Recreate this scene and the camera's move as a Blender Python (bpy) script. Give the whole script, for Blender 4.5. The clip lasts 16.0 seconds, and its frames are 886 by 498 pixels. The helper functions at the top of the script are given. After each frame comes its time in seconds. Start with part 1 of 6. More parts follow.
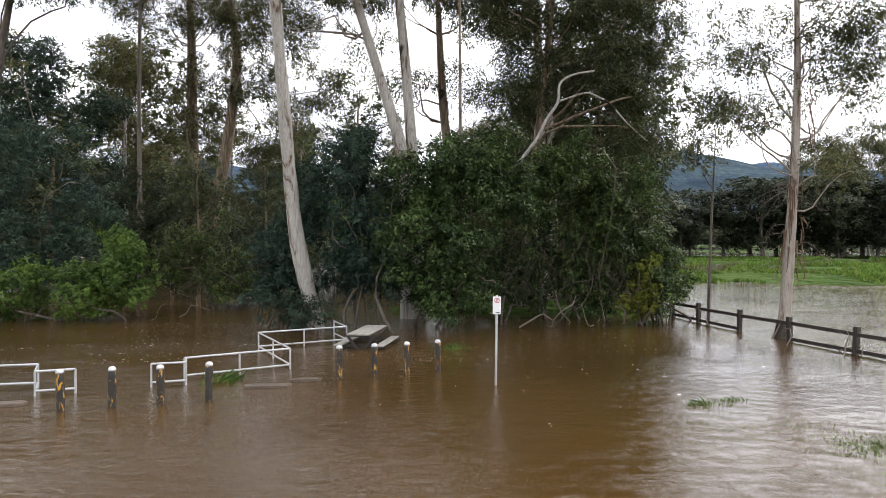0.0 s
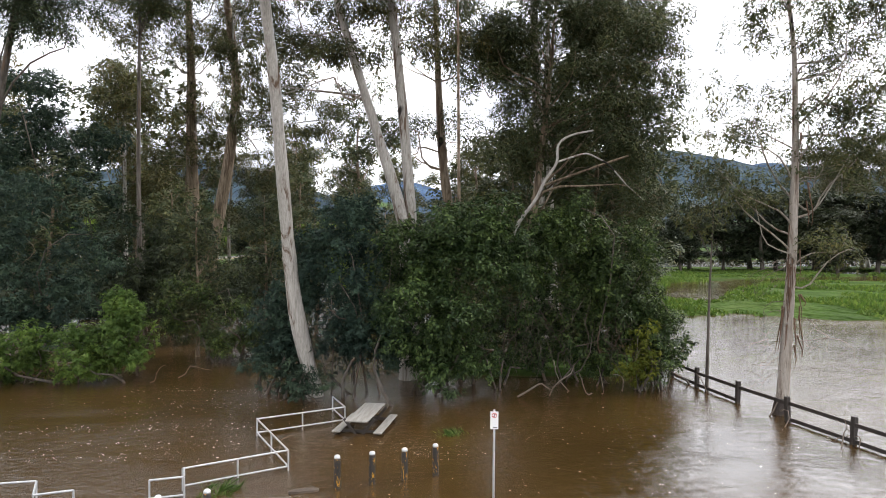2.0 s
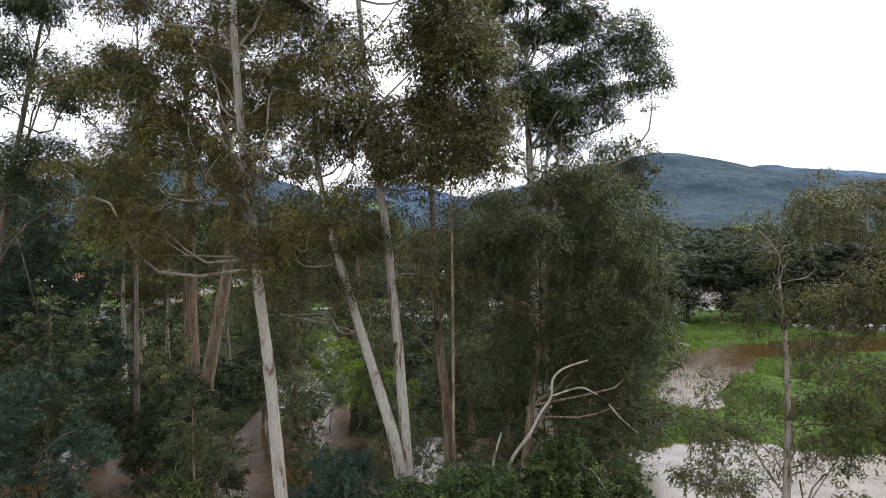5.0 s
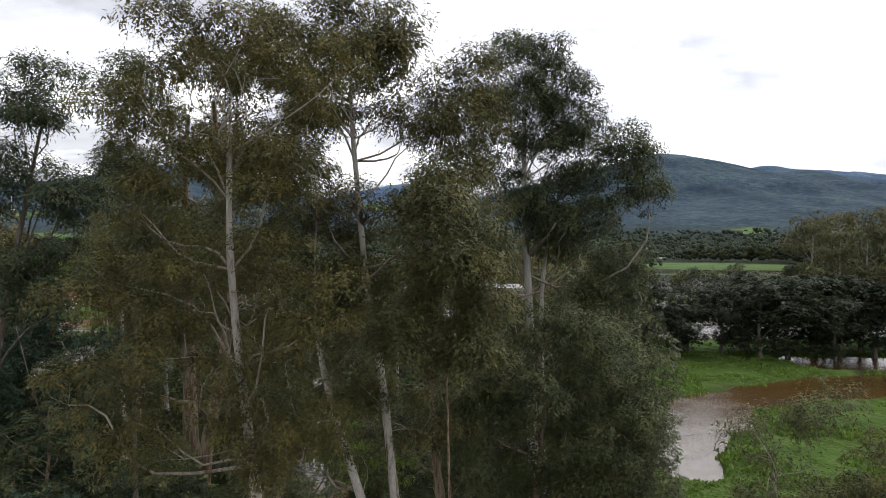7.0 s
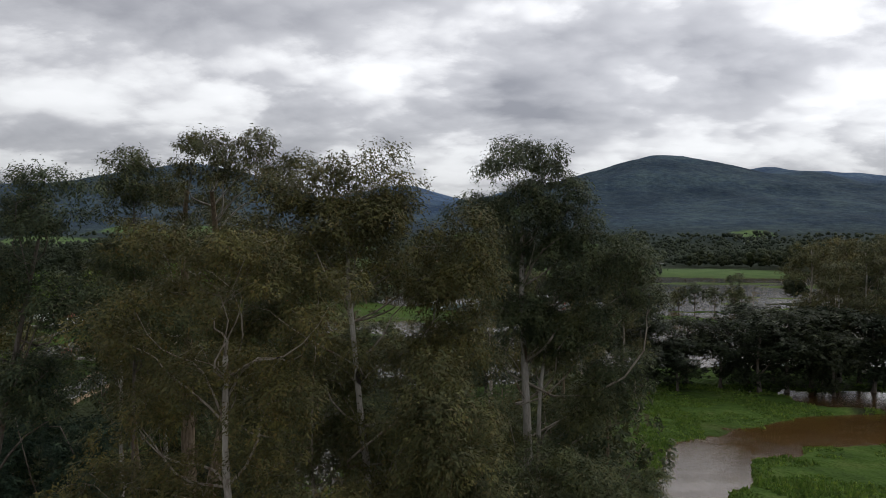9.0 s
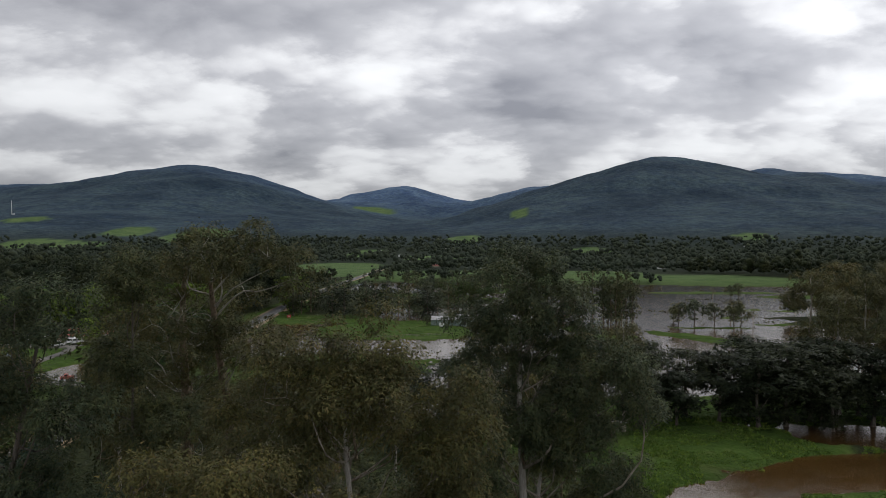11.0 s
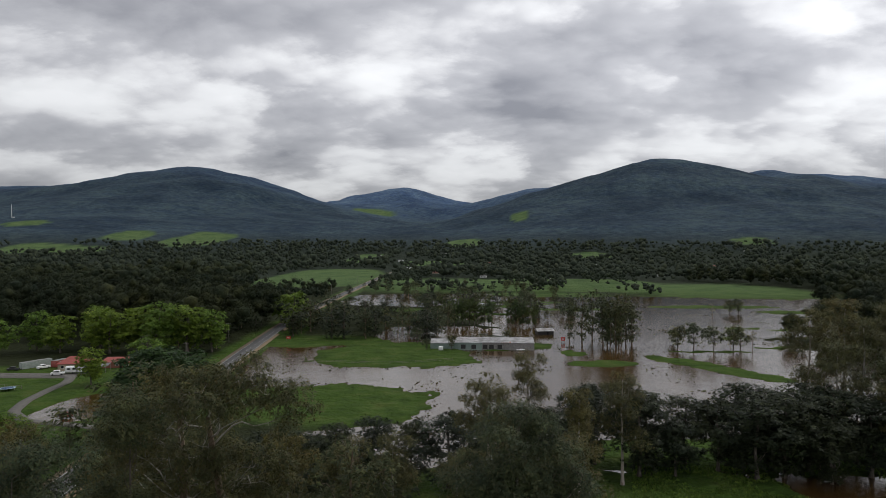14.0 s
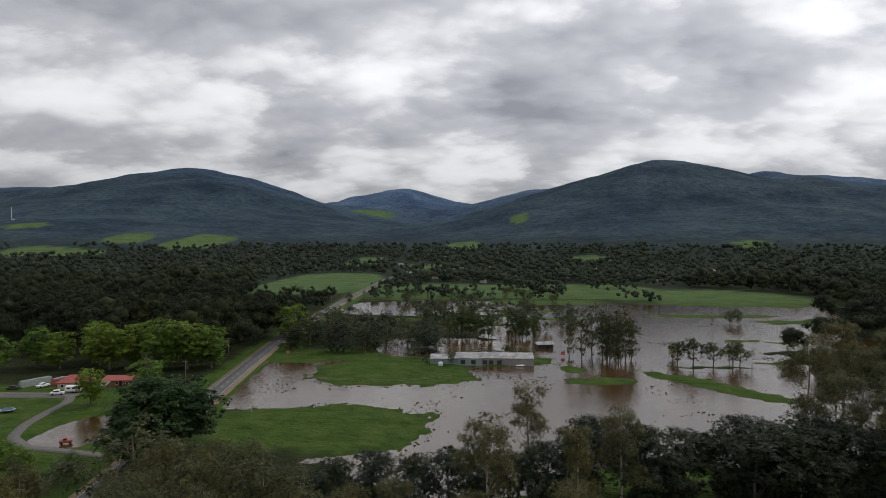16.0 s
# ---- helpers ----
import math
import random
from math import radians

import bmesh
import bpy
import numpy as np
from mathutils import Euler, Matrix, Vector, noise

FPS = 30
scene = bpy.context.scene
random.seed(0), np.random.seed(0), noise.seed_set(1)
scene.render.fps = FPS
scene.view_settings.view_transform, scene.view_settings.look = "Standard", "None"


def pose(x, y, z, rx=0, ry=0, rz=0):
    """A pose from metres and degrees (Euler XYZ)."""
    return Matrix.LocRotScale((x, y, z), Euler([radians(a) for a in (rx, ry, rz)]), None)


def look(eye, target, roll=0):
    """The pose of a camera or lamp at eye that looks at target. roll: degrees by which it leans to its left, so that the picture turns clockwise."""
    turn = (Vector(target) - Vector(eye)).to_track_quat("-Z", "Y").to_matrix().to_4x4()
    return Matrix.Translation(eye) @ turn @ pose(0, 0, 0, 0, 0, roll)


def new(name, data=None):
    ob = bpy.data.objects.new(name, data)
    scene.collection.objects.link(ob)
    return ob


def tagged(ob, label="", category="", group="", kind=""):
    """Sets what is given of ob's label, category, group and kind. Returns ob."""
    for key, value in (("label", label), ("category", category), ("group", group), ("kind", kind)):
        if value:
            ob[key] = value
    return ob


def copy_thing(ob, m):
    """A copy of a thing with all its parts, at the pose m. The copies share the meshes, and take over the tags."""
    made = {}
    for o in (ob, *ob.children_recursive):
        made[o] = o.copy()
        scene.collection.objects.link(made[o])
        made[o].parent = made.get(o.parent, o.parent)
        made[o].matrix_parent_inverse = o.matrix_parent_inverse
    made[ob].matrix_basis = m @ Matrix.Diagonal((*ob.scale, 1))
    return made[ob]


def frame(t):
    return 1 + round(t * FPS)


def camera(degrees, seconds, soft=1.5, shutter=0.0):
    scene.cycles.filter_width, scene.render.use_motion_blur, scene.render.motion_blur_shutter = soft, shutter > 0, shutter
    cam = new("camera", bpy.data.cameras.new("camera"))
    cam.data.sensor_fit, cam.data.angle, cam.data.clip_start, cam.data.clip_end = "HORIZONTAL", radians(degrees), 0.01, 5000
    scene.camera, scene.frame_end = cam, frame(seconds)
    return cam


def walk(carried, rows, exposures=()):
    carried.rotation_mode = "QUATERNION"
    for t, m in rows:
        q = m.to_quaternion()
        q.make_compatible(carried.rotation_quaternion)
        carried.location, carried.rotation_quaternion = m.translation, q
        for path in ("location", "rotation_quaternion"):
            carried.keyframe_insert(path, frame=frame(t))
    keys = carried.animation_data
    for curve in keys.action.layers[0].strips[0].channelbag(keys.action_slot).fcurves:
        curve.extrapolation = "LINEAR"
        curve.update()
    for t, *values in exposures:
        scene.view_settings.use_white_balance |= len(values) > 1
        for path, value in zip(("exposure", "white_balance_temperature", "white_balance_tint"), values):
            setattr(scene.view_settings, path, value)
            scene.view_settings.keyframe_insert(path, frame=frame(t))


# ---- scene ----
# ---------- camera and its climb ----------
LENS = 68.6
cam = camera(LENS, 16.0, soft=0.7)

# seconds and height over the flood water; from 2.5 s the climb is even
HEIGHTS = [(0.0, 3.60), (0.3, 3.96), (0.5, 4.22), (0.8, 4.68), (1.0, 4.99), (1.2, 5.18), (1.5, 5.26),
           (1.7, 5.55), (2.0, 6.51), (2.5, 8.38)]
HEIGHTS += [(0.5 * i, 8.38 + 1.875 * (i - 5)) for i in range(6, 33)]


def rise(t):
    return float(np.interp(t, [h[0] for h in HEIGHTS], [h[1] for h in HEIGHTS]))


PITCH = -0.55
DRIFT = 0.021
rows = [(t, pose(DRIFT * (h - 3.6), 0.0, h, 90 + PITCH, 0, 0)) for t, h in HEIGHTS]
walk(cam, rows, exposures=[(0.0, 1.58), (4.2, 1.68), (6.3, 1.15), (7.0, 1.05), (7.3, 0.70), (7.7, 0.32), (8.2, 0.22), (9.5, 0.10), (16.0, 0.0)])

# ---------- overcast sky ----------
world = bpy.data.worlds.new("sky")
scene.world = world
world.use_nodes = True
wn, wl = world.node_tree.nodes, world.node_tree.links
wn.clear()
SUN_EL, SUN_AZ = 48.0, 60.0


def wnode(kind, **kw):
    n = wn.new(kind)
    for k, v in kw.items():
        if k == "op":
            n.operation = v
        elif k == "blend":
            n.blend_type = v
    return n


coord = wn.new("ShaderNodeTexCoord")
sep = wn.new("ShaderNodeSeparateXYZ")
wl.new(coord.outputs["Generated"], sep.inputs[0])
zc = wnode("ShaderNodeMath", op="MAXIMUM")
wl.new(sep.outputs["Z"], zc.inputs[0])
zc.inputs[1].default_value = 0.0
za = wnode("ShaderNodeMath", op="ADD")
wl.new(zc.outputs[0], za.inputs[0])
za.inputs[1].default_value = 0.30
comb = wn.new("ShaderNodeCombineXYZ")
for axis in "XY":
    dv = wnode("ShaderNodeMath", op="DIVIDE")
    wl.new(sep.outputs[axis], dv.inputs[0])
    wl.new(za.outputs[0], dv.inputs[1])
    wl.new(dv.outputs[0], comb.inputs[axis])
cmap = wn.new("ShaderNodeMapping")
cmap.inputs["Location"].default_value = (1.3, 0.35, 0.0)
cmap.inputs["Rotation"].default_value = (0, 0, radians(12))
cmap.inputs["Scale"].default_value = (0.8, 1.0, 1.0)
wl.new(comb.outputs[0], cmap.inputs[0])
cn = wn.new("ShaderNodeTexNoise")
cn.inputs["Scale"].default_value = 2.3
cn.inputs["Detail"].default_value = 12.0
cn.inputs["Roughness"].default_value = 0.62
cn.inputs["Distortion"].default_value = 0.15
wl.new(cmap.outputs[0], cn.inputs["Vector"])
warp = wn.new("ShaderNodeVectorMath")
warp.operation = "MULTIPLY_ADD"
warp.inputs[1].default_value = (0.22, 0.22, 0.0)
wl.new(cn.outputs["Color"], warp.inputs[0])
wl.new(cmap.outputs[0], warp.inputs[2])
cells = wn.new("ShaderNodeTexVoronoi")
cells.feature = "SMOOTH_F1"
cells.inputs["Scale"].default_value = 2.9
cells.inputs["Smoothness"].default_value = 0.45
cells.inputs["Detail"].default_value = 3.0
cells.inputs["Roughness"].default_value = 0.55
wl.new(warp.outputs[0], cells.inputs["Vector"])
puff = wn.new("ShaderNodeMath")
puff.operation = "MULTIPLY_ADD"
puff.inputs[1].default_value = 0.50
wl.new(cells.outputs["Distance"], puff.inputs[0])
soft_ = wn.new("ShaderNodeMath")
soft_.operation = "MULTIPLY_ADD"
soft_.inputs[1].default_value = 0.70
soft_.inputs[2].default_value = -0.325
wl.new(cn.outputs["Fac"], soft_.inputs[0])
wl.new(soft_.outputs[0], puff.inputs[2])
# the large dark and bright cloud masses over the valley
over = wnode("ShaderNodeMath", op="MAXIMUM")
wl.new(sep.outputs["Y"], over.inputs[0])
over.inputs[1].default_value = 0.05
plane = wn.new("ShaderNodeCombineXYZ")
for k, axis in enumerate("XZ"):
    dv = wnode("ShaderNodeMath", op="DIVIDE")
    wl.new(sep.outputs[axis], dv.inputs[0])
    wl.new(over.outputs[0], dv.inputs[1])
    wl.new(dv.outputs[0], plane.inputs[k])
billow = wn.new("ShaderNodeVectorMath")
billow.operation = "MULTIPLY_ADD"
billow.inputs[1].default_value = (0.34, 0.20, 0.0)
wl.new(cn.outputs["Color"], billow.inputs[0])
wl.new(plane.outputs[0], billow.inputs[2])
cloud = puff.outputs[0]
for u, v, ru, rv, much in ((0.18, 0.22, 0.15, 0.05, 0.10), (0.04, 0.15, 0.16, 0.03, 0.08), (-0.20, 0.24, 0.16, 0.03, 0.09), (-0.50, 0.36, 0.30, 0.05, 0.12), (-0.46, 0.18, 0.22, 0.03, 0.08),
                           (0.36, 0.33, 0.16, 0.04, 0.10), (-0.15, 0.09, 0.12, 0.02, 0.12), (0.08, 0.36, 0.10, 0.04, -0.08), (0.64, 0.19, 0.12, 0.06, -0.06), (-0.50, 0.23, 0.16, 0.03, -0.08), (0.06, 0.125, 0.10, 0.02, -0.14)):
    rel = wn.new("ShaderNodeVectorMath")
    rel.operation = "SUBTRACT"
    wl.new(billow.outputs[0], rel.inputs[0])
    rel.inputs[1].default_value = (u + 0.17, v + 0.10, 0.0)
    dv = wn.new("ShaderNodeVectorMath")
    dv.operation = "DIVIDE"
    wl.new(rel.outputs[0], dv.inputs[0])
    dv.inputs[1].default_value = (ru, rv, 1.0)
    far_ = wn.new("ShaderNodeVectorMath")
    far_.operation = "LENGTH"
    wl.new(dv.outputs[0], far_.inputs[0])
    bell = wn.new("ShaderNodeMapRange")
    bell.interpolation_type = "SMOOTHSTEP"
    bell.inputs["From Min"].default_value, bell.inputs["From Max"].default_value = 0.25, 1.7
    bell.inputs["To Min"].default_value, bell.inputs["To Max"].default_value = much, 0.0
    wl.new(far_.outputs["Value"], bell.inputs["Value"])
    ad = wnode("ShaderNodeMath", op="ADD")
    wl.new(cloud, ad.inputs[0])
    wl.new(bell.outputs[0], ad.inputs[1])
    cloud = ad.outputs[0]
ramp = wn.new("ShaderNodeValToRGB")
cr = ramp.color_ramp
cr.elements[0].position, cr.elements[0].color = 0.24, (0.84, 0.85, 0.87, 1)
cr.elements[1].position, cr.elements[1].color = 0.95, (0.24, 0.245, 0.275, 1)
for pos, col in ((0.40, (0.77, 0.78, 0.80, 1)), (0.51, (0.64, 0.645, 0.67, 1)), (0.61, (0.47, 0.475, 0.505, 1))):
    e = cr.elements.new(pos)
    e.color = col
wl.new(cloud, ramp.inputs[0])
sky = wn.new("ShaderNodeTexSky")
sky.sky_type = "NISHITA"
sky.sun_disc = False
sky.sun_elevation, sky.sun_rotation = radians(SUN_EL), radians(SUN_AZ)
skys = wn.new("ShaderNodeVectorMath")
skys.operation = "SCALE"
skys.inputs["Scale"].default_value = 0.10
wl.new(sky.outputs[0], skys.inputs[0])
mixs = wn.new("ShaderNodeMix")
mixs.data_type = "RGBA"
mixs.inputs["Factor"].default_value = 0.94
wl.new(skys.outputs[0], mixs.inputs["A"])
# the cloud is brighter towards the hidden sun
toward = wn.new("ShaderNodeVectorMath")
toward.operation = "DOT_PRODUCT"
toward.inputs[1].default_value = (math.sin(radians(SUN_AZ)) * math.cos(radians(SUN_EL)), math.cos(radians(SUN_AZ)) * math.cos(radians(SUN_EL)), math.sin(radians(SUN_EL)))
wl.new(coord.outputs["Generated"], toward.inputs[0])
halo = wn.new("ShaderNodeMapRange")
halo.interpolation_type = "SMOOTHSTEP"
halo.inputs["From Min"].default_value, halo.inputs["From Max"].default_value = 0.1, 1.0
halo.inputs["To Min"].default_value, halo.inputs["To Max"].default_value = 1.06, 1.38
wl.new(toward.outputs["Value"], halo.inputs["Value"])
low = wn.new("ShaderNodeMapRange")
low.interpolation_type = "SMOOTHSTEP"
low.inputs["From Min"].default_value, low.inputs["From Max"].default_value = 0.0, 0.26
low.inputs["To Min"].default_value, low.inputs["To Max"].default_value = 0.66, 1.05
wl.new(sep.outputs["Z"], low.inputs["Value"])
glow = wnode("ShaderNodeMath", op="MULTIPLY")
wl.new(halo.outputs[0], glow.inputs[0])
wl.new(low.outputs[0], glow.inputs[1])
lit = wn.new("ShaderNodeVectorMath")
lit.operation = "SCALE"
wl.new(ramp.outputs["Color"], lit.inputs[0])
wl.new(glow.outputs[0], lit.inputs["Scale"])
wl.new(lit.outputs[0], mixs.inputs["B"])
bg = wn.new("ShaderNodeBackground")
bg.inputs["Strength"].default_value = 1.0
wl.new(mixs.outputs["Result"], bg.inputs["Color"])
wout = wn.new("ShaderNodeOutputWorld")
wl.new(bg.outputs[0], wout.inputs[0])

# the sun behind the cloud: weak and wide
sun = new("sun", bpy.data.lights.new("sun", "SUN"))
sun.data.energy, sun.data.angle, sun.data.color = 0.8, radians(14), (1.0, 0.96, 0.9)
az, el = radians(SUN_AZ), radians(SUN_EL)
sun.matrix_world = look((0, 0, 0), (-math.sin(az) * math.cos(el), -math.cos(az) * math.cos(el), -math.sin(el)))

# ---------- materials ----------


def material(name):
    m = bpy.data.materials.new(name)
    m.use_nodes = True
    nt = m.node_tree
    return m, nt.nodes, nt.links, nt.nodes["Principled BSDF"]


def noise_node(n, l, scale, detail=4.0, rough=0.55, mapping=None, distortion=0.0):
    tc = n.new("ShaderNodeTexCoord")
    tex = n.new("ShaderNodeTexNoise")
    tex.inputs["Scale"].default_value = scale
    tex.inputs["Detail"].default_value = detail
    tex.inputs["Roughness"].default_value = rough
    tex.inputs["Distortion"].default_value = distortion
    src = tc.outputs["Object"]
    if mapping:
        mp = n.new("ShaderNodeMapping")
        mp.inputs["Scale"].default_value = mapping
        l.new(src, mp.inputs[0])
        src = mp.outputs[0]
    l.new(src, tex.inputs["Vector"])
    return tex


def ramp_node(n, l, src, stops):
    r = n.new("ShaderNodeValToRGB")
    e = r.color_ramp.elements
    e[0].position, e[0].color = stops[0][0], (*stops[0][1], 1)
    e[1].position, e[1].color = stops[-1][0], (*stops[-1][1], 1)
    for p, c in stops[1:-1]:
        x = e.new(p)
        x.color = (*c, 1)
    l.new(src, r.inputs[0])
    return r


def mix_node(n, l, a, b, fac, blend="MIX"):
    m = n.new("ShaderNodeMix")
    m.data_type, m.blend_type = "RGBA", blend
    for slot, v in (("A", a), ("B", b)):
        if isinstance(v, tuple):
            m.inputs[slot].default_value = (*v, 1)
        else:
            l.new(v, m.inputs[slot])
    if isinstance(fac, (int, float)):
        m.inputs["Factor"].default_value = fac
    else:
        l.new(fac, m.inputs["Factor"])
    return m.outputs["Result"]


def bump_node(n, l, src, strength, distance, bsdf, before=None):
    b = n.new("ShaderNodeBump")
    b.inputs["Strength"].default_value = strength
    b.inputs["Distance"].default_value = distance
    l.new(src, b.inputs["Height"])
    if before is not None:
        l.new(before, b.inputs["Normal"])
    if bsdf is not None:
        l.new(b.outputs[0], bsdf.inputs["Normal"])
    return b.outputs[0]


def plain(name, c1, c2, scale=6.0, rough=0.7, metal=0.0, bump=0.0, detail=5.0, mapping=None):
    """A surface with colour that varies between two tones, and fine relief."""
    m, n, l, b = material(name)
    t = noise_node(n, l, scale, detail, 0.6, mapping)
    r = ramp_node(n, l, t.outputs["Fac"], [(0.3, c1), (0.7, c2)])
    l.new(r.outputs[0], b.inputs["Base Color"])
    b.inputs["Roughness"].default_value = rough
    b.inputs["Metallic"].default_value = metal
    if bump:
        t2 = noise_node(n, l, scale * 5, 4, 0.6, mapping)
        bump_node(n, l, t2.outputs["Fac"], bump, 0.02, b)
    return m


def leaf_material(name, tones, translucent=0.28, rough=0.55, spec=0.14):
    """Leaves: each one takes its own tone; a part of the light shines through."""
    m, n, l, b = material(name)
    geo = n.new("ShaderNodeNewGeometry")
    k = len(tones)
    r = ramp_node(n, l, geo.outputs["Random Per Island"], [(i / (k - 1), tuple(0.78 * v for v in c)) for i, c in enumerate(tones)])
    big = noise_node(n, l, 0.75, 3.0)
    shade = ramp_node(n, l, big.outputs["Fac"], [(0.34, (0.62, 0.66, 0.70)), (0.5, (0.90, 0.91, 0.90)), (0.66, (1.35, 1.32, 1.15))])
    col = mix_node(n, l, r.outputs[0], shade.outputs[0], 1.0, "MULTIPLY")
    info = n.new("ShaderNodeObjectInfo")
    per = ramp_node(n, l, info.outputs["Random"], [(0.0, (0.85, 0.92, 1.0)), (1.0, (1.15, 1.06, 0.9))])
    col = mix_node(n, l, col, per.outputs[0], 1.0, "MULTIPLY")
    l.new(col, b.inputs["Base Color"])
    b.inputs["Roughness"].default_value = rough
    b.inputs["Specular IOR Level"].default_value = spec
    tr = n.new("ShaderNodeBsdfTranslucent")
    l.new(col, tr.inputs["Color"])
    ms = n.new("ShaderNodeMixShader")
    ms.inputs[0].default_value = translucent
    l.new(b.outputs[0], ms.inputs[1])
    l.new(tr.outputs[0], ms.inputs[2])
    l.new(ms.outputs[0], n["Material Output"].inputs["Surface"])
    return m


GUM_LEAF = leaf_material("gum leaves", [(0.050, 0.070, 0.036), (0.080, 0.102, 0.050), (0.110, 0.128, 0.060), (0.126, 0.122, 0.056)])
OLIVE_LEAF = leaf_material("olive gum leaves", [(0.070, 0.078, 0.032), (0.106, 0.110, 0.042), (0.144, 0.138, 0.052), (0.155, 0.118, 0.050)])
BUSH_LEAF = leaf_material("glossy bush leaves", [(0.026, 0.048, 0.016), (0.058, 0.096, 0.028), (0.160, 0.215, 0.068)], 0.26, 0.46, 0.2)
WATTLE_LEAF = leaf_material("blue green wattle leaves", [(0.030, 0.055, 0.043), (0.046, 0.078, 0.057), (0.078, 0.116, 0.080)])
DARK_LEAF = leaf_material("dark she oak leaves", [(0.026, 0.037, 0.022), (0.042, 0.055, 0.030), (0.062, 0.074, 0.038)])
FRESH_LEAF = leaf_material("fresh spring leaves", [(0.13, 0.22, 0.035), (0.18, 0.28, 0.045), (0.24, 0.33, 0.065)], 0.4)
BANK_LEAF = leaf_material("mid green bank leaves", [(0.070, 0.130, 0.030), (0.115, 0.190, 0.042), (0.165, 0.240, 0.065)], 0.35)
YELLOW_LEAF = leaf_material("yellow leaves", [(0.20, 0.22, 0.03), (0.30, 0.28, 0.04), (0.15, 0.19, 0.03)], 0.4)
POPLAR_LEAF = leaf_material("poplar leaves", [(0.06, 0.10, 0.03), (0.09, 0.13, 0.045), (0.12, 0.15, 0.06)])
GRASS_BLADE = leaf_material("grass blades", [(0.09, 0.17, 0.035), (0.13, 0.22, 0.045), (0.18, 0.25, 0.06)], 0.3)


def bark_material(name, pale, mid, dark, streak=0.5, low_dark=None):
    m, n, l, b = material(name)
    t = noise_node(n, l, 1.6, 6, 0.62, (3.0, 3.0, 0.35), 0.6)
    r = ramp_node(n, l, t.outputs["Fac"], [(0.32, dark), (0.32 + 0.2 * streak, mid), (0.75, pale)])
    t2 = noise_node(n, l, 9.0, 5, 0.7, (2.0, 2.0, 0.3))
    r2 = ramp_node(n, l, t2.outputs["Fac"], [(0.35, (0.62, 0.6, 0.58)), (0.6, (1.05, 1.03, 1.0))])
    col = mix_node(n, l, r.outputs[0], r2.outputs[0], 0.8, "MULTIPLY")
    t3 = noise_node(n, l, 0.5, 5, 0.7, (3.0, 3.0, 0.45), 0.8)
    strip = ramp_node(n, l, t3.outputs["Fac"], [(0.56, (0, 0, 0)), (0.63, (1, 1, 1))])
    col = mix_node(n, l, col, low_dark or (0.12, 0.08, 0.055), strip.outputs[0])
    knots = noise_node(n, l, 1.1, 1, 0.4, (1.0, 1.0, 0.5))
    kn = ramp_node(n, l, knots.outputs["Fac"], [(0.72, (0, 0, 0)), (0.75, (1, 1, 1))])
    col = mix_node(n, l, col, (0.03, 0.025, 0.022), kn.outputs[0])
    l.new(col, b.inputs["Base Color"])
    b.inputs["Roughness"].default_value = 0.85
    b.inputs["Specular IOR Level"].default_value = 0.2
    bump_node(n, l, t2.outputs["Fac"], 0.6, 0.05, b)
    return m


WHITE_BARK = bark_material("smooth white gum bark", (0.46, 0.44, 0.41), (0.36, 0.34, 0.31), (0.19, 0.15, 0.12), 0.4)
LIMB_BARK = bark_material("grey brown limb bark", (0.36, 0.33, 0.29), (0.25, 0.22, 0.185), (0.10, 0.08, 0.065), 0.6)
RIBBON_BARK = bark_material("pale bark shedding brown ribbons", (0.42, 0.39, 0.36), (0.34, 0.30, 0.26), (0.12, 0.08, 0.06), 0.5, (0.17, 0.115, 0.08))
BROWN_BARK = bark_material("ribbon gum bark", (0.36, 0.30, 0.24), (0.22, 0.17, 0.12), (0.07, 0.05, 0.035), 0.9)
GREY_BARK = bark_material("grey bark", (0.22, 0.20, 0.18), (0.12, 0.105, 0.09), (0.05, 0.042, 0.035), 0.9)
TWIG = plain("bare twigs", (0.10, 0.08, 0.065), (0.19, 0.155, 0.125), 4.0, 0.9)
DEBRIS = plain("flood debris", (0.09, 0.065, 0.045), (0.17, 0.125, 0.09), 3.0, 0.9)

# forest seen from afar: tone by tree, not by leaf
m, n, l, b = material("forest canopy")
FOREST_LEAF = m
fa = noise_node(n, l, 0.11, 2, 0.5)
fr = ramp_node(n, l, fa.outputs["Fac"], [(0.3, (0.015, 0.022, 0.013)), (0.48, (0.026, 0.035, 0.019)), (0.62, (0.040, 0.047, 0.023)), (0.75, (0.058, 0.063, 0.028))])
fb = noise_node(n, l, 0.008, 3, 0.5)
fc = ramp_node(n, l, fb.outputs["Fac"], [(0.35, (0.8, 0.9, 1.05)), (0.65, (1.15, 1.1, 0.9))])
l.new(mix_node(n, l, fr.outputs[0], fc.outputs[0], 1.0, "MULTIPLY"), b.inputs["Base Color"])
b.inputs["Roughness"].default_value = 0.8
b.inputs["Specular IOR Level"].default_value = 0.1
fd = noise_node(n, l, 1.5, 4, 0.7)
bump_node(n, l, fd.outputs["Fac"], 1.0, 1.2, b)

# the closed canopy of the wider valley, its colour lightened to stand for haze
m, n, l, b = material("hazy valley canopy")
VALLEY_HAZE_LEAF = m
fa = noise_node(n, l, 0.07, 3, 0.55)
fr = ramp_node(n, l, fa.outputs["Fac"], [(0.3, (0.026, 0.035, 0.026)), (0.5, (0.040, 0.051, 0.035)), (0.72, (0.066, 0.075, 0.045))])
l.new(fr.outputs[0], b.inputs["Base Color"])
b.inputs["Roughness"].default_value = 0.85
b.inputs["Specular IOR Level"].default_value = 0.05

# ---------- mesh helpers ----------


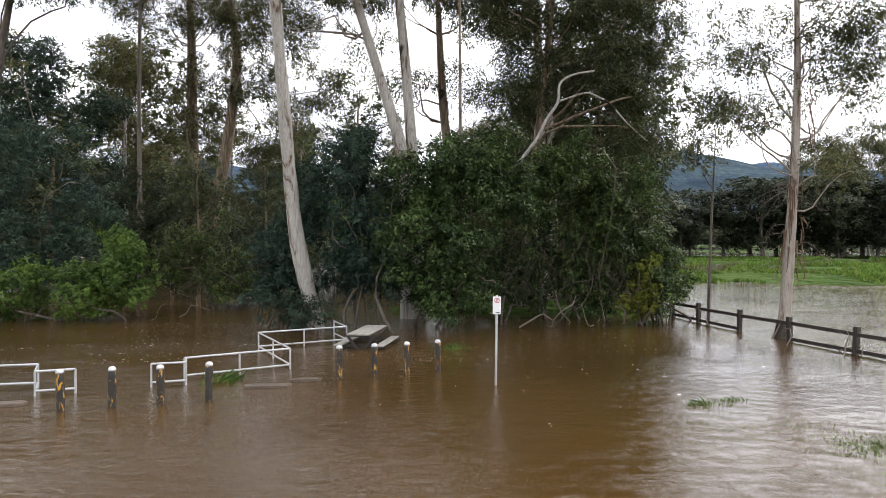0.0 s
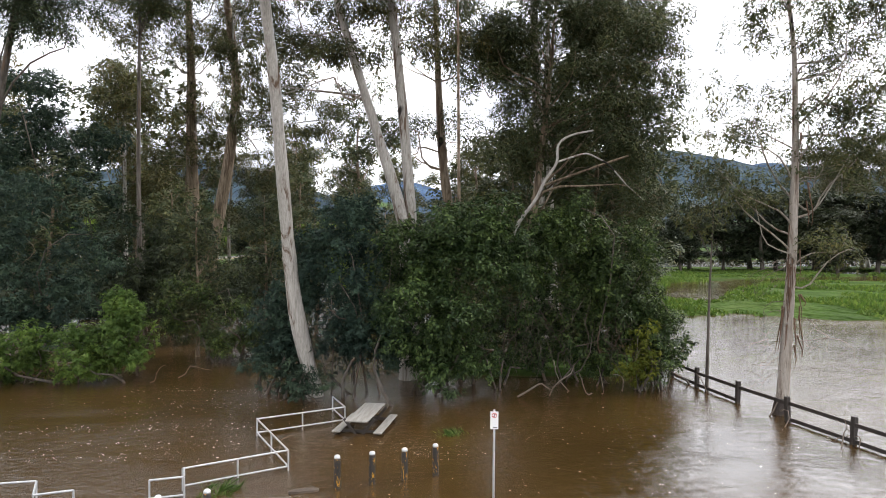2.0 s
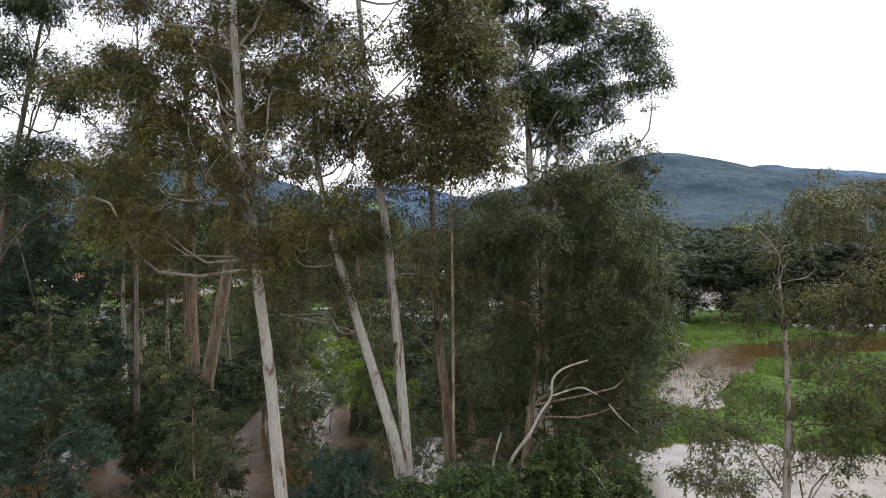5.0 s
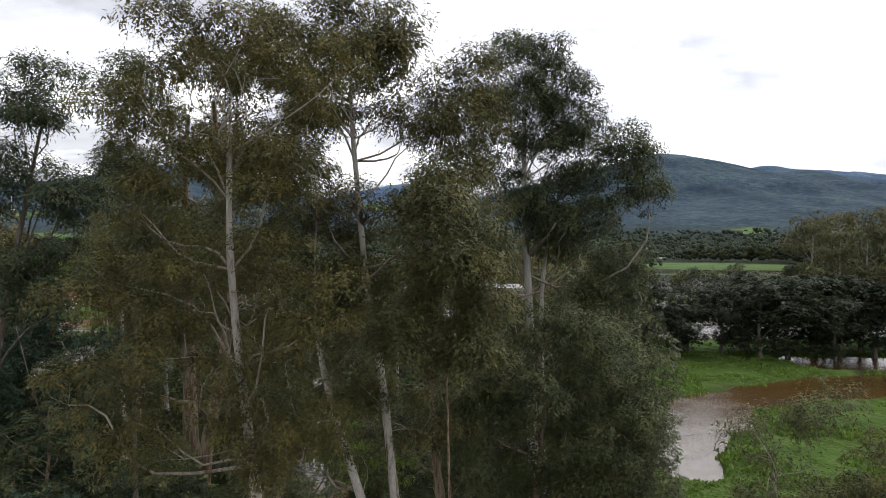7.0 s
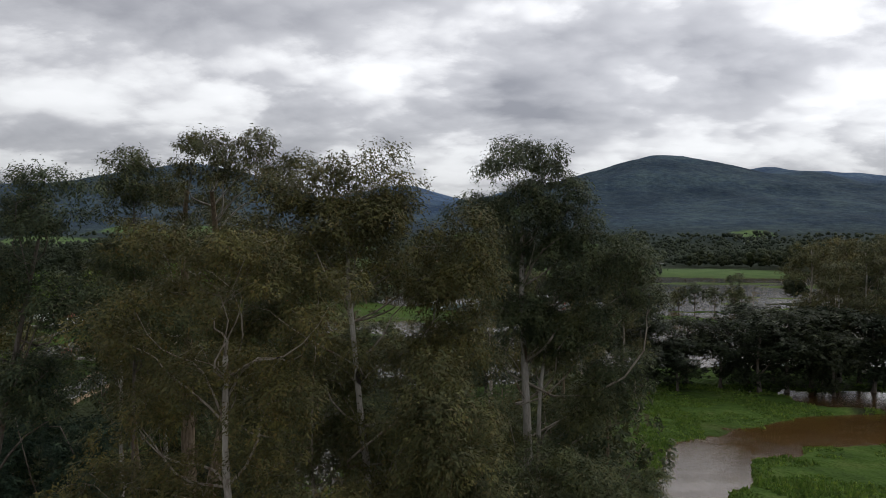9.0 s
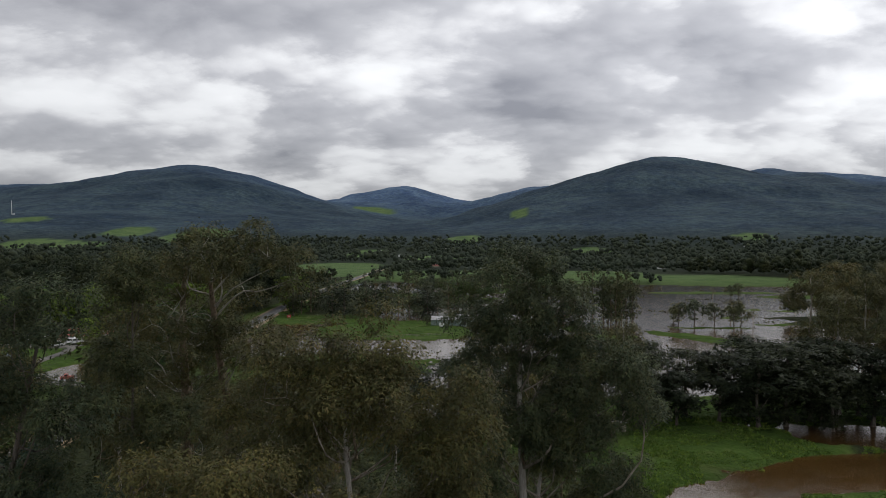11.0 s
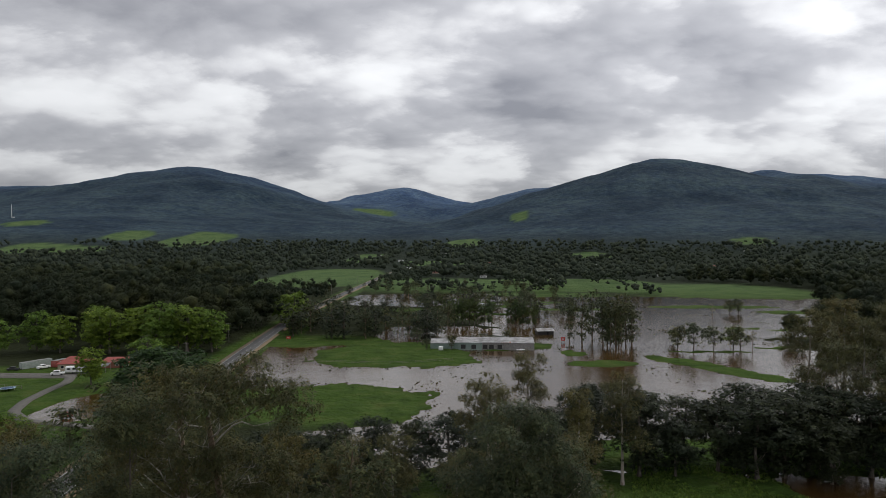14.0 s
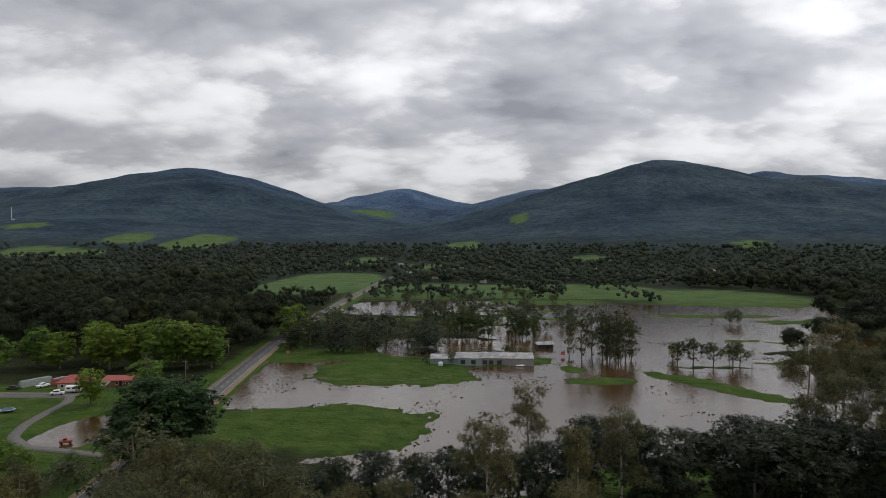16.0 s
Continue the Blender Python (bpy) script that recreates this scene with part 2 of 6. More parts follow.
def mesh_from(name, verts, faces, mats, smooth=False, index=None):
    """A mesh from arrays: verts (n, 3), faces (m, k) of equal length, or a list of such arrays."""
    me = bpy.data.meshes.new(name)
    groups = faces if isinstance(faces, list) else [faces]
    groups = [np.asarray(g, dtype=np.int32) for g in groups if len(g)]
    loops = np.concatenate([g.ravel() for g in groups])
    sizes = np.concatenate([np.full(len(g), g.shape[1], dtype=np.int32) for g in groups])
    starts = np.concatenate([[0], np.cumsum(sizes)[:-1]]).astype(np.int32)
    me.vertices.add(len(verts))
    me.vertices.foreach_set("co", np.asarray(verts, dtype=np.float32).ravel())
    me.loops.add(len(loops))
    me.loops.foreach_set("vertex_index", loops)
    me.polygons.add(len(sizes))
    me.polygons.foreach_set("loop_start", starts)
    if smooth:
        me.polygons.foreach_set("use_smooth", np.ones(len(sizes), dtype=bool))
    for m in mats if isinstance(mats, (list, tuple)) else [mats]:
        me.materials.append(m)
    if index is not None:
        me.polygons.foreach_set("material_index", np.asarray(index, dtype=np.int32))
    me.update(calc_edges=True)
    return me


def part(name, data, parent, label="", mat=None, at=None):
    """One mesh object under a thing or a part. data: a mesh, or a bmesh with a material."""
    if isinstance(data, bmesh.types.BMesh):
        me = bpy.data.meshes.new(name)
        data.to_mesh(me)
        data.free()
        me.materials.append(mat)
        data = me
    ob = new(name, data)
    ob.parent = parent
    if at is not None:
        ob.matrix_basis = at
    return tagged(ob, label)


def thing(name, m, label, category, group="", kind=""):
    ob = new(name)
    ob.matrix_basis = m
    return tagged(ob, label, category, group, kind)


def box(bm, size, at, rot=(0, 0, 0), bevel=0.0):
    """A bevelled box added to bm."""
    r = bmesh.ops.create_cube(bm, size=1.0)
    vs = r["verts"]
    bmesh.ops.scale(bm, vec=size, verts=vs)
    if bevel:
        es = list({e for v in vs for e in v.link_edges})
        g = bmesh.ops.bevel(bm, geom=es, offset=bevel, segments=1, affect="EDGES", profile=0.7)
        vs = g["verts"]
    bmesh.ops.transform(bm, matrix=pose(*at, *rot), verts=vs)
    return vs


def boxes(*items, bevel=0.0):
    bm = bmesh.new()
    for it in items:
        box(bm, it[0], it[1], it[2] if len(it) > 2 else (0, 0, 0), bevel)
    return bm


def tube(path, radii, sides=7, cap=True):
    """Vertices and quads of a tapered tube along a path."""
    P = np.asarray(path, dtype=float)
    R = np.asarray(radii, dtype=float)
    T = np.gradient(P, axis=0)
    T /= np.linalg.norm(T, axis=1, keepdims=True) + 1e-9
    up = np.where(np.abs(T[:, 2:3]) > 0.9, np.array([[1.0, 0, 0]]), np.array([[0, 0, 1.0]]))
    ref = np.tile(up[:1], (len(P), 1))
    A = np.cross(T, ref)
    A /= np.linalg.norm(A, axis=1, keepdims=True) + 1e-9
    B = np.cross(T, A)
    ang = np.arange(sides) * 2 * np.pi / sides
    V = P[:, None, :] + R[:, None, None] * (np.cos(ang)[None, :, None] * A[:, None, :] + np.sin(ang)[None, :, None] * B[:, None, :])
    V = V.reshape(-1, 3)
    i, j = np.meshgrid(np.arange(len(P) - 1), np.arange(sides), indexing="ij")
    a = i * sides + j
    b = i * sides + (j + 1) % sides
    F = np.stack([a, b, b + sides, a + sides], -1).reshape(-1, 4)
    return V, F


def join(pieces):
    vs, fs, k = [], [], 0
    for v, f in pieces:
        vs.append(v)
        fs.append(f + k)
        k += len(v)
    return np.concatenate(vs), np.concatenate(fs)


def smooth_path(pts, n):
    """n points on a soft curve through pts."""
    P = np.asarray(pts, dtype=float)
    d = np.concatenate([[0], np.cumsum(np.linalg.norm(np.diff(P, axis=0), axis=1))])
    s = np.linspace(0, d[-1], n)
    Q = np.stack([np.interp(s, d, P[:, k]) for k in range(3)], 1)
    for _ in range(2):
        Q[1:-1] = 0.25 * Q[:-2] + 0.5 * Q[1:-1] + 0.25 * Q[2:]
    return Q


# ---------- ground and flood ----------


def patch(x, y, cx, cy, rx, ry, rot=0.0, p=3.0, wob=None, soft=0.16):
    c, s = math.cos(radians(rot)), math.sin(radians(rot))
    u, v = ((x - cx) * c + (y - cy) * s) / rx, (-(x - cx) * s + (y - cy) * c) / ry
    d = (np.abs(u) ** p + np.abs(v) ** p) ** (1 / p)
    if wob is not None:
        d = d + wob
    k = np.clip((1 + soft - d) / (2 * soft), 0, 1)
    return k * k * (3 - 2 * k)


GRIDS = {}


def fbm(x, y, scale, octaves=4, seed=0, gain=0.5):
    """Soft value noise, about -1 to 1."""
    if seed not in GRIDS:
        GRIDS[seed] = np.random.default_rng(seed).uniform(-1, 1, (256, 256))
    grid = GRIDS[seed]
    out, amp, tot = np.zeros_like(x), 1.0, 0.0
    for o in range(octaves):
        u, v = x / scale * 2 ** o + 17.3 * o, y / scale * 2 ** o + 9.1 * o
        i, j = np.floor(u).astype(int), np.floor(v).astype(int)
        fu, fv = u - i, v - j
        fu, fv = fu * fu * (3 - 2 * fu), fv * fv * (3 - 2 * fv)
        g = lambda a, b: grid[a % 256, b % 256]
        out += amp * ((g(i, j) * (1 - fu) + g(i + 1, j) * fu) * (1 - fv) + (g(i, j + 1) * (1 - fu) + g(i + 1, j + 1) * fu) * fv)
        tot += amp
        amp *= gain
    return out / tot


WATERS = [  # cx, cy, rx, ry, rot
    (12, 0, 62, 58.5, 0), (-15, 75, 5, 48, 6), (92, 114, 52, 9, 2), (47, 105, 9, 7, 10), (39, 95, 6, 10, -25), (33, 85, 4.5, 9, -25), (29, 76, 3.5, 8, -15), (60, 270, 115, 125, 0), (-60, 285, 26, 55, 0),
    (150, 470, 125, 115, 0), (20, 585, 110, 68, 0), (230, 560, 130, 60, 0), (-112, 202, 11, 19, 0), (-215, 600, 45, 45, 0)]
ISLANDS = [
    (-37, 207, 37, 27, 0), (-22, 302, 41, 36, 0), (-62, 338, 36, 20, 0), (26, 322, 34, 13, 0),
    (62, 302, 7, 9, 0), (70, 276, 16, 9, 0), (114, 265, 38, 9, -57), (128, 306, 20, 3.5, 0), (161, 316, 10, 4, 0),
    (156, 348, 9, 4, 0), (181, 388, 12, 6, 0), (201, 381, 12, 5, 0), (285, 690, 100, 110, 0), (270, 478, 40, 14, 0),
    (215, 520, 60, 14, 0), (-5, 800, 90, 130, 0), (-36, 495, 20, 13, 0), (95, 500, 45, 9, 0), (60, 560, 50, 10, 0),
    (100, 640, 60, 30, 0), (-90, 250, 11, 130, 4), (-98, 480, 10, 130, 0), (-95, 800, 12, 260, 0), (110, 420, 20, 5, 0), (45, 468, 34, 7, 4), (25, 525, 40, 8, -3), (70, 540, 30, 6, 5), (53, 132, 17, 15, 0), (20, 125, 26, 26, 0), (85, 158, 60, 14, 0), (4, 34.5, 8, 3.6, 0)]
FIELDS = [
    (58, 77, 46, 27, 0), (56, 133, 24, 14, 0), (40, 57, 26, 9, 0), (-140, 215, 52, 58, 0), (-175, 960, 78, 225, 0), (-90, 300, 14, 120, 0),
    (-960, 1590, 120, 85, 0), (-1290, 2010, 60, 60, 0), (-905, 1872, 55, 95, 0), (-710, 1880, 70, 190, 0), (-400, 3715, 120, 95, 0),
    (290, 2435, 32, 80, 0), (790, 1650, 45, 45, 0), (-175, 1500, 40, 120, 0), (340, 1500, 40, 60, 0),
    (-20, 1350, 60, 70, 0), (150, 790, 120, 120, 0), (60, 1900, 50, 100, 0)]
HILLS = [  # cx, cy, height, rx, ry, rot
    (-1498, 4000, 464, 914, 1250, 0), (-2544, 4250, 394, 1829, 1300, 0), (-1109, 4350, 373, 201, 900, 0), (-919, 3900, 250, 199, 900, 0),
    (-291, 4700, 417, 530, 900, 0), (-592, 4700, 335, 487, 800, 0), (634, 4400, 371, 732, 950, 0), (-11, 4750, 315, 422, 800, 0),
    (1230, 3750, 478, 880, 1150, 0), (2012, 4050, 433, 412, 1200, 0), (947, 3200, 366, 754, 800, 0), (2477, 4400, 494, 1422, 1300, 0),
    (-1800, 2900, 132, 900, 700, 0), (2112, 3000, 192, 806, 800, 0)]


def lay(x, y):
    """Height of the ground, share of water, share of grassland."""
    x, y = np.asarray(x, dtype=float), np.asarray(y, dtype=float)
    wob = 0.20 * fbm(x, y, 14.0, 4, 3) + 0.12 * fbm(x, y, 60.0, 2, 5)
    wobf = wob * np.clip(1 - (y - 300) / 700, 0.25, 1)
    water, land, grass = np.zeros_like(x), np.zeros_like(x), np.zeros_like(x)
    for w in WATERS:
        water = np.maximum(water, patch(x, y, *w, p=3.0, wob=wobf))
    for g in ISLANDS:
        land = np.maximum(land, patch(x, y, *g, p=2.6, wob=wob * 1.3, soft=0.26))
    for f in FIELDS:
        grass = np.maximum(grass, patch(x, y, *f, p=3.5, wob=wobf * 0.6 + 0.32 * np.clip((y - 1200) / 500, 0, 1) * fbm(x, y, 130.0, 4, 6), soft=0.05))
    z = 0.55 + 0.12 * fbm(x, y, 14.0, 2, 8)
    z = z * (1 - water) + (-0.85) * water
    z = z * (1 - land) + (0.30 + 0.12 * fbm(x, y, 7.0, 4, 9, 0.6)) * land
    z = z + 3.2 * land * (1 - land) * fbm(x, y, 6.0, 4, 19, 0.65)
    z = z + 18 * np.clip((y - 1100) / 1700, 0, 1) ** 1.5
    tot = np.zeros_like(x)
    for cx, cy, h, rx, ry, rot in HILLS:
        d = np.hypot((x - cx) / rx, (y - cy) / ry)
        tot += (h * np.exp(-0.75 * d ** 1.55)) ** 5
    far = np.clip((y - 900) / 1100, 0, 1)
    hill = np.maximum(0, tot ** 0.2 - 3) * far * far * (3 - 2 * far)
    rough = np.clip(hill / 250, 0, 1)
    z = z + hill + rough * (34 * fbm(x, y, 520.0, 5, 11, 0.5) - 70 * np.abs(fbm(x + 0.25 * y, y, 620.0, 3, 12)) + 18)
    return z, water, np.maximum(grass, land)


def ground_z(x, y):
    return float(lay(np.array([x]), np.array([y]))[0][0])


ang = np.concatenate([np.linspace(-180, -56, 26)[:-1], np.linspace(-56, -39, 20)[:-1], np.linspace(-39, 39, 210), np.linspace(39, 56, 20)[1:], np.linspace(56, 180, 26)[1:-1]])
rad = np.concatenate([[3.0], np.geomspace(9.0, 5400.0, 400)])
AA, RR = np.meshgrid(np.radians(ang), rad)
gx, gy = (RR * np.sin(AA)).ravel(), (RR * np.cos(AA)).ravel()
gz, gwater, ggrass = lay(gx, gy)
na, nr = len(ang), len(rad)
i, j = np.meshgrid(np.arange(nr - 1), np.arange(na), indexing="ij")
a0 = i * na + j
b0 = i * na + (j + 1) % na
gfaces = np.stack([a0, b0, b0 + na, a0 + na], -1).reshape(-1, 4)
gverts = np.stack([gx, gy, gz], 1)
gverts = np.concatenate([gverts, [[0, 0, gz[0]]]])
hub = np.stack([np.full(na, len(gverts) - 1), (np.arange(na) + 1) % na, np.arange(na)], 1)

m, n, l, b = material("meadow and forest floor")
GROUND = m
att = n.new("ShaderNodeAttribute")
att.attribute_name = "grassland"
t1 = noise_node(n, l, 0.12, 6, 0.6)
t2 = noise_node(n, l, 2.2, 6, 0.7)
t3 = noise_node(n, l, 0.02, 5, 0.6)
g1 = ramp_node(n, l, t1.outputs["Fac"], [(0.3, (0.032, 0.058, 0.014)), (0.5, (0.050, 0.090, 0.019)), (0.72, (0.080, 0.108, 0.032))])
g2 = ramp_node(n, l, t2.outputs["Fac"], [(0.3, (0.6, 0.6, 0.55)), (0.7, (1.25, 1.2, 1.1))])
gcol = mix_node(n, l, g1.outputs[0], g2.outputs[0], 0.8, "MULTIPLY")
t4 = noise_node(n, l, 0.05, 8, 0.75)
# hill forest colour is tinted blue, with distance haze put into it
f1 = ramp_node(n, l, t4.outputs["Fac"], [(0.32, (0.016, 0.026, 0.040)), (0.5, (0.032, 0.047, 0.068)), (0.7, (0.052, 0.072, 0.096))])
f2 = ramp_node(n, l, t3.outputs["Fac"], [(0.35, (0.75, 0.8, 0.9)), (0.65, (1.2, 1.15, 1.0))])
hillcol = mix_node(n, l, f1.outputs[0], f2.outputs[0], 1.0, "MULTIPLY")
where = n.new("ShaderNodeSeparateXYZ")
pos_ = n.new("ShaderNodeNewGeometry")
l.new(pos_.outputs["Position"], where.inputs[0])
# haze painted into the base colour: paler and bluer from 3400 m on
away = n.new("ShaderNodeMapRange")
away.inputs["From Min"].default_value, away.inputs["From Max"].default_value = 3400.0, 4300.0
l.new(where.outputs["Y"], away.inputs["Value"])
haze_tint = ramp_node(n, l, away.outputs[0], [(0.0, (1.04, 1.13, 1.08)), (1.0, (2.05, 2.25, 2.65))])
hillcol = mix_node(n, l, hillcol, haze_tint.outputs[0], 1.0, "MULTIPLY")
# random darker and paler patches suggest ravines and ridges
stand = noise_node(n, l, 0.0035, 6, 0.62)
stands = ramp_node(n, l, stand.outputs["Fac"], [(0.36, (0.62, 0.66, 0.72)), (0.5, (0.95, 0.96, 0.97)), (0.64, (1.35, 1.30, 1.18))])
hillcol = mix_node(n, l, hillcol, stands.outputs[0], 1.0, "MULTIPLY")
# far grass: a drier tone, greyed by distance haze mixed into its colour
dry_haze = n.new("ShaderNodeMapRange")
dry_haze.inputs["From Min"].default_value, dry_haze.inputs["From Max"].default_value = 450.0, 800.0
l.new(where.outputs["Y"], dry_haze.inputs["Value"])
dry_haze_noise = noise_node(n, l, 0.03, 5, 0.65)
dry_haze_col = ramp_node(n, l, dry_haze_noise.outputs["Fac"], [(0.35, (0.056, 0.096, 0.036)), (0.6, (0.092, 0.138, 0.052))])
gcol = mix_node(n, l, gcol, dry_haze_col.outputs[0], dry_haze.outputs[0])
floor = ramp_node(n, l, t2.outputs["Fac"], [(0.3, (0.012, 0.015, 0.008)), (0.55, (0.026, 0.032, 0.014)), (0.75, (0.055, 0.058, 0.026))])
geo = n.new("ShaderNodeNewGeometry")
sepz = n.new("ShaderNodeSeparateXYZ")
l.new(geo.outputs["Position"], sepz.inputs[0])
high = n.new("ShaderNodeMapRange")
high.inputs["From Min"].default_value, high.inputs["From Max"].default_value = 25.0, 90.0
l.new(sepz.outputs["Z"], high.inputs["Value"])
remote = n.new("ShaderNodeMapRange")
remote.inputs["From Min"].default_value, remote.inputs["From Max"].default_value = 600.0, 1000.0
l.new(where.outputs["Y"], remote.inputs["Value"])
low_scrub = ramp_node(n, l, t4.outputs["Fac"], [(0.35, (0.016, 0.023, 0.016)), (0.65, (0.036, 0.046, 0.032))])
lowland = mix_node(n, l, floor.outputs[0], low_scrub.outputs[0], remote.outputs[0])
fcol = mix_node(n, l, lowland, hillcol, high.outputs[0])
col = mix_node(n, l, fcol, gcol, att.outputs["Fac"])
mr = n.new("ShaderNodeMapRange")
mr.inputs["From Min"].default_value, mr.inputs["From Max"].default_value = -0.04, 0.05
l.new(sepz.outputs["Z"], mr.inputs["Value"])
mud = mix_node(n, l, (0.075, 0.055, 0.03), col, mr.outputs[0])
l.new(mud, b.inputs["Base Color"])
b.inputs["Roughness"].default_value = 0.95
b.inputs["Specular IOR Level"].default_value = 0.05
nb = bump_node(n, l, t2.outputs["Fac"], 0.6, 0.12, None)
t5 = noise_node(n, l, 0.07, 5, 0.65)
bump_node(n, l, t5.outputs["Fac"], 0.9, 7.0, b, nb)

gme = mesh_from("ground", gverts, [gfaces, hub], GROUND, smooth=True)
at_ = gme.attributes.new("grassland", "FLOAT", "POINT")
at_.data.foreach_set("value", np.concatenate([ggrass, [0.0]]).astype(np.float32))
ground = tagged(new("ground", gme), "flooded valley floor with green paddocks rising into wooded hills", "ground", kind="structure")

# muddy flood water: ripples of two sizes drawn out across the stream, with calmer streaks
m, n, l, b = material("muddy flood water")
WATER = m
w1 = noise_node(n, l, 0.09, 4, 0.55)
wr = ramp_node(n, l, w1.outputs["Fac"], [(0.35, (0.050, 0.027, 0.008)), (0.65, (0.074, 0.041, 0.013))])
l.new(wr.outputs[0], b.inputs["Base Color"])
b.inputs["IOR"].default_value = 2.0
b.inputs["Specular IOR Level"].default_value = 0.5
b.inputs["Roughness"].default_value = 0.03
r1 = noise_node(n, l, 1.0, 6, 0.66, (2.2, 3.0, 1.0), 0.9)
r2 = noise_node(n, l, 1.0, 3, 0.55, (0.35, 0.9, 1.0), 0.8)
calm = noise_node(n, l, 0.22, 3, 0.5, (0.8, 1.6, 1.0), 0.5)
calmr = ramp_node(n, l, calm.outputs["Fac"], [(0.35, (0.4, 0.4, 0.4)), (0.65, (1.0, 1.0, 1.0))])
hm = n.new("ShaderNodeMath")
hm.operation = "MULTIPLY"
l.new(r1.outputs["Fac"], hm.inputs[0])
l.new(calmr.outputs[0], hm.inputs[1])
r3 = noise_node(n, l, 1.0, 5, 0.6, (0.55, 1.7, 1.0), 1.6)
n1 = bump_node(n, l, r2.outputs["Fac"], 0.24, 0.045, None)
n2 = bump_node(n, l, r3.outputs["Fac"], 0.32, 0.05, None, n1)
bump_node(n, l, hm.outputs[0], 0.75, 0.05, b, n2)

wr_ = np.concatenate([[4.0], np.geomspace(12.0, 1250.0, 70)])
wa = np.radians(np.linspace(-180, 180, 73)[:-1])
AA, RR = np.meshgrid(wa, wr_)
wv = np.stack([(RR * np.sin(AA)).ravel(), (RR * np.cos(AA)).ravel(), np.zeros(AA.size)], 1)
i, j = np.meshgrid(np.arange(len(wr_) - 1), np.arange(72), indexing="ij")
a0, b0 = i * 72 + j, i * 72 + (j + 1) % 72
wf = np.stack([a0, b0, b0 + 72, a0 + 72], -1).reshape(-1, 4)
wv = np.concatenate([wv, [[0, 0, 0]]])
hub = np.stack([np.full(72, len(wv) - 1), (np.arange(72) + 1) % 72, np.arange(72)], 1)
water = tagged(new("water", mesh_from("water", wv, [wf, hub], WATER, smooth=True)), "brown muddy flood water with ripples and foam flecks", "water", kind="structure")

# ---------- trees ----------


def leaves_mesh(name, centres, radii, counts, size, width, droop, mat, rng, flat=0.8, shell=0.35, dome=0.0, tri=False, bunch=9):
    """Clumps of single leaves in bunches at the twig ends. Each leaf is a bent lozenge or a narrow point and faces outward and up, more or less; dome draws a clump up into a cushion, open below."""
    counts = np.asarray(counts, dtype=int)
    bunch = bunch if counts.mean() > 40 else 4
    k = np.maximum(2, counts // bunch)
    C, R = np.repeat(centres, k, axis=0), np.repeat(radii, k)
    n_ = len(C)
    d = rng.normal(size=(n_, 3))
    d /= np.linalg.norm(d, axis=1, keepdims=True)
    d[:, 2] = np.where(rng.uniform(size=n_) < dome, np.abs(d[:, 2]), d[:, 2])
    off = d * (R * rng.uniform(shell ** 3, 1, n_) ** (1 / 3))[:, None]
    off[:, 2] *= flat
    off[:, 2] -= 0.3 * dome * R * flat
    B = C + off
    d, R, P = np.repeat(d, bunch, axis=0), np.repeat(R, bunch), np.repeat(B, bunch, axis=0)
    n_ = len(P)
    fall = max(droop, 0.0)
    P = P + rng.normal(size=(n_, 3)) * (0.11 * R)[:, None] * np.array([1.0, 1.0, 0.8 + 0.7 * fall])
    P[:, 2] -= np.abs(rng.normal(size=n_)) * 0.22 * R * fall
    nrm = 0.8 * d + np.array([0, 0, 0.62]) + 0.42 * rng.normal(size=(n_, 3))
    nrm /= np.linalg.norm(nrm, axis=1, keepdims=True)
    t = rng.normal(size=(n_, 3)) * 0.6 + d * 0.5
    t[:, 2] -= 1.3 * droop
    t -= nrm * np.sum(t * nrm, axis=1, keepdims=True)
    t /= np.linalg.norm(t, axis=1, keepdims=True) + 1e-9
    s = np.cross(nrm, t)
    L = size * rng.uniform(0.65, 1.35, n_)[:, None]
    W = width * rng.uniform(0.7, 1.3, n_)[:, None]
    if tri:
        V = np.stack([P - s * W * 0.6, P + s * W * 0.6, P + t * L], 1).reshape(-1, 3)
        F = np.arange(3 * n_, dtype=np.int32).reshape(-1, 3)
    else:
        V = np.stack([P, P + t * L * 0.45 + s * W * 0.5 + nrm * L * 0.06, P + t * L, P + t * L * 0.45 - s * W * 0.5 + nrm * L * 0.06], 1).reshape(-1, 3)
        F = np.arange(4 * n_, dtype=np.int32).reshape(-1, 4)
    return mesh_from(name, V, F, mat)


def limb(a, b_, sag, rng, n_=6):
    t = np.linspace(0, 1, n_)[:, None]
    a, b_ = np.asarray(a, float), np.asarray(b_, float)
    p = a + (b_ - a) * t
    ln = np.linalg.norm(b_ - a)
    p = p + np.sin(np.pi * t) * rng.normal(size=3) * 0.12 * ln + np.sin(2 * np.pi * t) * rng.normal(size=3) * 0.07 * ln + np.sin(3 * np.pi * t) * rng.normal(size=3) * 0.03 * ln
    p[:, 2] += (np.sin(np.pi * t) * sag * np.linalg.norm(b_ - a))[:, 0]
    return p


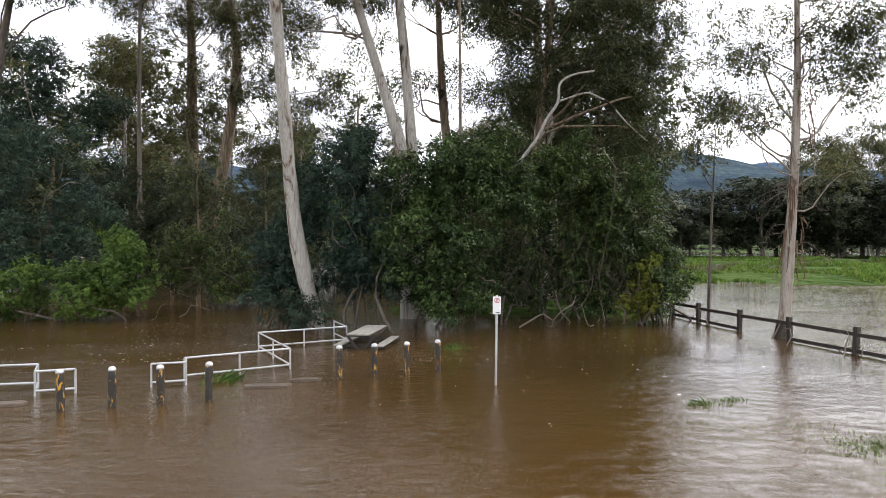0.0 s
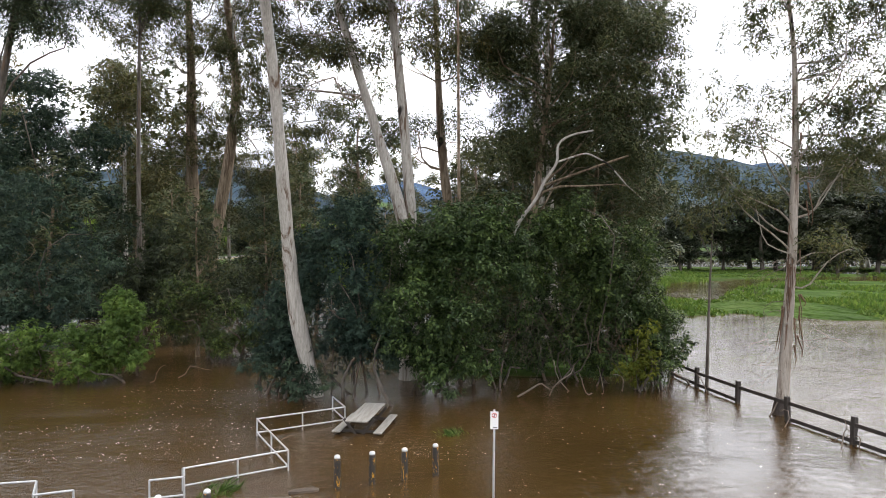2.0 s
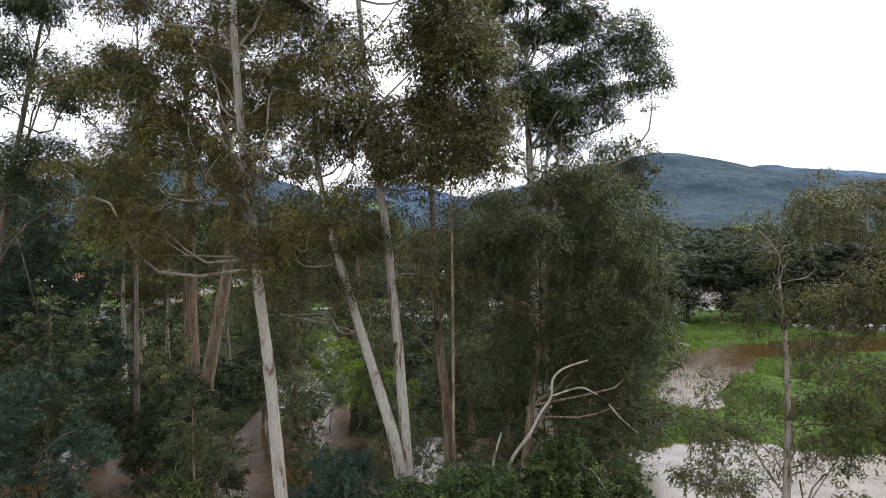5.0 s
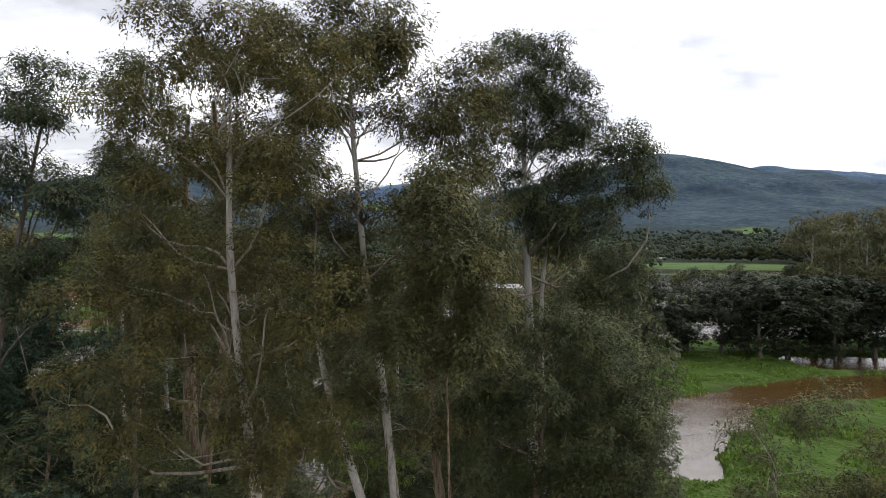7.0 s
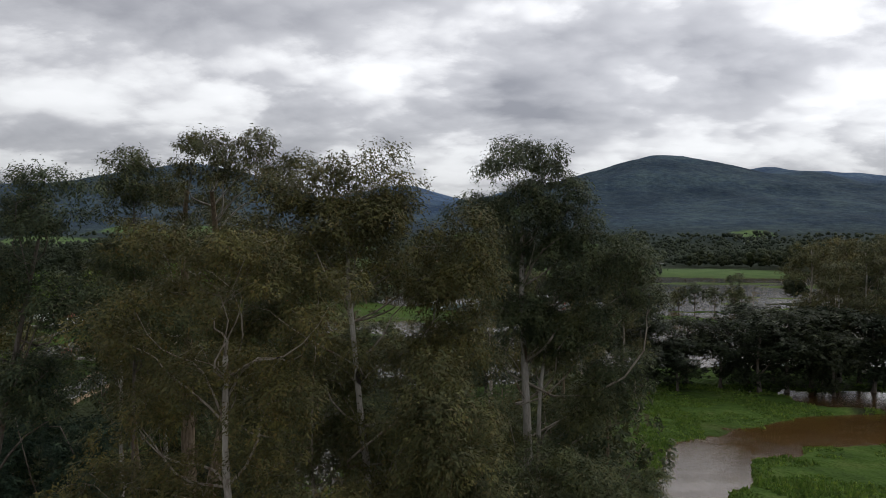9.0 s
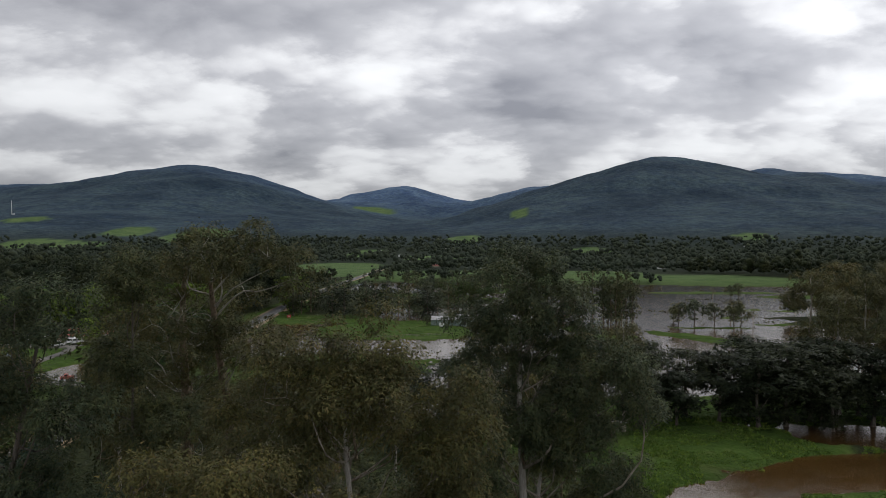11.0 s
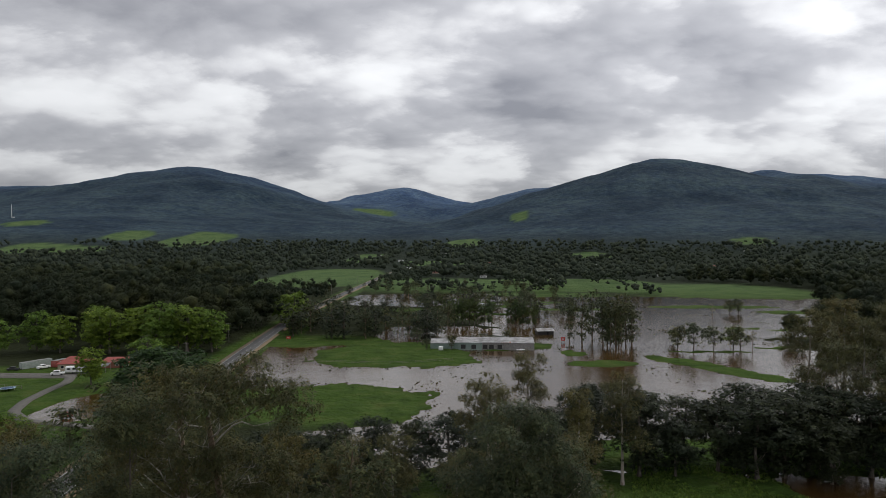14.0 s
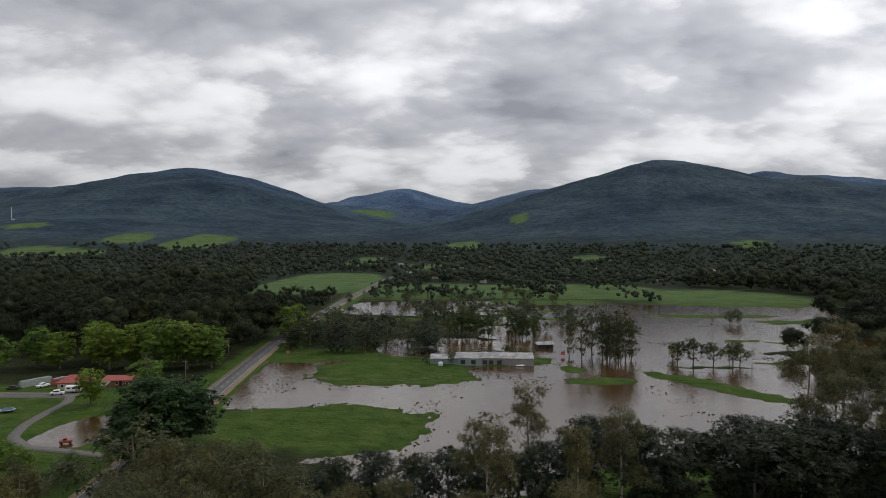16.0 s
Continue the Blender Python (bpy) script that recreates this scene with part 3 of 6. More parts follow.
def grow(trunk, r0, crown, rng, limbs=12, clumps=120, start=0.45, sides=9, droop=0.05, top_r=0.25):
    """The wood of a tree and the places of its leaf clumps.
    trunk: path from the root up; crown: lobes (cx, cy, cz, rx, ry, rz) that the limbs reach for."""
    P = smooth_path(trunk, max(12, 4 * len(trunk)))
    s = np.linspace(0, 1, len(P))
    R = r0 * (1 - (1 - top_r) * s) * (1 + 0.5 * np.exp(-s * 26)) * (1 + 0.04 * rng.normal(size=len(P)))
    pieces = [tube(P, R, sides)]
    tips = []
    lobes = np.asarray(crown, dtype=float)
    vol = np.prod(lobes[:, 3:6], axis=1) ** (2 / 3)
    vol = vol / vol.sum()
    for lobe, k, c in zip(lobes, np.maximum(2, np.round(limbs * vol)).astype(int), np.maximum(4, np.round(clumps * vol)).astype(int)):
        nodes, thick = [], []
        for q in range(k):
            d = rng.normal(size=3)
            d /= np.linalg.norm(d)
            end = lobe[:3] + d * lobe[3:6] * rng.uniform(0.25, 0.75)
            ok = np.where((P[:, 2] < end[2] - 0.45 * np.linalg.norm(P[:, :2] - end[:2], axis=1)) & (s >= start))[0]
            i0 = int(ok[-1]) if len(ok) else int(np.argmin(np.abs(s - start)))
            i0 = max(int(start * (len(P) - 1)), i0 - int(rng.integers(0, 3)))
            path = limb(P[i0], end, droop, rng, 8)
            lr = max(0.015, min(R[i0] * 0.45, 0.0085 * np.linalg.norm(end - P[i0]) + 0.02))
            w = np.linspace(lr, lr * 0.3, len(path))
            pieces.append(tube(path, w, 5))
            nodes.append(path[3:])
            thick.append(w[3:])
        nodes, thick = np.concatenate(nodes), np.concatenate(thick)
        d = rng.normal(size=(c, 3))
        d /= np.linalg.norm(d, axis=1, keepdims=True)
        d[:, 2] = 0.95 * d[:, 2] + 0.08
        at = lobe[:3] + d * lobe[3:6] * (rng.uniform(0.12, 1.0, c)[:, None] ** 0.4)
        for p in at:
            gap = np.linalg.norm(nodes - p, axis=1) + np.where(nodes[:, 2] > p[2], 0.8, 0.0)
            q = int(np.argmin(gap))
            tp = limb(nodes[q], p, 0.08, rng, 4)
            pieces.append(tube(tp, np.linspace(thick[q] * 0.5, max(thick[q] * 0.12, 0.006), 4), 3))
            tips.append(p)
    v, f = join(pieces[:1])
    bv, bf = join(pieces[1:])
    return v, f, bv, bf, np.array(tips)


def tree(name, base, trunk, r0, crown, seed, label, category="tree", bark=None, leaf=None, limbs=14, clumps=0,
         clump=0.65, per=62, size=0.30, width=0.085, hang=0.7, start=0.45, group="", flat=0.72, top_r=0.25, sides=9, dome=0.82, boughs=0, limb_bark=None):
    """A tree of trunk-and-limbs and crown; trunk and crown are given from its base."""
    rng = np.random.default_rng(seed)
    root = thing(name, pose(*base), label, category, group)
    v, f, bv, bf, tips = grow(trunk, r0, crown, rng, boughs or max(4, int(limbs * 0.4)), int(0.46 * (clumps or limbs * 6)), start, sides, top_r=top_r)
    part("trunk", mesh_from("trunk", v, f, bark, smooth=True), root)
    part("branchwork", mesh_from("branchwork", bv, bf, limb_bark or (LIMB_BARK if bark is WHITE_BARK else bark), smooth=True), root)
    rr = 1.36 * clump * rng.uniform(0.5, 1.4, len(tips))
    cnt = np.maximum(4, 1.12 * per * (rr / clump) ** 2).astype(int)
    part("crown", leaves_mesh("crown", tips, rr, cnt, size, 1.12 * width, hang, leaf, rng, flat, 0.6, dome, True), root)
    return root

# ---------- the tall gums round the flooded park ----------


def placed(name, pts, r0, lobes, seed, label, **kw):
    """A tree from points of its trunk and lobes of its crown in the world; it stands on the ground under the water."""
    x0, y0 = pts[0][0], pts[0][1]
    z0 = min(ground_z(x0, y0), pts[0][2]) - 0.15
    trunk = [(0, 0, 0)] + [(p[0] - x0, p[1] - y0, p[2] - z0) for p in pts]
    crown = [(c[0] - x0, c[1] - y0, c[2] - z0, c[3], c[4], c[5]) for c in lobes]
    return tree(name, (x0, y0, z0), trunk, r0, crown, seed, label, **kw)


# leaning white gum at the end of the picnic place: it leans out over the car park
placed("gum_tree", [(-5.35, 27.6, 0.0), (-5.85, 27.4, 2.2), (-6.15, 27.2, 3.7), (-6.35, 26.8, 6.6), (-6.56, 25.5, 13.1), (-6.77, 24.8, 16.1), (-6.9, 23.2, 21.6), (-6.8, 22.0, 25.2), (-6.6, 21.5, 29)], 0.345,
       [(-6, 21.5, 31.6, 1.9, 1.8, 1.5), (-8.6, 22, 31.9, 1.7, 1.7, 1.4), (-3.6, 21.6, 30.7, 1.5, 1.5, 1.4), (-10.4, 22.5, 30, 1.6, 1.5, 1.4), (-7.2, 22, 28.6, 2.0, 1.8, 1.4), (-4.6, 21.8, 27.8, 1.6, 1.5, 1.3),
        (-9.6, 22.6, 26.6, 1.9, 1.7, 1.4), (-5.8, 22.4, 24.6, 1.8, 1.6, 1.3), (-11.6, 23.4, 23.6, 2.0, 1.7, 1.5), (-9.0, 23.2, 21.6, 1.9, 1.6, 1.5), (-3.6, 22.4, 23.2, 1.6, 1.4, 1.4), (-12.6, 24, 19.8, 1.7, 1.5, 1.4),
        (-8.2, 22.6, 24.4, 1.8, 1.6, 1.4), (-5.4, 22.8, 21.4, 1.8, 1.6, 1.5), (-10.6, 23.6, 18.4, 1.8, 1.6, 1.4), (-4.6, 23.4, 18.6, 1.6, 1.5, 1.4),
        (-6.5, 23.6, 17.6, 1.3, 1.1, 2.0), (-7.6, 23.2, 20.0, 1.5, 1.3, 1.8)], 113,
       "leaning white-barked gum tree with olive crown over the flood", bark=WHITE_BARK, leaf=OLIVE_LEAF, limbs=88, clump=0.66, per=168, size=0.16, width=0.046, start=0.6, boughs=18, group="tall gums")
# the pair of pale stems behind the thicket
placed("gum_tree", [(-1.6, 31, 0.0), (-1.75, 31, 7.5), (-3.6, 31, 13.4), (-5.2, 31, 18.6), (-6.0, 31.5, 23)], 0.40,
       [(-6.3, 32, 25, 3.2, 3.2, 3.4), (-4.5, 32, 21.5, 2.8, 2.8, 2.6), (-7.5, 33, 29.5, 2.8, 2.8, 3.0), (-9.4, 32.5, 25.5, 2.6, 2.6, 2.8), (-6.8, 32.5, 18.2, 2.8, 2.6, 2.4), (-4.4, 32, 15.2, 2.0, 2.0, 1.7), (-8.6, 33, 14.5, 1.8, 1.8, 1.8)], 12,
       "pale gum tree with a leaning streaked stem above the thicket", bark=WHITE_BARK, leaf=OLIVE_LEAF, limbs=46, clump=0.78, per=235, size=0.192, width=0.056, start=0.6, group="tall gums")
placed("gum_tree", [(-1.1, 31.2, 0.0), (-1.45, 31.2, 7.6), (-1.86, 31.2, 12.9), (-2.5, 31.2, 19), (-3.2, 31.0, 22.9), (-3.5, 30.5, 27.3), (-3.8, 30, 31), (-3.7, 29.5, 34)], 0.33,
       [(-3.6, 29.5, 34.2, 2.4, 2.4, 2.6), (-7.4, 30.0, 33.0, 2.3, 2.2, 2.2), (-8.6, 30.5, 29.4, 2.2, 2.2, 2.2), (0.6, 30.5, 30.5, 1.8, 1.8, 2.0), (-1.2, 31.5, 32, 2.2, 2.4, 2.4), (-5.6, 30.5, 31.8, 2.0, 2.2, 2.4), (-1.4, 30.5, 22.5, 2.4, 2.4, 2.8), (-0.4, 31, 27, 2.2, 2.2, 2.2), (-4.8, 31, 27, 2.0, 2.0, 2.4), (-3.2, 31.4, 18.4, 1.7, 1.7, 1.8), (-0.2, 31.4, 16.6, 1.8, 1.8, 2.0),
        (1.4, 30.5, 31.6, 2.2, 2.0, 2.4), (1.0, 31, 27.6, 2.2, 2.0, 2.4), (-2.6, 30, 35.6, 2.2, 2.0, 1.8), (1.8, 31, 24, 1.8, 1.8, 2.2), (-6.2, 30, 34.6, 2.2, 2.0, 2.0)], 13,
       "tall straight gum tree with a pale smooth stem", bark=WHITE_BARK, leaf=OLIVE_LEAF, limbs=84, clump=0.78, per=225, size=0.192, width=0.056, start=0.5, group="tall gums")
placed("gum_tree", [(0.9, 30.6, 0.0), (0.8, 30.0, 8), (0.7, 27.6, 16), (0.55, 25, 22)], 0.11,
       [(0.6, 24.9, 25.4, 2.0, 2.0, 2.6), (-0.8, 25.4, 22.0, 1.7, 1.7, 2.0), (1.7, 25.2, 21.2, 1.6, 1.7, 2.2)], 27,
       "slender olive-leaved gum tree hung with thin twigs", bark=BROWN_BARK, leaf=OLIVE_LEAF, limbs=24, clump=0.72, per=203, size=0.192, width=0.056, start=0.6, group="tall gums")
# dark stem in the middle
placed("gum_tree", [(0.9, 40, 0.0), (0.6, 40, 7.5), (0.0, 40, 11.6), (-0.3, 40, 18), (-0.5, 40, 24)], 0.42,
       [(-0.5, 40, 24, 4, 4, 4), (2.0, 40, 19.5, 3.2, 3.2, 3), (-2.5, 40, 18, 2.8, 2.8, 2.6), (1.6, 40, 13.6, 2.4, 2.4, 2.2), (-1.8, 40, 13.0, 2.0, 2.0, 2.0), (-4.4, 41, 14, 2.0, 2.0, 2.0)], 14,
       "dark gum tree with rough bark low on its stem", bark=BROWN_BARK, leaf=GUM_LEAF, limbs=18, clump=0.95, per=133, size=0.235, width=0.066, start=0.5, group="tall gums")
# the tall gum that stands free of the others
placed("gum_tree", [(7.1, 45.5, 0.0), (6.8, 45.5, 10), (6.6, 45.5, 18.6), (6.4, 45.5, 23), (6.1, 45.5, 29), (6.2, 45.5, 35)], 0.5,
       [(6.2, 45.5, 37.6, 3.0, 2.8, 2.2), (3.9, 45.5, 35.0, 2.2, 2.2, 2.0), (9.2, 45.5, 35.4, 2.4, 2.2, 2.0), (10.6, 45.2, 33.0, 2.0, 2.0, 1.8), (13.4, 45, 31.6, 2.0, 1.9, 1.5), (14.2, 45, 28.8, 1.6, 1.6, 2.2),
        (6.6, 45, 33.2, 3.0, 2.6, 2.4), (3.6, 45.2, 31.2, 2.4, 2.2, 2.0), (9.6, 45.2, 30.2, 2.2, 2.2, 2.0), (5.2, 45.2, 28.0, 2.8, 2.4, 2.4), (11.6, 44.6, 27.4, 2.0, 2.0, 1.8), (8.8, 45.2, 26.4, 2.2, 2.2, 1.8), (3.2, 45.4, 24.4, 2.2, 2.2, 1.8), (12.8, 46.2, 22.8, 2.4, 2.4, 2.4)], 15,
       "tall free-standing gum tree with a domed open crown", bark=WHITE_BARK, leaf=GUM_LEAF, limbs=92, clump=0.84, per=240, size=0.225, width=0.066, start=0.5, group="tall gums")
placed("gum_tree", [(7.9, 45.2, 0.0), (7.5, 45.2, 10), (7.25, 45.2, 18.6), (7.4, 45.2, 23), (8.2, 45.2, 28)], 0.34,
       [(8.4, 45.2, 26, 2.0, 2.0, 2.2), (10.2, 45.2, 21.5, 2.2, 2.2, 2.0), (4.6, 45.2, 19.5, 2.2, 2.2, 2.0)], 16,
       "slim second stem of a pale gum tree", bark=WHITE_BARK, leaf=GUM_LEAF, limbs=22, clump=0.86, per=197, size=0.235, width=0.066, start=0.6, group="tall gums")
# broad leafy gum with the twisted bough
broad = placed("gum_tree", [(4.4, 33.6, 0.0), (4.5, 33.6, 6.0), (5.0, 33.6, 10), (5.6, 33.6, 15), (5.8, 33.6, 18)], 0.30,
       [(5.5, 33.5, 17.5, 3.6, 3.4, 3.4), (9.3, 33.5, 15.5, 2.7, 3.0, 3.2), (3.0, 34, 15, 2.6, 2.8, 2.6), (8.2, 34, 19.5, 2.4, 2.6, 2.2), (10.1, 33.5, 12.0, 1.9, 2.4, 2.2), (6.5, 34.5, 12.5, 2.6, 2.4, 2.0),
        (10.6, 33.2, 9.4, 1.9, 1.9, 1.8), (11.6, 33.4, 15.6, 1.5, 1.6, 2.2), (3.2, 34.4, 11.2, 2.0, 1.8, 2.2), (2.2, 34.4, 17.8, 2.0, 2.0, 2.2), (6.0, 33.0, 20.6, 2.4, 2.2, 1.8), (11.2, 35.6, 17.6, 2.4, 2.2, 2.8), (10.4, 35.4, 13.6, 2.0, 2.0, 2.0)], 17,
       "broad leafy gum tree with a pale twisted bough", bark=BROWN_BARK, leaf=GUM_LEAF, limbs=72, clump=0.80, per=235, size=0.192, width=0.056, start=0.5, group="tall gums")
base_ = np.array(broad.matrix_basis.translation)
for pts, r in (([(3.2, 31.4, 5.6), (3.6, 31.2, 7.4), (4.6, 31.2, 8.66), (4.9, 31.2, 9.5), (5.65, 31.2, 10.4), (5.45, 31.2, 11.2), (6.1, 31.4, 11.7), (7.4, 31.8, 12.0)], 0.105),
               ([(5.6, 31.2, 10.4), (6.95, 31.2, 10.85), (8.0, 31.2, 10.3), (8.85, 31.2, 9.3), (9.8, 31.3, 8.5)], 0.055),
               ([(2.6, 31.4, 5.4), (2.75, 31.3, 7.3), (3.1, 31.2, 8.6)], 0.10)):
    P = smooth_path(pts, 28) - base_
    v, f = tube(P, np.linspace(r, r * 0.45, 28), 7)
    part("bough", mesh_from("bough", v, f, WHITE_BARK, smooth=True), broad, "pale twisted bough")
# ribbon-barked gums on the far bank
placed("gum_tree", [(-26.6, 70, 0.3), (-26.9, 70, 8), (-27.0, 70, 18), (-26.6, 69, 25), (-26.2, 67, 33), (-25, 65, 38)], 0.85,
       [(-24.5, 64, 37.2, 3.8, 3.6, 3.2), (-30, 66, 33, 4, 3.6, 3.4), (-21, 65, 35.5, 3.4, 3.4, 3.2), (-29, 68, 28, 4.4, 4, 3.6), (-22, 67, 28.5, 4, 3.6, 3.4), (-33, 68, 30, 3.4, 3.4, 3), (-30, 69, 21.5, 4.2, 3.6, 3.2), (-24, 69, 22, 3.6, 3.4, 3), (-28, 69, 15.5, 3.4, 3, 2.6), (-23.6, 69, 15.5, 2.6, 2.6, 2.4)], 18,
       "tall gum tree with hanging ribbons of brown bark", bark=BROWN_BARK, leaf=OLIVE_LEAF, limb_bark=WHITE_BARK, limbs=76, clump=0.9, per=122, size=0.30, width=0.086, boughs=30, start=0.5, group="tall gums")
placed("gum_tree", [(-24.2, 65.5, 0.3), (-23, 65.5, 7), (-21.6, 65.5, 14), (-20.4, 65, 22), (-20, 60, 30), (-18.6, 54, 37)], 0.75,
       [(-18.2, 50.5, 39.4, 3.2, 3.0, 2.8), (-15, 54, 39.6, 2.8, 2.8, 2.6), (-11.8, 54, 38.4, 2.4, 2.4, 2.4), (-21, 58, 33, 3.4, 3.2, 3), (-16, 58, 31, 3.6, 3.2, 3), (-19.5, 62, 25, 3.6, 3.2, 2.8), (-17.5, 64, 19.5, 3.4, 3, 2.8), (-14.6, 63, 23.5, 3, 2.8, 2.8), (-22, 65, 17, 2.6, 2.4, 2.4), (-16, 64, 13.6, 2.6, 2.4, 2.2), (-11.8, 63, 18.5, 2.4, 2.4, 2.4)], 19,
       "dark heavy gum tree with a forked stem", bark=BROWN_BARK, leaf=OLIVE_LEAF, limb_bark=WHITE_BARK, limbs=76, clump=0.88, per=122, size=0.30, width=0.084, boughs=30, start=0.45, group="tall gums")
placed("gum_tree", [(-34, 47, 0.4), (-32.5, 46.5, 12), (-29.6, 45.5, 24), (-27.4, 45, 33)], 0.42,
       [(-27.2, 45, 35.2, 3.4, 3.0, 2.8), (-30.5, 45, 30, 3.2, 3.0, 2.8), (-24.4, 45.5, 29, 2.8, 2.8, 2.6), (-27.5, 45, 23, 3.4, 3.0, 2.6)], 20,
       "tall gum tree with open grey-green crown", bark=GREY_BARK, leaf=GUM_LEAF, limbs=40, clump=1.04, per=185, size=0.288, width=0.076, start=0.4, group="tall gums")
placed("gum_tree", [(-23.5, 50.5, 0.4), (-23.6, 50.5, 14), (-23.4, 50.5, 26), (-23.4, 50.5, 36)], 0.22,
       [(-23.5, 50.6, 37.4, 2.4, 2.4, 2.5), (-24.6, 50.6, 31, 2.6, 2.6, 2.4), (-21.6, 50.6, 26, 2.6, 2.6, 2.4)], 21,
       "slim tall gum tree with a small crown", bark=GREY_BARK, leaf=GUM_LEAF, limbs=30, clump=0.98, per=174, size=0.272, width=0.072, start=0.45, group="tall gums")
placed("gum_tree", [(-39.9, 81.4, 0.5), (-39.9, 81.4, 15), (-39.9, 81.4, 24)], 0.3,
       [(-39.9, 81.4, 26, 3, 3, 3.4), (-42, 81.4, 20, 2.6, 2.6, 2.6)], 28,
       "slim dark gum tree among the river woods", bark=GREY_BARK, leaf=GUM_LEAF, limbs=20, clump=1.17, per=139, size=0.360, width=0.104, start=0.5, group="tall gums")
# gum by the fence, standing in the flood
fence_gum = placed("gum_tree", [(12.9, 24.6, 0.0), (13.1, 24.6, 3.0), (13.3, 24.6, 6.4), (13.4, 24.6, 10), (13.35, 24.6, 13.7), (13.0, 24.6, 16.5)], 0.245,
       [(14.6, 24.6, 19.2, 1.5, 1.5, 1.7), (12.4, 24.6, 17.6, 1.3, 1.4, 1.3), (13.4, 24.6, 14.6, 2.2, 2.0, 1.8), (15.8, 24.6, 12.6, 1.8, 1.8, 1.6), (15.0, 24.6, 9.2, 1.5, 1.5, 1.3), (11.7, 24.6, 8.4, 1.2, 1.2, 1.1), (14.9, 24.4, 6.6, 1.0, 1.0, 0.8), (11.0, 24.8, 11.3, 1.7, 1.6, 1.8), (16.0, 24.6, 15.2, 1.6, 1.6, 1.4), (11.0, 24.8, 9.0, 1.2, 1.2, 1.2), (16.2, 24.6, 10.4, 1.4, 1.3, 1.4), (14.4, 24.4, 11.0, 1.4, 1.3, 1.4)], 24,
       "thin-crowned gum tree standing in flood water by the fence", bark=RIBBON_BARK, limb_bark=LIMB_BARK, leaf=GUM_LEAF, limbs=66, clump=0.58, per=80, size=0.17, width=0.044, boughs=26, start=0.35, group="tall gums")
placed("gum_tree", [(17.8, 24, 0.0), (17.9, 24, 6), (17.6, 24, 12), (17.4, 24, 16.5)], 0.25,
       [(17.6, 24, 16.5, 1.9, 1.9, 2.0), (17.8, 24, 11.5, 2.0, 1.9, 2.2)], 25,
       "gum tree with drooping leaves beside the flooded paddock", bark=BROWN_BARK, leaf=OLIVE_LEAF, limbs=16, clump=0.64, per=124, size=0.208, width=0.052, start=0.4, group="tall gums")
placed("sapling", [(11.65, 28.5, 0.0), (11.75, 28.5, 4), (11.95, 28.5, 8.5)], 0.085,
       [(11.8, 28.5, 9.2, 1.1, 1.1, 1.3), (11.2, 28.5, 7.6, 0.8, 0.8, 0.8)], 26,
       "slim young gum sapling beside the post fence", bark=GREY_BARK, leaf=GUM_LEAF, limbs=10, clump=0.43, per=40, size=0.22, width=0.055, start=0.6)

# the fence gum's shed bark, wet foot and dead twigs
rng = np.random.default_rng(240)
o_ = np.array(fence_gum.matrix_basis.translation)
v, f = tube(np.array([(12.85, 24.6, -0.9), (12.9, 24.6, 0.0), (12.92, 24.6, 0.32), (12.94, 24.6, 0.62)]) - o_, [0.40, 0.335, 0.30, 0.24], 14)
part("wet_foot", mesh_from("wet_foot", v, f, plain("wet dark bark", (0.018, 0.012, 0.009), (0.05, 0.032, 0.022), 6.0, 0.5, 0, 0.5), smooth=True), fence_gum, "dark wet foot of the stem")
STRIP = plain("hanging brown bark", (0.06, 0.035, 0.022), (0.17, 0.10, 0.062), 5.0, 0.9)
for k in range(26):
    a = rng.uniform(math.pi * 0.75, math.pi * 2.0)
    z0 = rng.uniform(2.6, 6.6) if k < 20 else rng.uniform(7, 11)
    c = np.array([13.1 + 0.06 * z0 - 0.1 + 0.29 * math.cos(a), 24.6 + 0.29 * math.sin(a), z0])
    ln, out = rng.uniform(0.4, 1.7), rng.uniform(0.0, 0.22)
    p = [c, c + (0.4 * out * math.cos(a), 0.4 * out * math.sin(a), -0.3 * ln), c + (out * math.cos(a) + 0.04, out * math.sin(a), -0.7 * ln), c + (out * math.cos(a) - 0.04, out * math.sin(a), -ln)]
    v, f = tube(smooth_path(p, 8) - o_, np.linspace(0.035, 0.008, 8) * rng.uniform(0.6, 1.5), 4)
    part("bark_ribbon", mesh_from("bark_ribbon", v, f, STRIP), fence_gum, "hanging ribbon of brown bark" if k == 0 else "")
for k in range(18):
    side = -1 if k % 3 else 1
    c = np.array([13.15, 24.6, rng.uniform(1.6, 6.2)])
    e = c + (side * rng.uniform(0.5, 1.6), rng.normal() * 0.5, rng.uniform(-1.4, 0.1))
    e[2] = max(e[2], 0.4)
    path = limb(c, e, 0.03, rng, 9)
    pcs = [tube(path - o_, np.linspace(0.013, 0.004, 9), 4)]
    for q in range(6):
        w0 = path[int(rng.integers(3, 9))]
        pcs.append(tube(limb(w0, w0 + rng.normal(size=3) * (0.28, 0.28, 0.22) - (0, 0, 0.15), 0.1, rng, 4) - o_, np.linspace(0.008, 0.004, 4), 3))
    v, f = join(pcs)
    part("dead_twig", mesh_from("dead_twig", v, f, TWIG), fence_gum, "bare dead twigs" if k == 0 else "")

# ---------- thicket and bushes at the water ----------


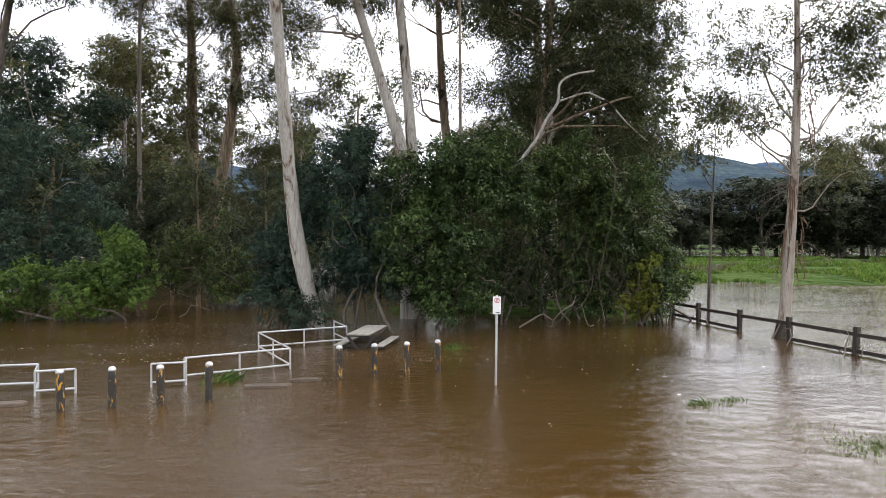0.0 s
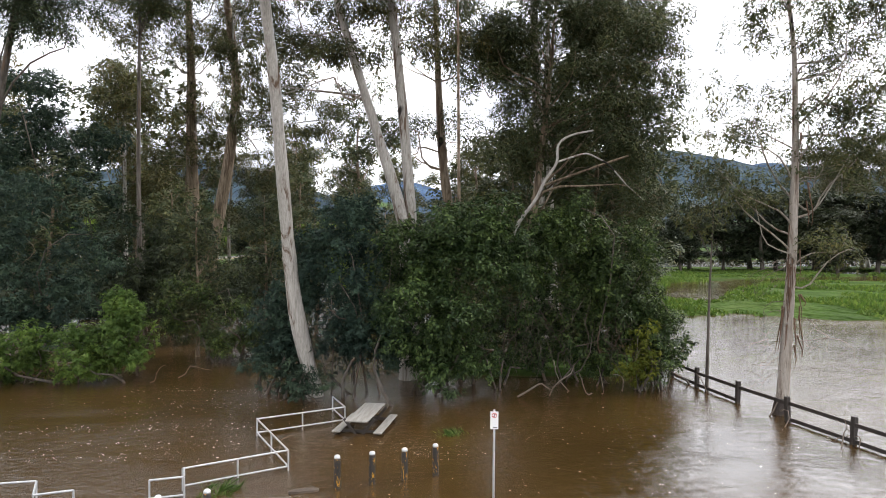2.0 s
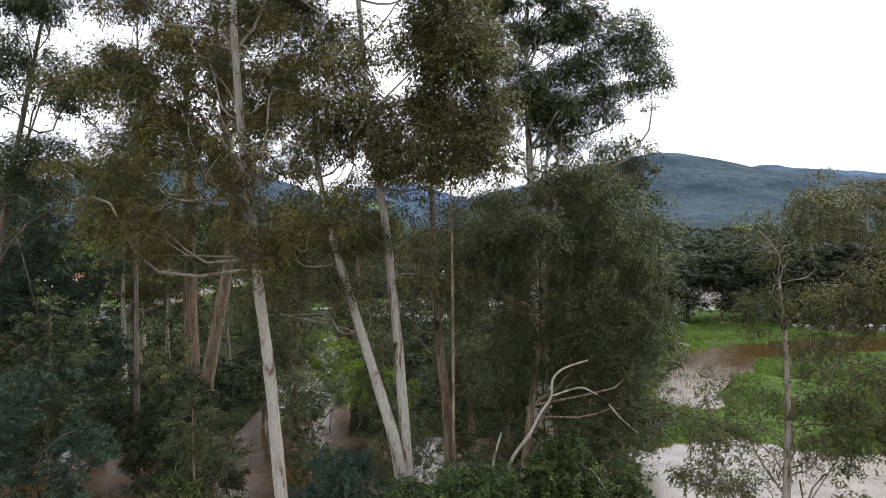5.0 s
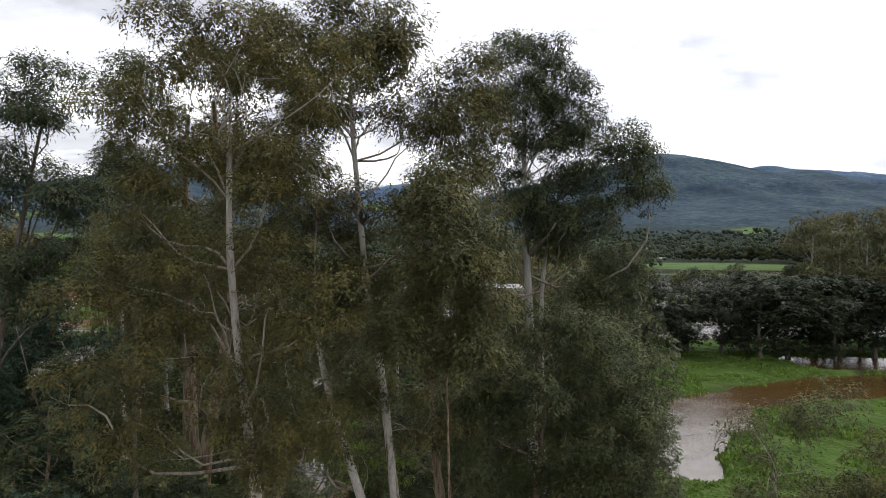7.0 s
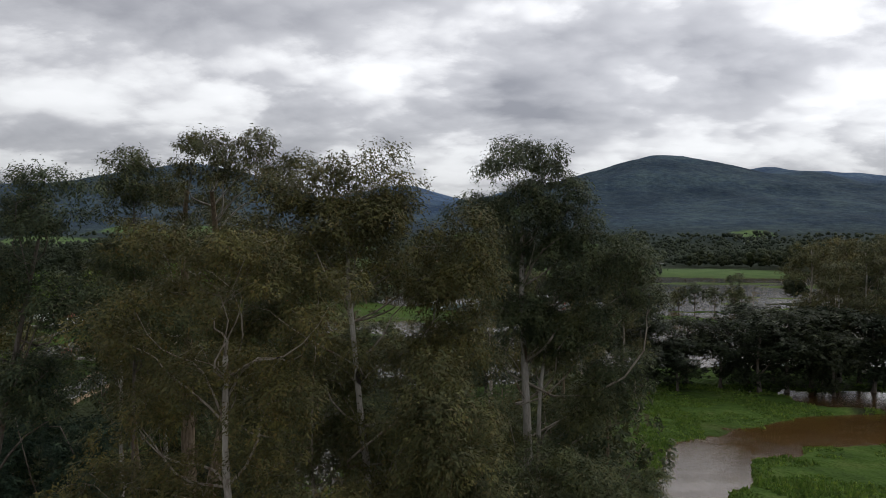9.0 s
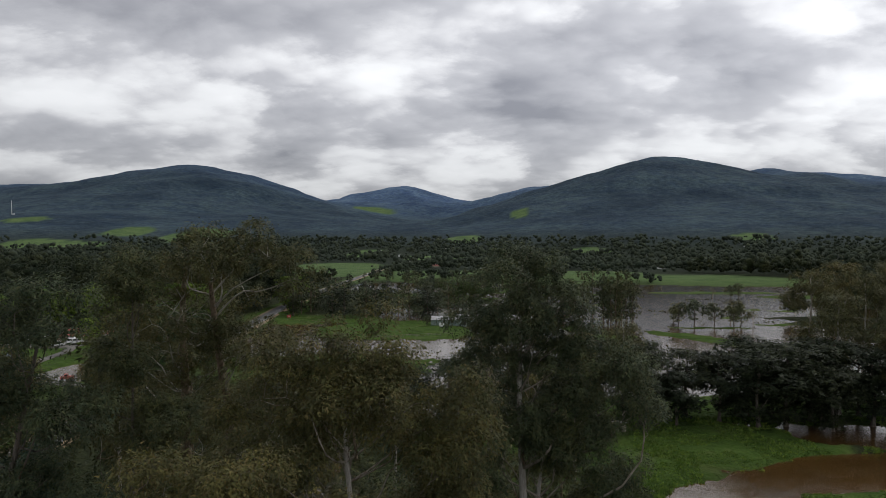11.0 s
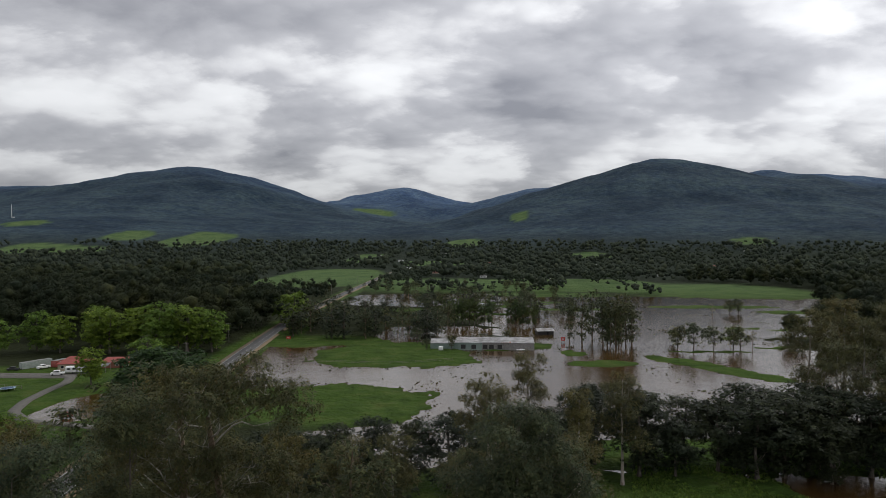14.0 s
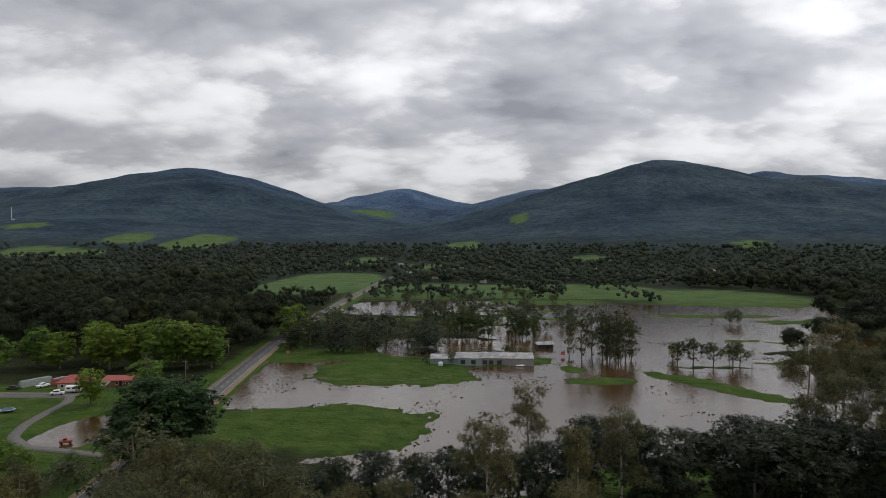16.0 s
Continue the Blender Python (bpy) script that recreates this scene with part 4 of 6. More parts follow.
def bush(name, base, lobes, seed, label, leaf, n_clumps, clump, per, size, width, hang=0.2, stems=9, group="bushes", bark=None):
    rng = np.random.default_rng(seed)
    root = thing(name, pose(*base), label, "bush", group)
    L = np.asarray(lobes, dtype=float)
    L[:, :3] -= np.array(base)
    knobs = []
    for lobe in L:
        d = rng.normal(size=(9, 3))
        d /= np.linalg.norm(d, axis=1, keepdims=True)
        w = rng.uniform(0.30, 0.52, 9)
        knobs += [np.concatenate([lobe[:3] + d[q] * lobe[3:6] * 0.72, lobe[3:6] * w[q]]) for q in range(9)]
        knobs.append(np.concatenate([lobe[:3], lobe[3:6] * 0.7]))
    L = np.array(knobs)
    vol = np.prod(L[:, 3:6], axis=1) ** (2 / 3)
    tips, rad_ = [], []
    for lobe, k in zip(L, np.maximum(2, n_clumps * vol / vol.sum()).astype(int)):
        d = rng.normal(size=(k, 3))
        d /= np.linalg.norm(d, axis=1, keepdims=True)
        d *= rng.uniform(0.55, 1.0, k)[:, None] ** 0.5
        tips.append(lobe[:3] + d * lobe[3:6])
        rad_.append(clump * rng.uniform(0.6, 1.3, k))
    tips, rad_ = np.concatenate(tips), np.concatenate(rad_)
    keep = tips[:, 2] > 0.25
    tips, rad_ = tips[keep], rad_[keep]
    for q in range(stems):
        p = tips[int(rng.integers(len(tips)))]
        c = L[int(rng.integers(len(L)))]
        foot = np.array([c[0] + rng.normal() * c[3] * 0.3, c[1] + rng.normal() * c[4] * 0.3, -0.5])
        path = limb(foot, p, 0.1, rng, 7)
        r = rng.uniform(0.03, 0.09)
        v, f = tube(path, np.linspace(r, r * 0.3, 7), 5)
        part("stem", mesh_from("stem", v, f, bark or GREY_BARK, smooth=True), root)
    part("foliage", leaves_mesh("foliage", tips, rad_, np.maximum(6, per * (rad_ / clump) ** 2).astype(int), size, width, hang, leaf, rng, 0.8, tri=leaf is not BUSH_LEAF), root)
    return root


bush("bush", (1.0, 28.0, 0.0), [(0.9, 27.0, 4.6, 2.4, 2.0, 2.8), (1.2, 27.8, 7.1, 1.9, 1.8, 1.8), (-0.9, 27.0, 3.2, 1.8, 1.7, 2.6), (0.6, 26.6, 1.6, 1.4, 1.0, 1.4), (2.6, 27.9, 6.0, 1.5, 1.6, 2.0), (-1.2, 28.2, 6.2, 1.6, 1.6, 1.7), (0.6, 29.4, 1.7, 2.8, 1.0, 1.8), (3.4, 30.2, 2.6, 1.7, 1.2, 2.6)], 31,
     "tall dense bush with glossy green leaves overhanging the flood", BUSH_LEAF, 430, 0.56, 165, 0.17, 0.08)
bush("bush", (6.0, 29.8, 0.0), [(5.6, 29.8, 5.6, 2.2, 2.0, 2.4), (6.0, 30.2, 7.0, 2.0, 1.8, 1.9), (8.4, 30.2, 5.6, 2.0, 2.0, 2.6), (6.6, 30.6, 2.6, 2.8, 1.6, 2.4), (8.8, 30.0, 2.8, 1.6, 1.5, 2.4), (5.4, 31.2, 1.4, 3.4, 0.9, 1.6)], 32,
     "broad dark green bush thick to the water", BUSH_LEAF, 400, 0.56, 160, 0.17, 0.08)
bush("bush", (9.6, 29.5, 0.0), [(9.6, 29.6, 2.2, 1.5, 1.4, 2.2), (10.6, 30.3, 1.8, 1.0, 1.0, 1.7)], 33,
     "bush end with dark leaves at the fence", BUSH_LEAF, 60, 0.5, 150, 0.16, 0.07)
bush("bush", (8.8, 28.6, 0.0), [(9.0, 28.5, 1.7, 0.8, 0.6, 1.3), (8.6, 28.6, 0.9, 0.9, 0.6, 0.7)], 34,
     "yellow-green willow-leaved shrub at the water's edge", YELLOW_LEAF, 34, 0.36, 80, 0.15, 0.06)
bush("wattle", (-4.6, 28.2, 0.0), [(-4.6, 28.4, 5.4, 2.2, 1.8, 2.2), (-6.6, 28.6, 3.2, 1.7, 1.5, 2.2), (-3.2, 28.0, 3.2, 1.9, 1.6, 2.2), (-3.9, 28.4, 7.2, 1.6, 1.5, 1.4), (-7.2, 28.2, 1.5, 1.2, 1.0, 1.2), (-4.0, 26.9, 2.6, 1.1, 0.8, 1.2)], 35,
     "blue-green feathery wattle bush standing in water", WATTLE_LEAF, 420, 0.52, 130, 0.17, 0.055, 0.1, stems=12)
bush("wattle", (-5.2, 27.0, 0.0), [(-6.3, 27.4, 0.9, 0.9, 0.8, 0.9), (-5.2, 26.2, 0.8, 1.1, 0.7, 0.7)], 36,
     "low grey-green shrub trailing in the current", WATTLE_LEAF, 26, 0.42, 110, 0.16, 0.04, 0.1)
bush("bush", (-18.0, 30.5, 0.0), [(-17.4, 30, 1.5, 2.4, 1.6, 1.4), (-14.6, 30.8, 1.8, 1.5, 1.4, 1.7), (-20.5, 30, 1.2, 2.0, 1.5, 1.2), (-15.0, 31, 3.6, 0.8, 0.8, 1.0)], 37,
     "bright fresh-green bush leaning over the flood", BANK_LEAF, 150, 0.55, 140, 0.19, 0.085)
bush("bush", (-12.3, 36, 0.0), [(-12.0, 36, 1.9, 1.8, 1.4, 2.0), (-14.4, 36.5, 2.6, 1.8, 1.6, 2.4), (-11, 37, 1.2, 1.2, 1.2, 1.3)], 38,
     "mid-green bush on the river bank", BUSH_LEAF, 80, 0.55, 140, 0.18, 0.075)
bush("wattle", (-34.0, 57.0, 0.3), [(-35, 57, 12, 5.2, 4, 6.5), (-30.5, 56, 8, 3.8, 3.4, 5.0), (-36.5, 57, 19, 3.6, 3.4, 3.6), (-40, 57, 13, 4, 4, 5), (-33, 55, 3.5, 5.0, 3, 3.4), (-31.5, 57.5, 15, 2.8, 2.8, 3.0)], 39,
     "large dark blue-green wattle on the river bank", WATTLE_LEAF, 330, 1.1, 130, 0.45, 0.11, 0.1)
bush("wattle", (-24.0, 36.0, 0.3), [(-24.5, 36, 4.0, 2.8, 2.2, 3.6), (-27, 37, 6, 2.6, 2.4, 3.2), (-21.5, 36.5, 2.4, 2.0, 1.8, 2.2), (-24.0, 37.5, 9.0, 2.6, 2.2, 2.2), (-21.0, 38, 5.6, 2.0, 2.0, 2.4)], 42,
     "dark blue-green wattle shrub overhanging the river", WATTLE_LEAF, 230, 0.72, 130, 0.25, 0.075, 0.1)
bush("wattle", (-17.5, 42.0, 0.0), [(-18, 43, 4, 3.2, 2.4, 3.6), (-14.5, 43, 2.6, 2.0, 2.0, 2.4), (-22, 46, 6, 3, 3, 4.4), (-17.5, 45, 7, 2.2, 2.2, 2.4)], 40,
     "dark understorey shrub below the gums", DARK_LEAF, 190, 0.85, 140, 0.3, 0.08, 0.2)
bush("bush", (-8.0, 62.0, 0.0), [(-8.0, 62, 5, 4.0, 3, 4), (-11.5, 64, 7, 3.2, 3, 3.6), (-5, 64, 3.5, 3, 3, 3)], 41,
     "bright green bush lit behind the pale stems", FRESH_LEAF, 130, 0.9, 110, 0.28, 0.11)

# a curtain of dead twigs and vines hangs under the thicket
rng = np.random.default_rng(350)
tangle = thing("dead_twigs", pose(5.0, 28.4, 0), "grey brown curtain of dead twigs hanging under the thicket", "twigs", kind="stuff")
pcs = []
for k in range(90):
    a = np.array([rng.uniform(-2.0, 3.6), rng.uniform(0.0, 1.6), rng.uniform(1.4, 4.2)])
    e = a + (rng.normal() * 0.7, rng.normal() * 0.3 - 0.2, -rng.uniform(0.7, 2.6))
    e[2] = max(e[2], -0.1)
    r_ = rng.uniform(0.006, 0.02)
    pcs.append(tube(limb(a, e, 0.05, rng, 6), np.linspace(r_, r_ * 0.5, 6), 4))
v, f = join(pcs)
part("twig", mesh_from("twig", v, f, plain("old dead twigs", (0.05, 0.038, 0.028), (0.10, 0.078, 0.058), 3.0, 0.9)), tangle)

# ---------- woods further off: a few kinds grown once and set out many times ----------


def kind_of_tree(name, h, trunk_r, lobes, seed, label, bark, leaf, limbs, clumps, clump, per, size, width, hang=0.5, start=0.4, group="", stem=None):
    stem = stem or [(0, 0, 0), (0.02 * h, 0, 0.35 * h), (-0.01 * h, 0.01 * h, 0.7 * h), (0, 0, 0.9 * h)]
    return tree(name, (0, 0, 0), stem, trunk_r, lobes, seed, label, bark=bark, leaf=leaf, limbs=limbs, clumps=clumps,
                clump=clump, per=per, size=size, width=width, hang=hang, start=start, group=group, sides=7)


L_A = [(0, 0, 26, 4.6, 4.6, 3.6), (-4, 1, 21, 3.8, 3.8, 3.2), (4, -1, 22, 3.8, 3.8, 3.2), (1, 3, 16, 3.6, 3.6, 2.8), (-1, -3, 13, 3.4, 3.4, 2.8)]
L_B = [(1, 0, 25, 3.6, 3.6, 3.2), (-3, 1, 21, 3.2, 3.2, 2.8), (3.6, 0, 18, 3.2, 3.2, 2.8), (-1, -2, 14, 3.2, 3.2, 2.4)]
L_D = [(0, 0, 14.5, 3.4, 3.4, 3.2), (-3, 0, 10, 3.2, 3.2, 3), (3, 1, 10.5, 3.2, 3.2, 3), (0, -2, 7, 3.8, 3.4, 2.6), (1, 0, 4, 3, 3, 2)]
GUM_A = kind_of_tree("gum_tree", 30, 0.42, L_A, 51, "olive-crowned gum tree beside the flooded paddocks", RIBBON_BARK, OLIVE_LEAF, 36, 170, 1.45, 100, 0.42, 0.155, group="river gums")
GUM_B = kind_of_tree("gum_tree", 28, 0.4, L_B, 52, "grey-green gum tree beside the flooded paddocks", WHITE_BARK, OLIVE_LEAF, 30, 150, 1.35, 90, 0.42, 0.15, group="river gums")
L_F = [(0, 0, 25, 4.2, 4.2, 4), (-3.4, 1, 20, 4, 4, 3.6), (3.6, -1, 20, 4, 4, 3.6), (1, 2, 14, 4.2, 4.2, 3.4), (-2, -2, 10, 4, 4, 3.2), (2, 0, 6, 3.6, 3.6, 3)]
GUM_FAR = kind_of_tree("gum_tree", 29, 0.4, L_F, 59, "dark gum tree in the flooded valley", BROWN_BARK, GUM_LEAF, 14, 75, 1.7, 18, 1.1, 0.6, group="valley gums", start=0.15)
L_M = [(0, 0, 21, 3.2, 3.2, 3), (-2.6, 0.6, 17, 3, 3, 2.8), (2.8, -0.5, 17.6, 3, 3, 2.8), (0.5, 2, 13, 3.2, 3.2, 2.8), (-1.6, -2, 9.5, 3, 3, 2.6), (2.4, -1, 9, 2.8, 2.8, 2.4), (0, 0, 5.5, 3, 3, 2.2)]
GUM_MID = kind_of_tree("gum_tree", 24, 0.3, L_M, 65, "leafy gum tree in the thick of the river woods", BROWN_BARK, GUM_LEAF, 26, 150, 1.15, 44, 0.5, 0.17, group="river gums", start=0.15)
SHRUB_A = kind_of_tree("shrub", 4, 0.08, [(0, 0, 2.6, 1.9, 1.9, 1.5), (-1.4, 0.4, 1.6, 1.6, 1.6, 1.3), (1.4, -0.3, 1.5, 1.6, 1.6, 1.3)], 66, "dense undergrowth shrub below the gums", GREY_BARK, BUSH_LEAF, 10, 50, 0.68, 18, 0.44, 0.2, 0.1, 0.1, group="undergrowth")
SHRUB_B = kind_of_tree("shrub", 4, 0.08, [(0, 0, 2.8, 1.7, 1.7, 1.6), (-1.3, 0.4, 1.7, 1.6, 1.6, 1.4), (1.2, -0.3, 1.4, 1.6, 1.6, 1.3)], 67, "dark undergrowth shrub below the gums", GREY_BARK, DARK_LEAF, 10, 50, 0.68, 18, 0.44, 0.18, 0.1, 0.1, group="undergrowth")
DARK_A = kind_of_tree("she_oak", 18, 0.3, L_D, 53, "dark she-oak standing along the flooded paddock", GREY_BARK, DARK_LEAF, 28, 140, 1.25, 50, 0.52, 0.22, group="dark trees", start=0.2)
DARK_FAR = kind_of_tree("dark_tree", 18, 0.3, L_D, 60, "dark evergreen tree in the flooded valley", GREY_BARK, DARK_LEAF, 10, 60, 1.4, 14, 1.0, 0.5, group="valley trees", start=0.2)
FRESH_A = kind_of_tree("broadleaf_tree", 16, 0.3, [(0, 0, 11.5, 4.4, 4.4, 4), (-3, 0, 8, 3.6, 3.6, 3.2), (3, 0.5, 8.2, 3.6, 3.6, 3.2), (0, 0, 5, 4, 4, 2.6)], 54,
                       "round broadleaf tree in fresh spring green", GREY_BARK, FRESH_LEAF, 14, 150, 1.3, 42, 0.66, 0.36, 0.1, 0.2, group="green trees")
ROUND_A = kind_of_tree("broadleaf_tree", 22, 0.5, [(0, 0, 15, 8, 8, 6), (-7, 0, 10, 6, 6, 5.5), (7, 1, 10, 6, 6, 5.5), (0, -4, 6.5, 8, 5, 4.5)], 55,
                       "very large dense dark green broadleaf tree by the road", GREY_BARK, leaf_material("dense green leaves", [(0.03, 0.06, 0.018), (0.045, 0.085, 0.026), (0.065, 0.11, 0.034)]), 30, 520, 1.5, 70, 0.62, 0.36, 0.2, 0.15, group="green trees")
POPLAR_A = kind_of_tree("poplar", 19, 0.25, [(0, 0, 15, 1.3, 1.3, 4.2), (0, 0, 9.5, 1.7, 1.7, 4.5), (0, 0, 5, 1.4, 1.4, 2.6)], 56,
                        "upright poplar standing in the flood", GREY_BARK, POPLAR_LEAF, 10, 70, 0.7, 14, 0.8, 0.4, -0.2, 0.12, group="poplar row")
SMALL_A = kind_of_tree("small_tree", 11, 0.2, [(0, 0, 8.5, 2.8, 2.8, 2.2), (-2, 0, 6.2, 2.2, 2.2, 2), (2.2, 0, 5.6, 2.4, 2.4, 2), (0.4, 0, 3.4, 2, 2, 1.6)], 57,
                       "small gum tree standing in flood water", GREY_BARK, GUM_LEAF, 10, 66, 0.9, 13, 0.75, 0.34, group="small trees", start=0.2)
BARE_A = kind_of_tree("bare_tree", 9, 0.16, [(0, 0, 7, 2.2, 2.2, 2.2), (0, 0, 5, 2, 2, 1.5)], 58,
                      "almost leafless small tree standing in flood water", TWIG, OLIVE_LEAF, 24, 90, 0.5, 2, 0.4, 0.14, group="small trees", start=0.2)

rng = np.random.default_rng(7)
used = set()


def set_tree(kind, x, y, height, native, wide=1.0, turn=None):
    """Stand a tree of a kind on the ground at x, y, grown to that height."""
    s = height / native
    turn = rng.uniform(0, 360) if turn is None else turn
    m_ = pose(x, y, ground_z(x, y) - 0.1, 0, 0, turn) @ Matrix.Diagonal((s * wide, s * wide, s, 1))
    if kind.name not in used:
        used.add(kind.name)
        kind.matrix_basis = m_
        return kind
    k_ = kind.scale
    ob = copy_thing(kind, m_ @ Matrix.Diagonal((1 / k_[0], 1 / k_[1], 1 / k_[2], 1)))
    return ob


# gums between the park and the paddocks
for x, y, h in [(9.1, 119, 27), (39, 137, 24), (-54, 78, 29), (13, 84, 24), (-48, 105, 20), (-72, 112, 20), (97, 170, 33), (-30, 92, 20), (21, 100, 22), (-20, 84, 18)]:
    set_tree(GUM_A, x, y, h, 29, rng.uniform(0.85, 1.1))
for x, y, h in [(20.5, 147, 26), (93, 151, 28), (106, 162, 33), (120, 172, 36), (110, 150, 27), (28, 128, 22), (112, 190, 33), (125, 200, 35), (-16, 108, 18), (132, 185, 34), (100, 140, 24), (3, 96, 20), (-40, 95, 22), (-22, 96, 24), (-14, 100, 22), (-66, 92, 25), (-36, 74, 26), (-7, 104, 20)]:
    set_tree(GUM_B, x, y, h, 27.5, rng.uniform(0.85, 1.1))
for x, y, h in [(69, 140, 17.5), (57, 150, 16), (76, 142, 19), (83, 145, 18), (48, 150, 15), (63, 146, 16), (89, 146, 18.5), (97, 150, 17), (-14.8, 147, 12), (-6, 140, 13), (2, 135, 16),
                (-22, 140, 12), (44, 142, 19), (78, 152, 17), (90, 156, 18), (-34, 128, 14), (52, 142, 12), (105, 148, 18), (10, 140, 14), (17, 137, 15), (24, 140, 16), (31, 144, 18), (-28, 134, 12),
                (36, 150, 19), (71, 150, 19), (112, 150, 20), (84, 138, 15), (95, 142, 17)]:
    set_tree(DARK_A, x, y, h, 17.5, rng.uniform(1.25, 1.6))
for x, y, h in [(-14, 37, 10), (-20, 48, 12), (-9, 46, 10), (-3, 44, 9), (4.2, 39, 13), (9, 38.5, 17), (13, 46, 15), (-12, 55, 14), (-5, 57, 11), (3, 60, 15), (10, 56, 18), (15.5, 54, 14), (-30, 50, 14),
                (-37, 50, 13), (-42, 64, 15), (1, 50, 12), (-17, 62, 13), (-1.5, 36, 8), (17, 60, 14), (7, 70, 18), (-10, 74, 14), (-47, 58, 14), (12, 66, 17), (104, 146, 27), (114, 158, 30), (122, 150, 28), (-112, 150, 12), (-120, 161, 10), (-97, 148, 10), (-90, 158, 8), (-131, 168, 12), (-70, 150, 9), (-104, 136, 12)]:
    set_tree(GUM_MID, x, y, h, 23.5, rng.uniform(1.0, 1.4))
for x, y, h in [(-11, 86, 26), (-58, 74, 30), (-43, 92, 34), (-46, 72, 23), (-31, 82, 24), (-17, 76, 21), (-52, 66, 22), (12.6, 48, 24), (15.0, 56, 20), (10.5, 53, 25)]:
    set_tree(GUM_MID, x, y, h, 23.5, rng.uniform(0.9, 1.15))
q = 0
while q < 56:
    x, y = rng.uniform(-50, 24), rng.uniform(36, 125)
    if ground_z(x, y) > 0.05 and not (x > 0.42 * y - 2):
        set_tree((SHRUB_A, SHRUB_B)[q % 2], x, y, rng.uniform(2.5, 6.0), 4.2, rng.uniform(1.0, 1.4))
        q += 1
set_tree(ROUND_A, -72.5, 171, 23.5, 21, 1.32)
# green trees behind the homestead
for x, y, h in [(-190, 305, 16), (-176, 300, 15), (-163, 310, 17), (-152, 298, 17), (-140, 303, 18), (-128, 296, 20), (-117, 300, 19), (-107, 303, 17), (-200, 290, 14), (-98, 405, 16), (-90, 398, 18), (-88, 375, 13), (-168, 320, 17), (-125, 232, 11.5), (-101, 224, 15), (-104, 159, 7), (-113, 168, 6), (-122, 150, 7)]:
    set_tree(FRESH_A, x, y, h * 1.15, 15.5, rng.uniform(1.1, 1.4))
# trees along the paddock and round the sheds
for q in range(44):
    x, y = rng.uniform(-88, 5), rng.uniform(345, 420)
    set_tree((GUM_FAR, DARK_FAR)[q % 2], x, y, rng.uniform(11, 20), (29, 18)[q % 2], 1.3)
for q in range(16):
    set_tree((GUM_FAR, DARK_FAR)[q % 2], rng.uniform(-128, -106), rng.uniform(262, 420), rng.uniform(10, 17), (29, 18)[q % 2], 1.2)
for q in range(22):
    set_tree(POPLAR_A, 6 + q * 2.1 + rng.normal() * 0.6 + (8 if q > 12 else 0), 408 + rng.normal() * 5 - 0.3 * q, rng.uniform(15, 21), 19)
for q in range(10):
    set_tree(POPLAR_A, -4 + q * 3.0, 470 + rng.normal() * 6, rng.uniform(12, 16), 19)
for q in range(15):
    set_tree(GUM_FAR, rng.uniform(66, 98), rng.uniform(312, 345), rng.uniform(22, 30), 29, 0.85)
for x, y, h in [(5, 309.5, 8), (-7, 311, 6), (34, 330, 8), (-12, 330, 9), (70, 430, 9), (85, 455, 10), (105, 520, 9), (112, 640, 9), (114, 312, 14), (120, 308, 15), (138, 306, 14), (144, 312, 12), (130, 309, 13), (216, 472, 13), (211, 475, 11), (118, 330, 10)]:
    set_tree(SMALL_A, x, y, h, 10.5)
for x, y, h in [(190, 455, 10), (141, 316, 11), (147, 306, 10), (60, 420, 8), (100, 172, 9), (86, 146, 11)]:
    set_tree(BARE_A, x, y, h, 9)
for q in range(46):
    x = rng.uniform(-95, 110)
    set_tree((SMALL_A, DARK_FAR, GUM_FAR)[q % 3], x, rng.uniform(630, 720) if q % 4 else rng.uniform(440, 520), rng.uniform(8, 15), (10.5, 18, 29)[q % 3], 1.2)


for q in range(42):
    set_tree((SMALL_A, DARK_FAR, GUM_FAR)[q % 3], rng.uniform(-20, 105), (468, 525, 545)[q // 3 % 3] + rng.normal() * 6, rng.uniform(8, 15), (10.5, 18, 29)[q % 3], 1.2)


# the wooded country beyond: too many trees to count
def ico(level):
    """Vertices and triangles of a round form with 20 or 80 faces."""
    bm = bmesh.new()
    bmesh.ops.create_icosphere(bm, subdivisions=level, radius=1.0)
    v = np.array([p.co[:] for p in bm.verts])
    f = np.array([[p.index for p in q.verts] for q in bm.faces])
    bm.free()
    return v, f


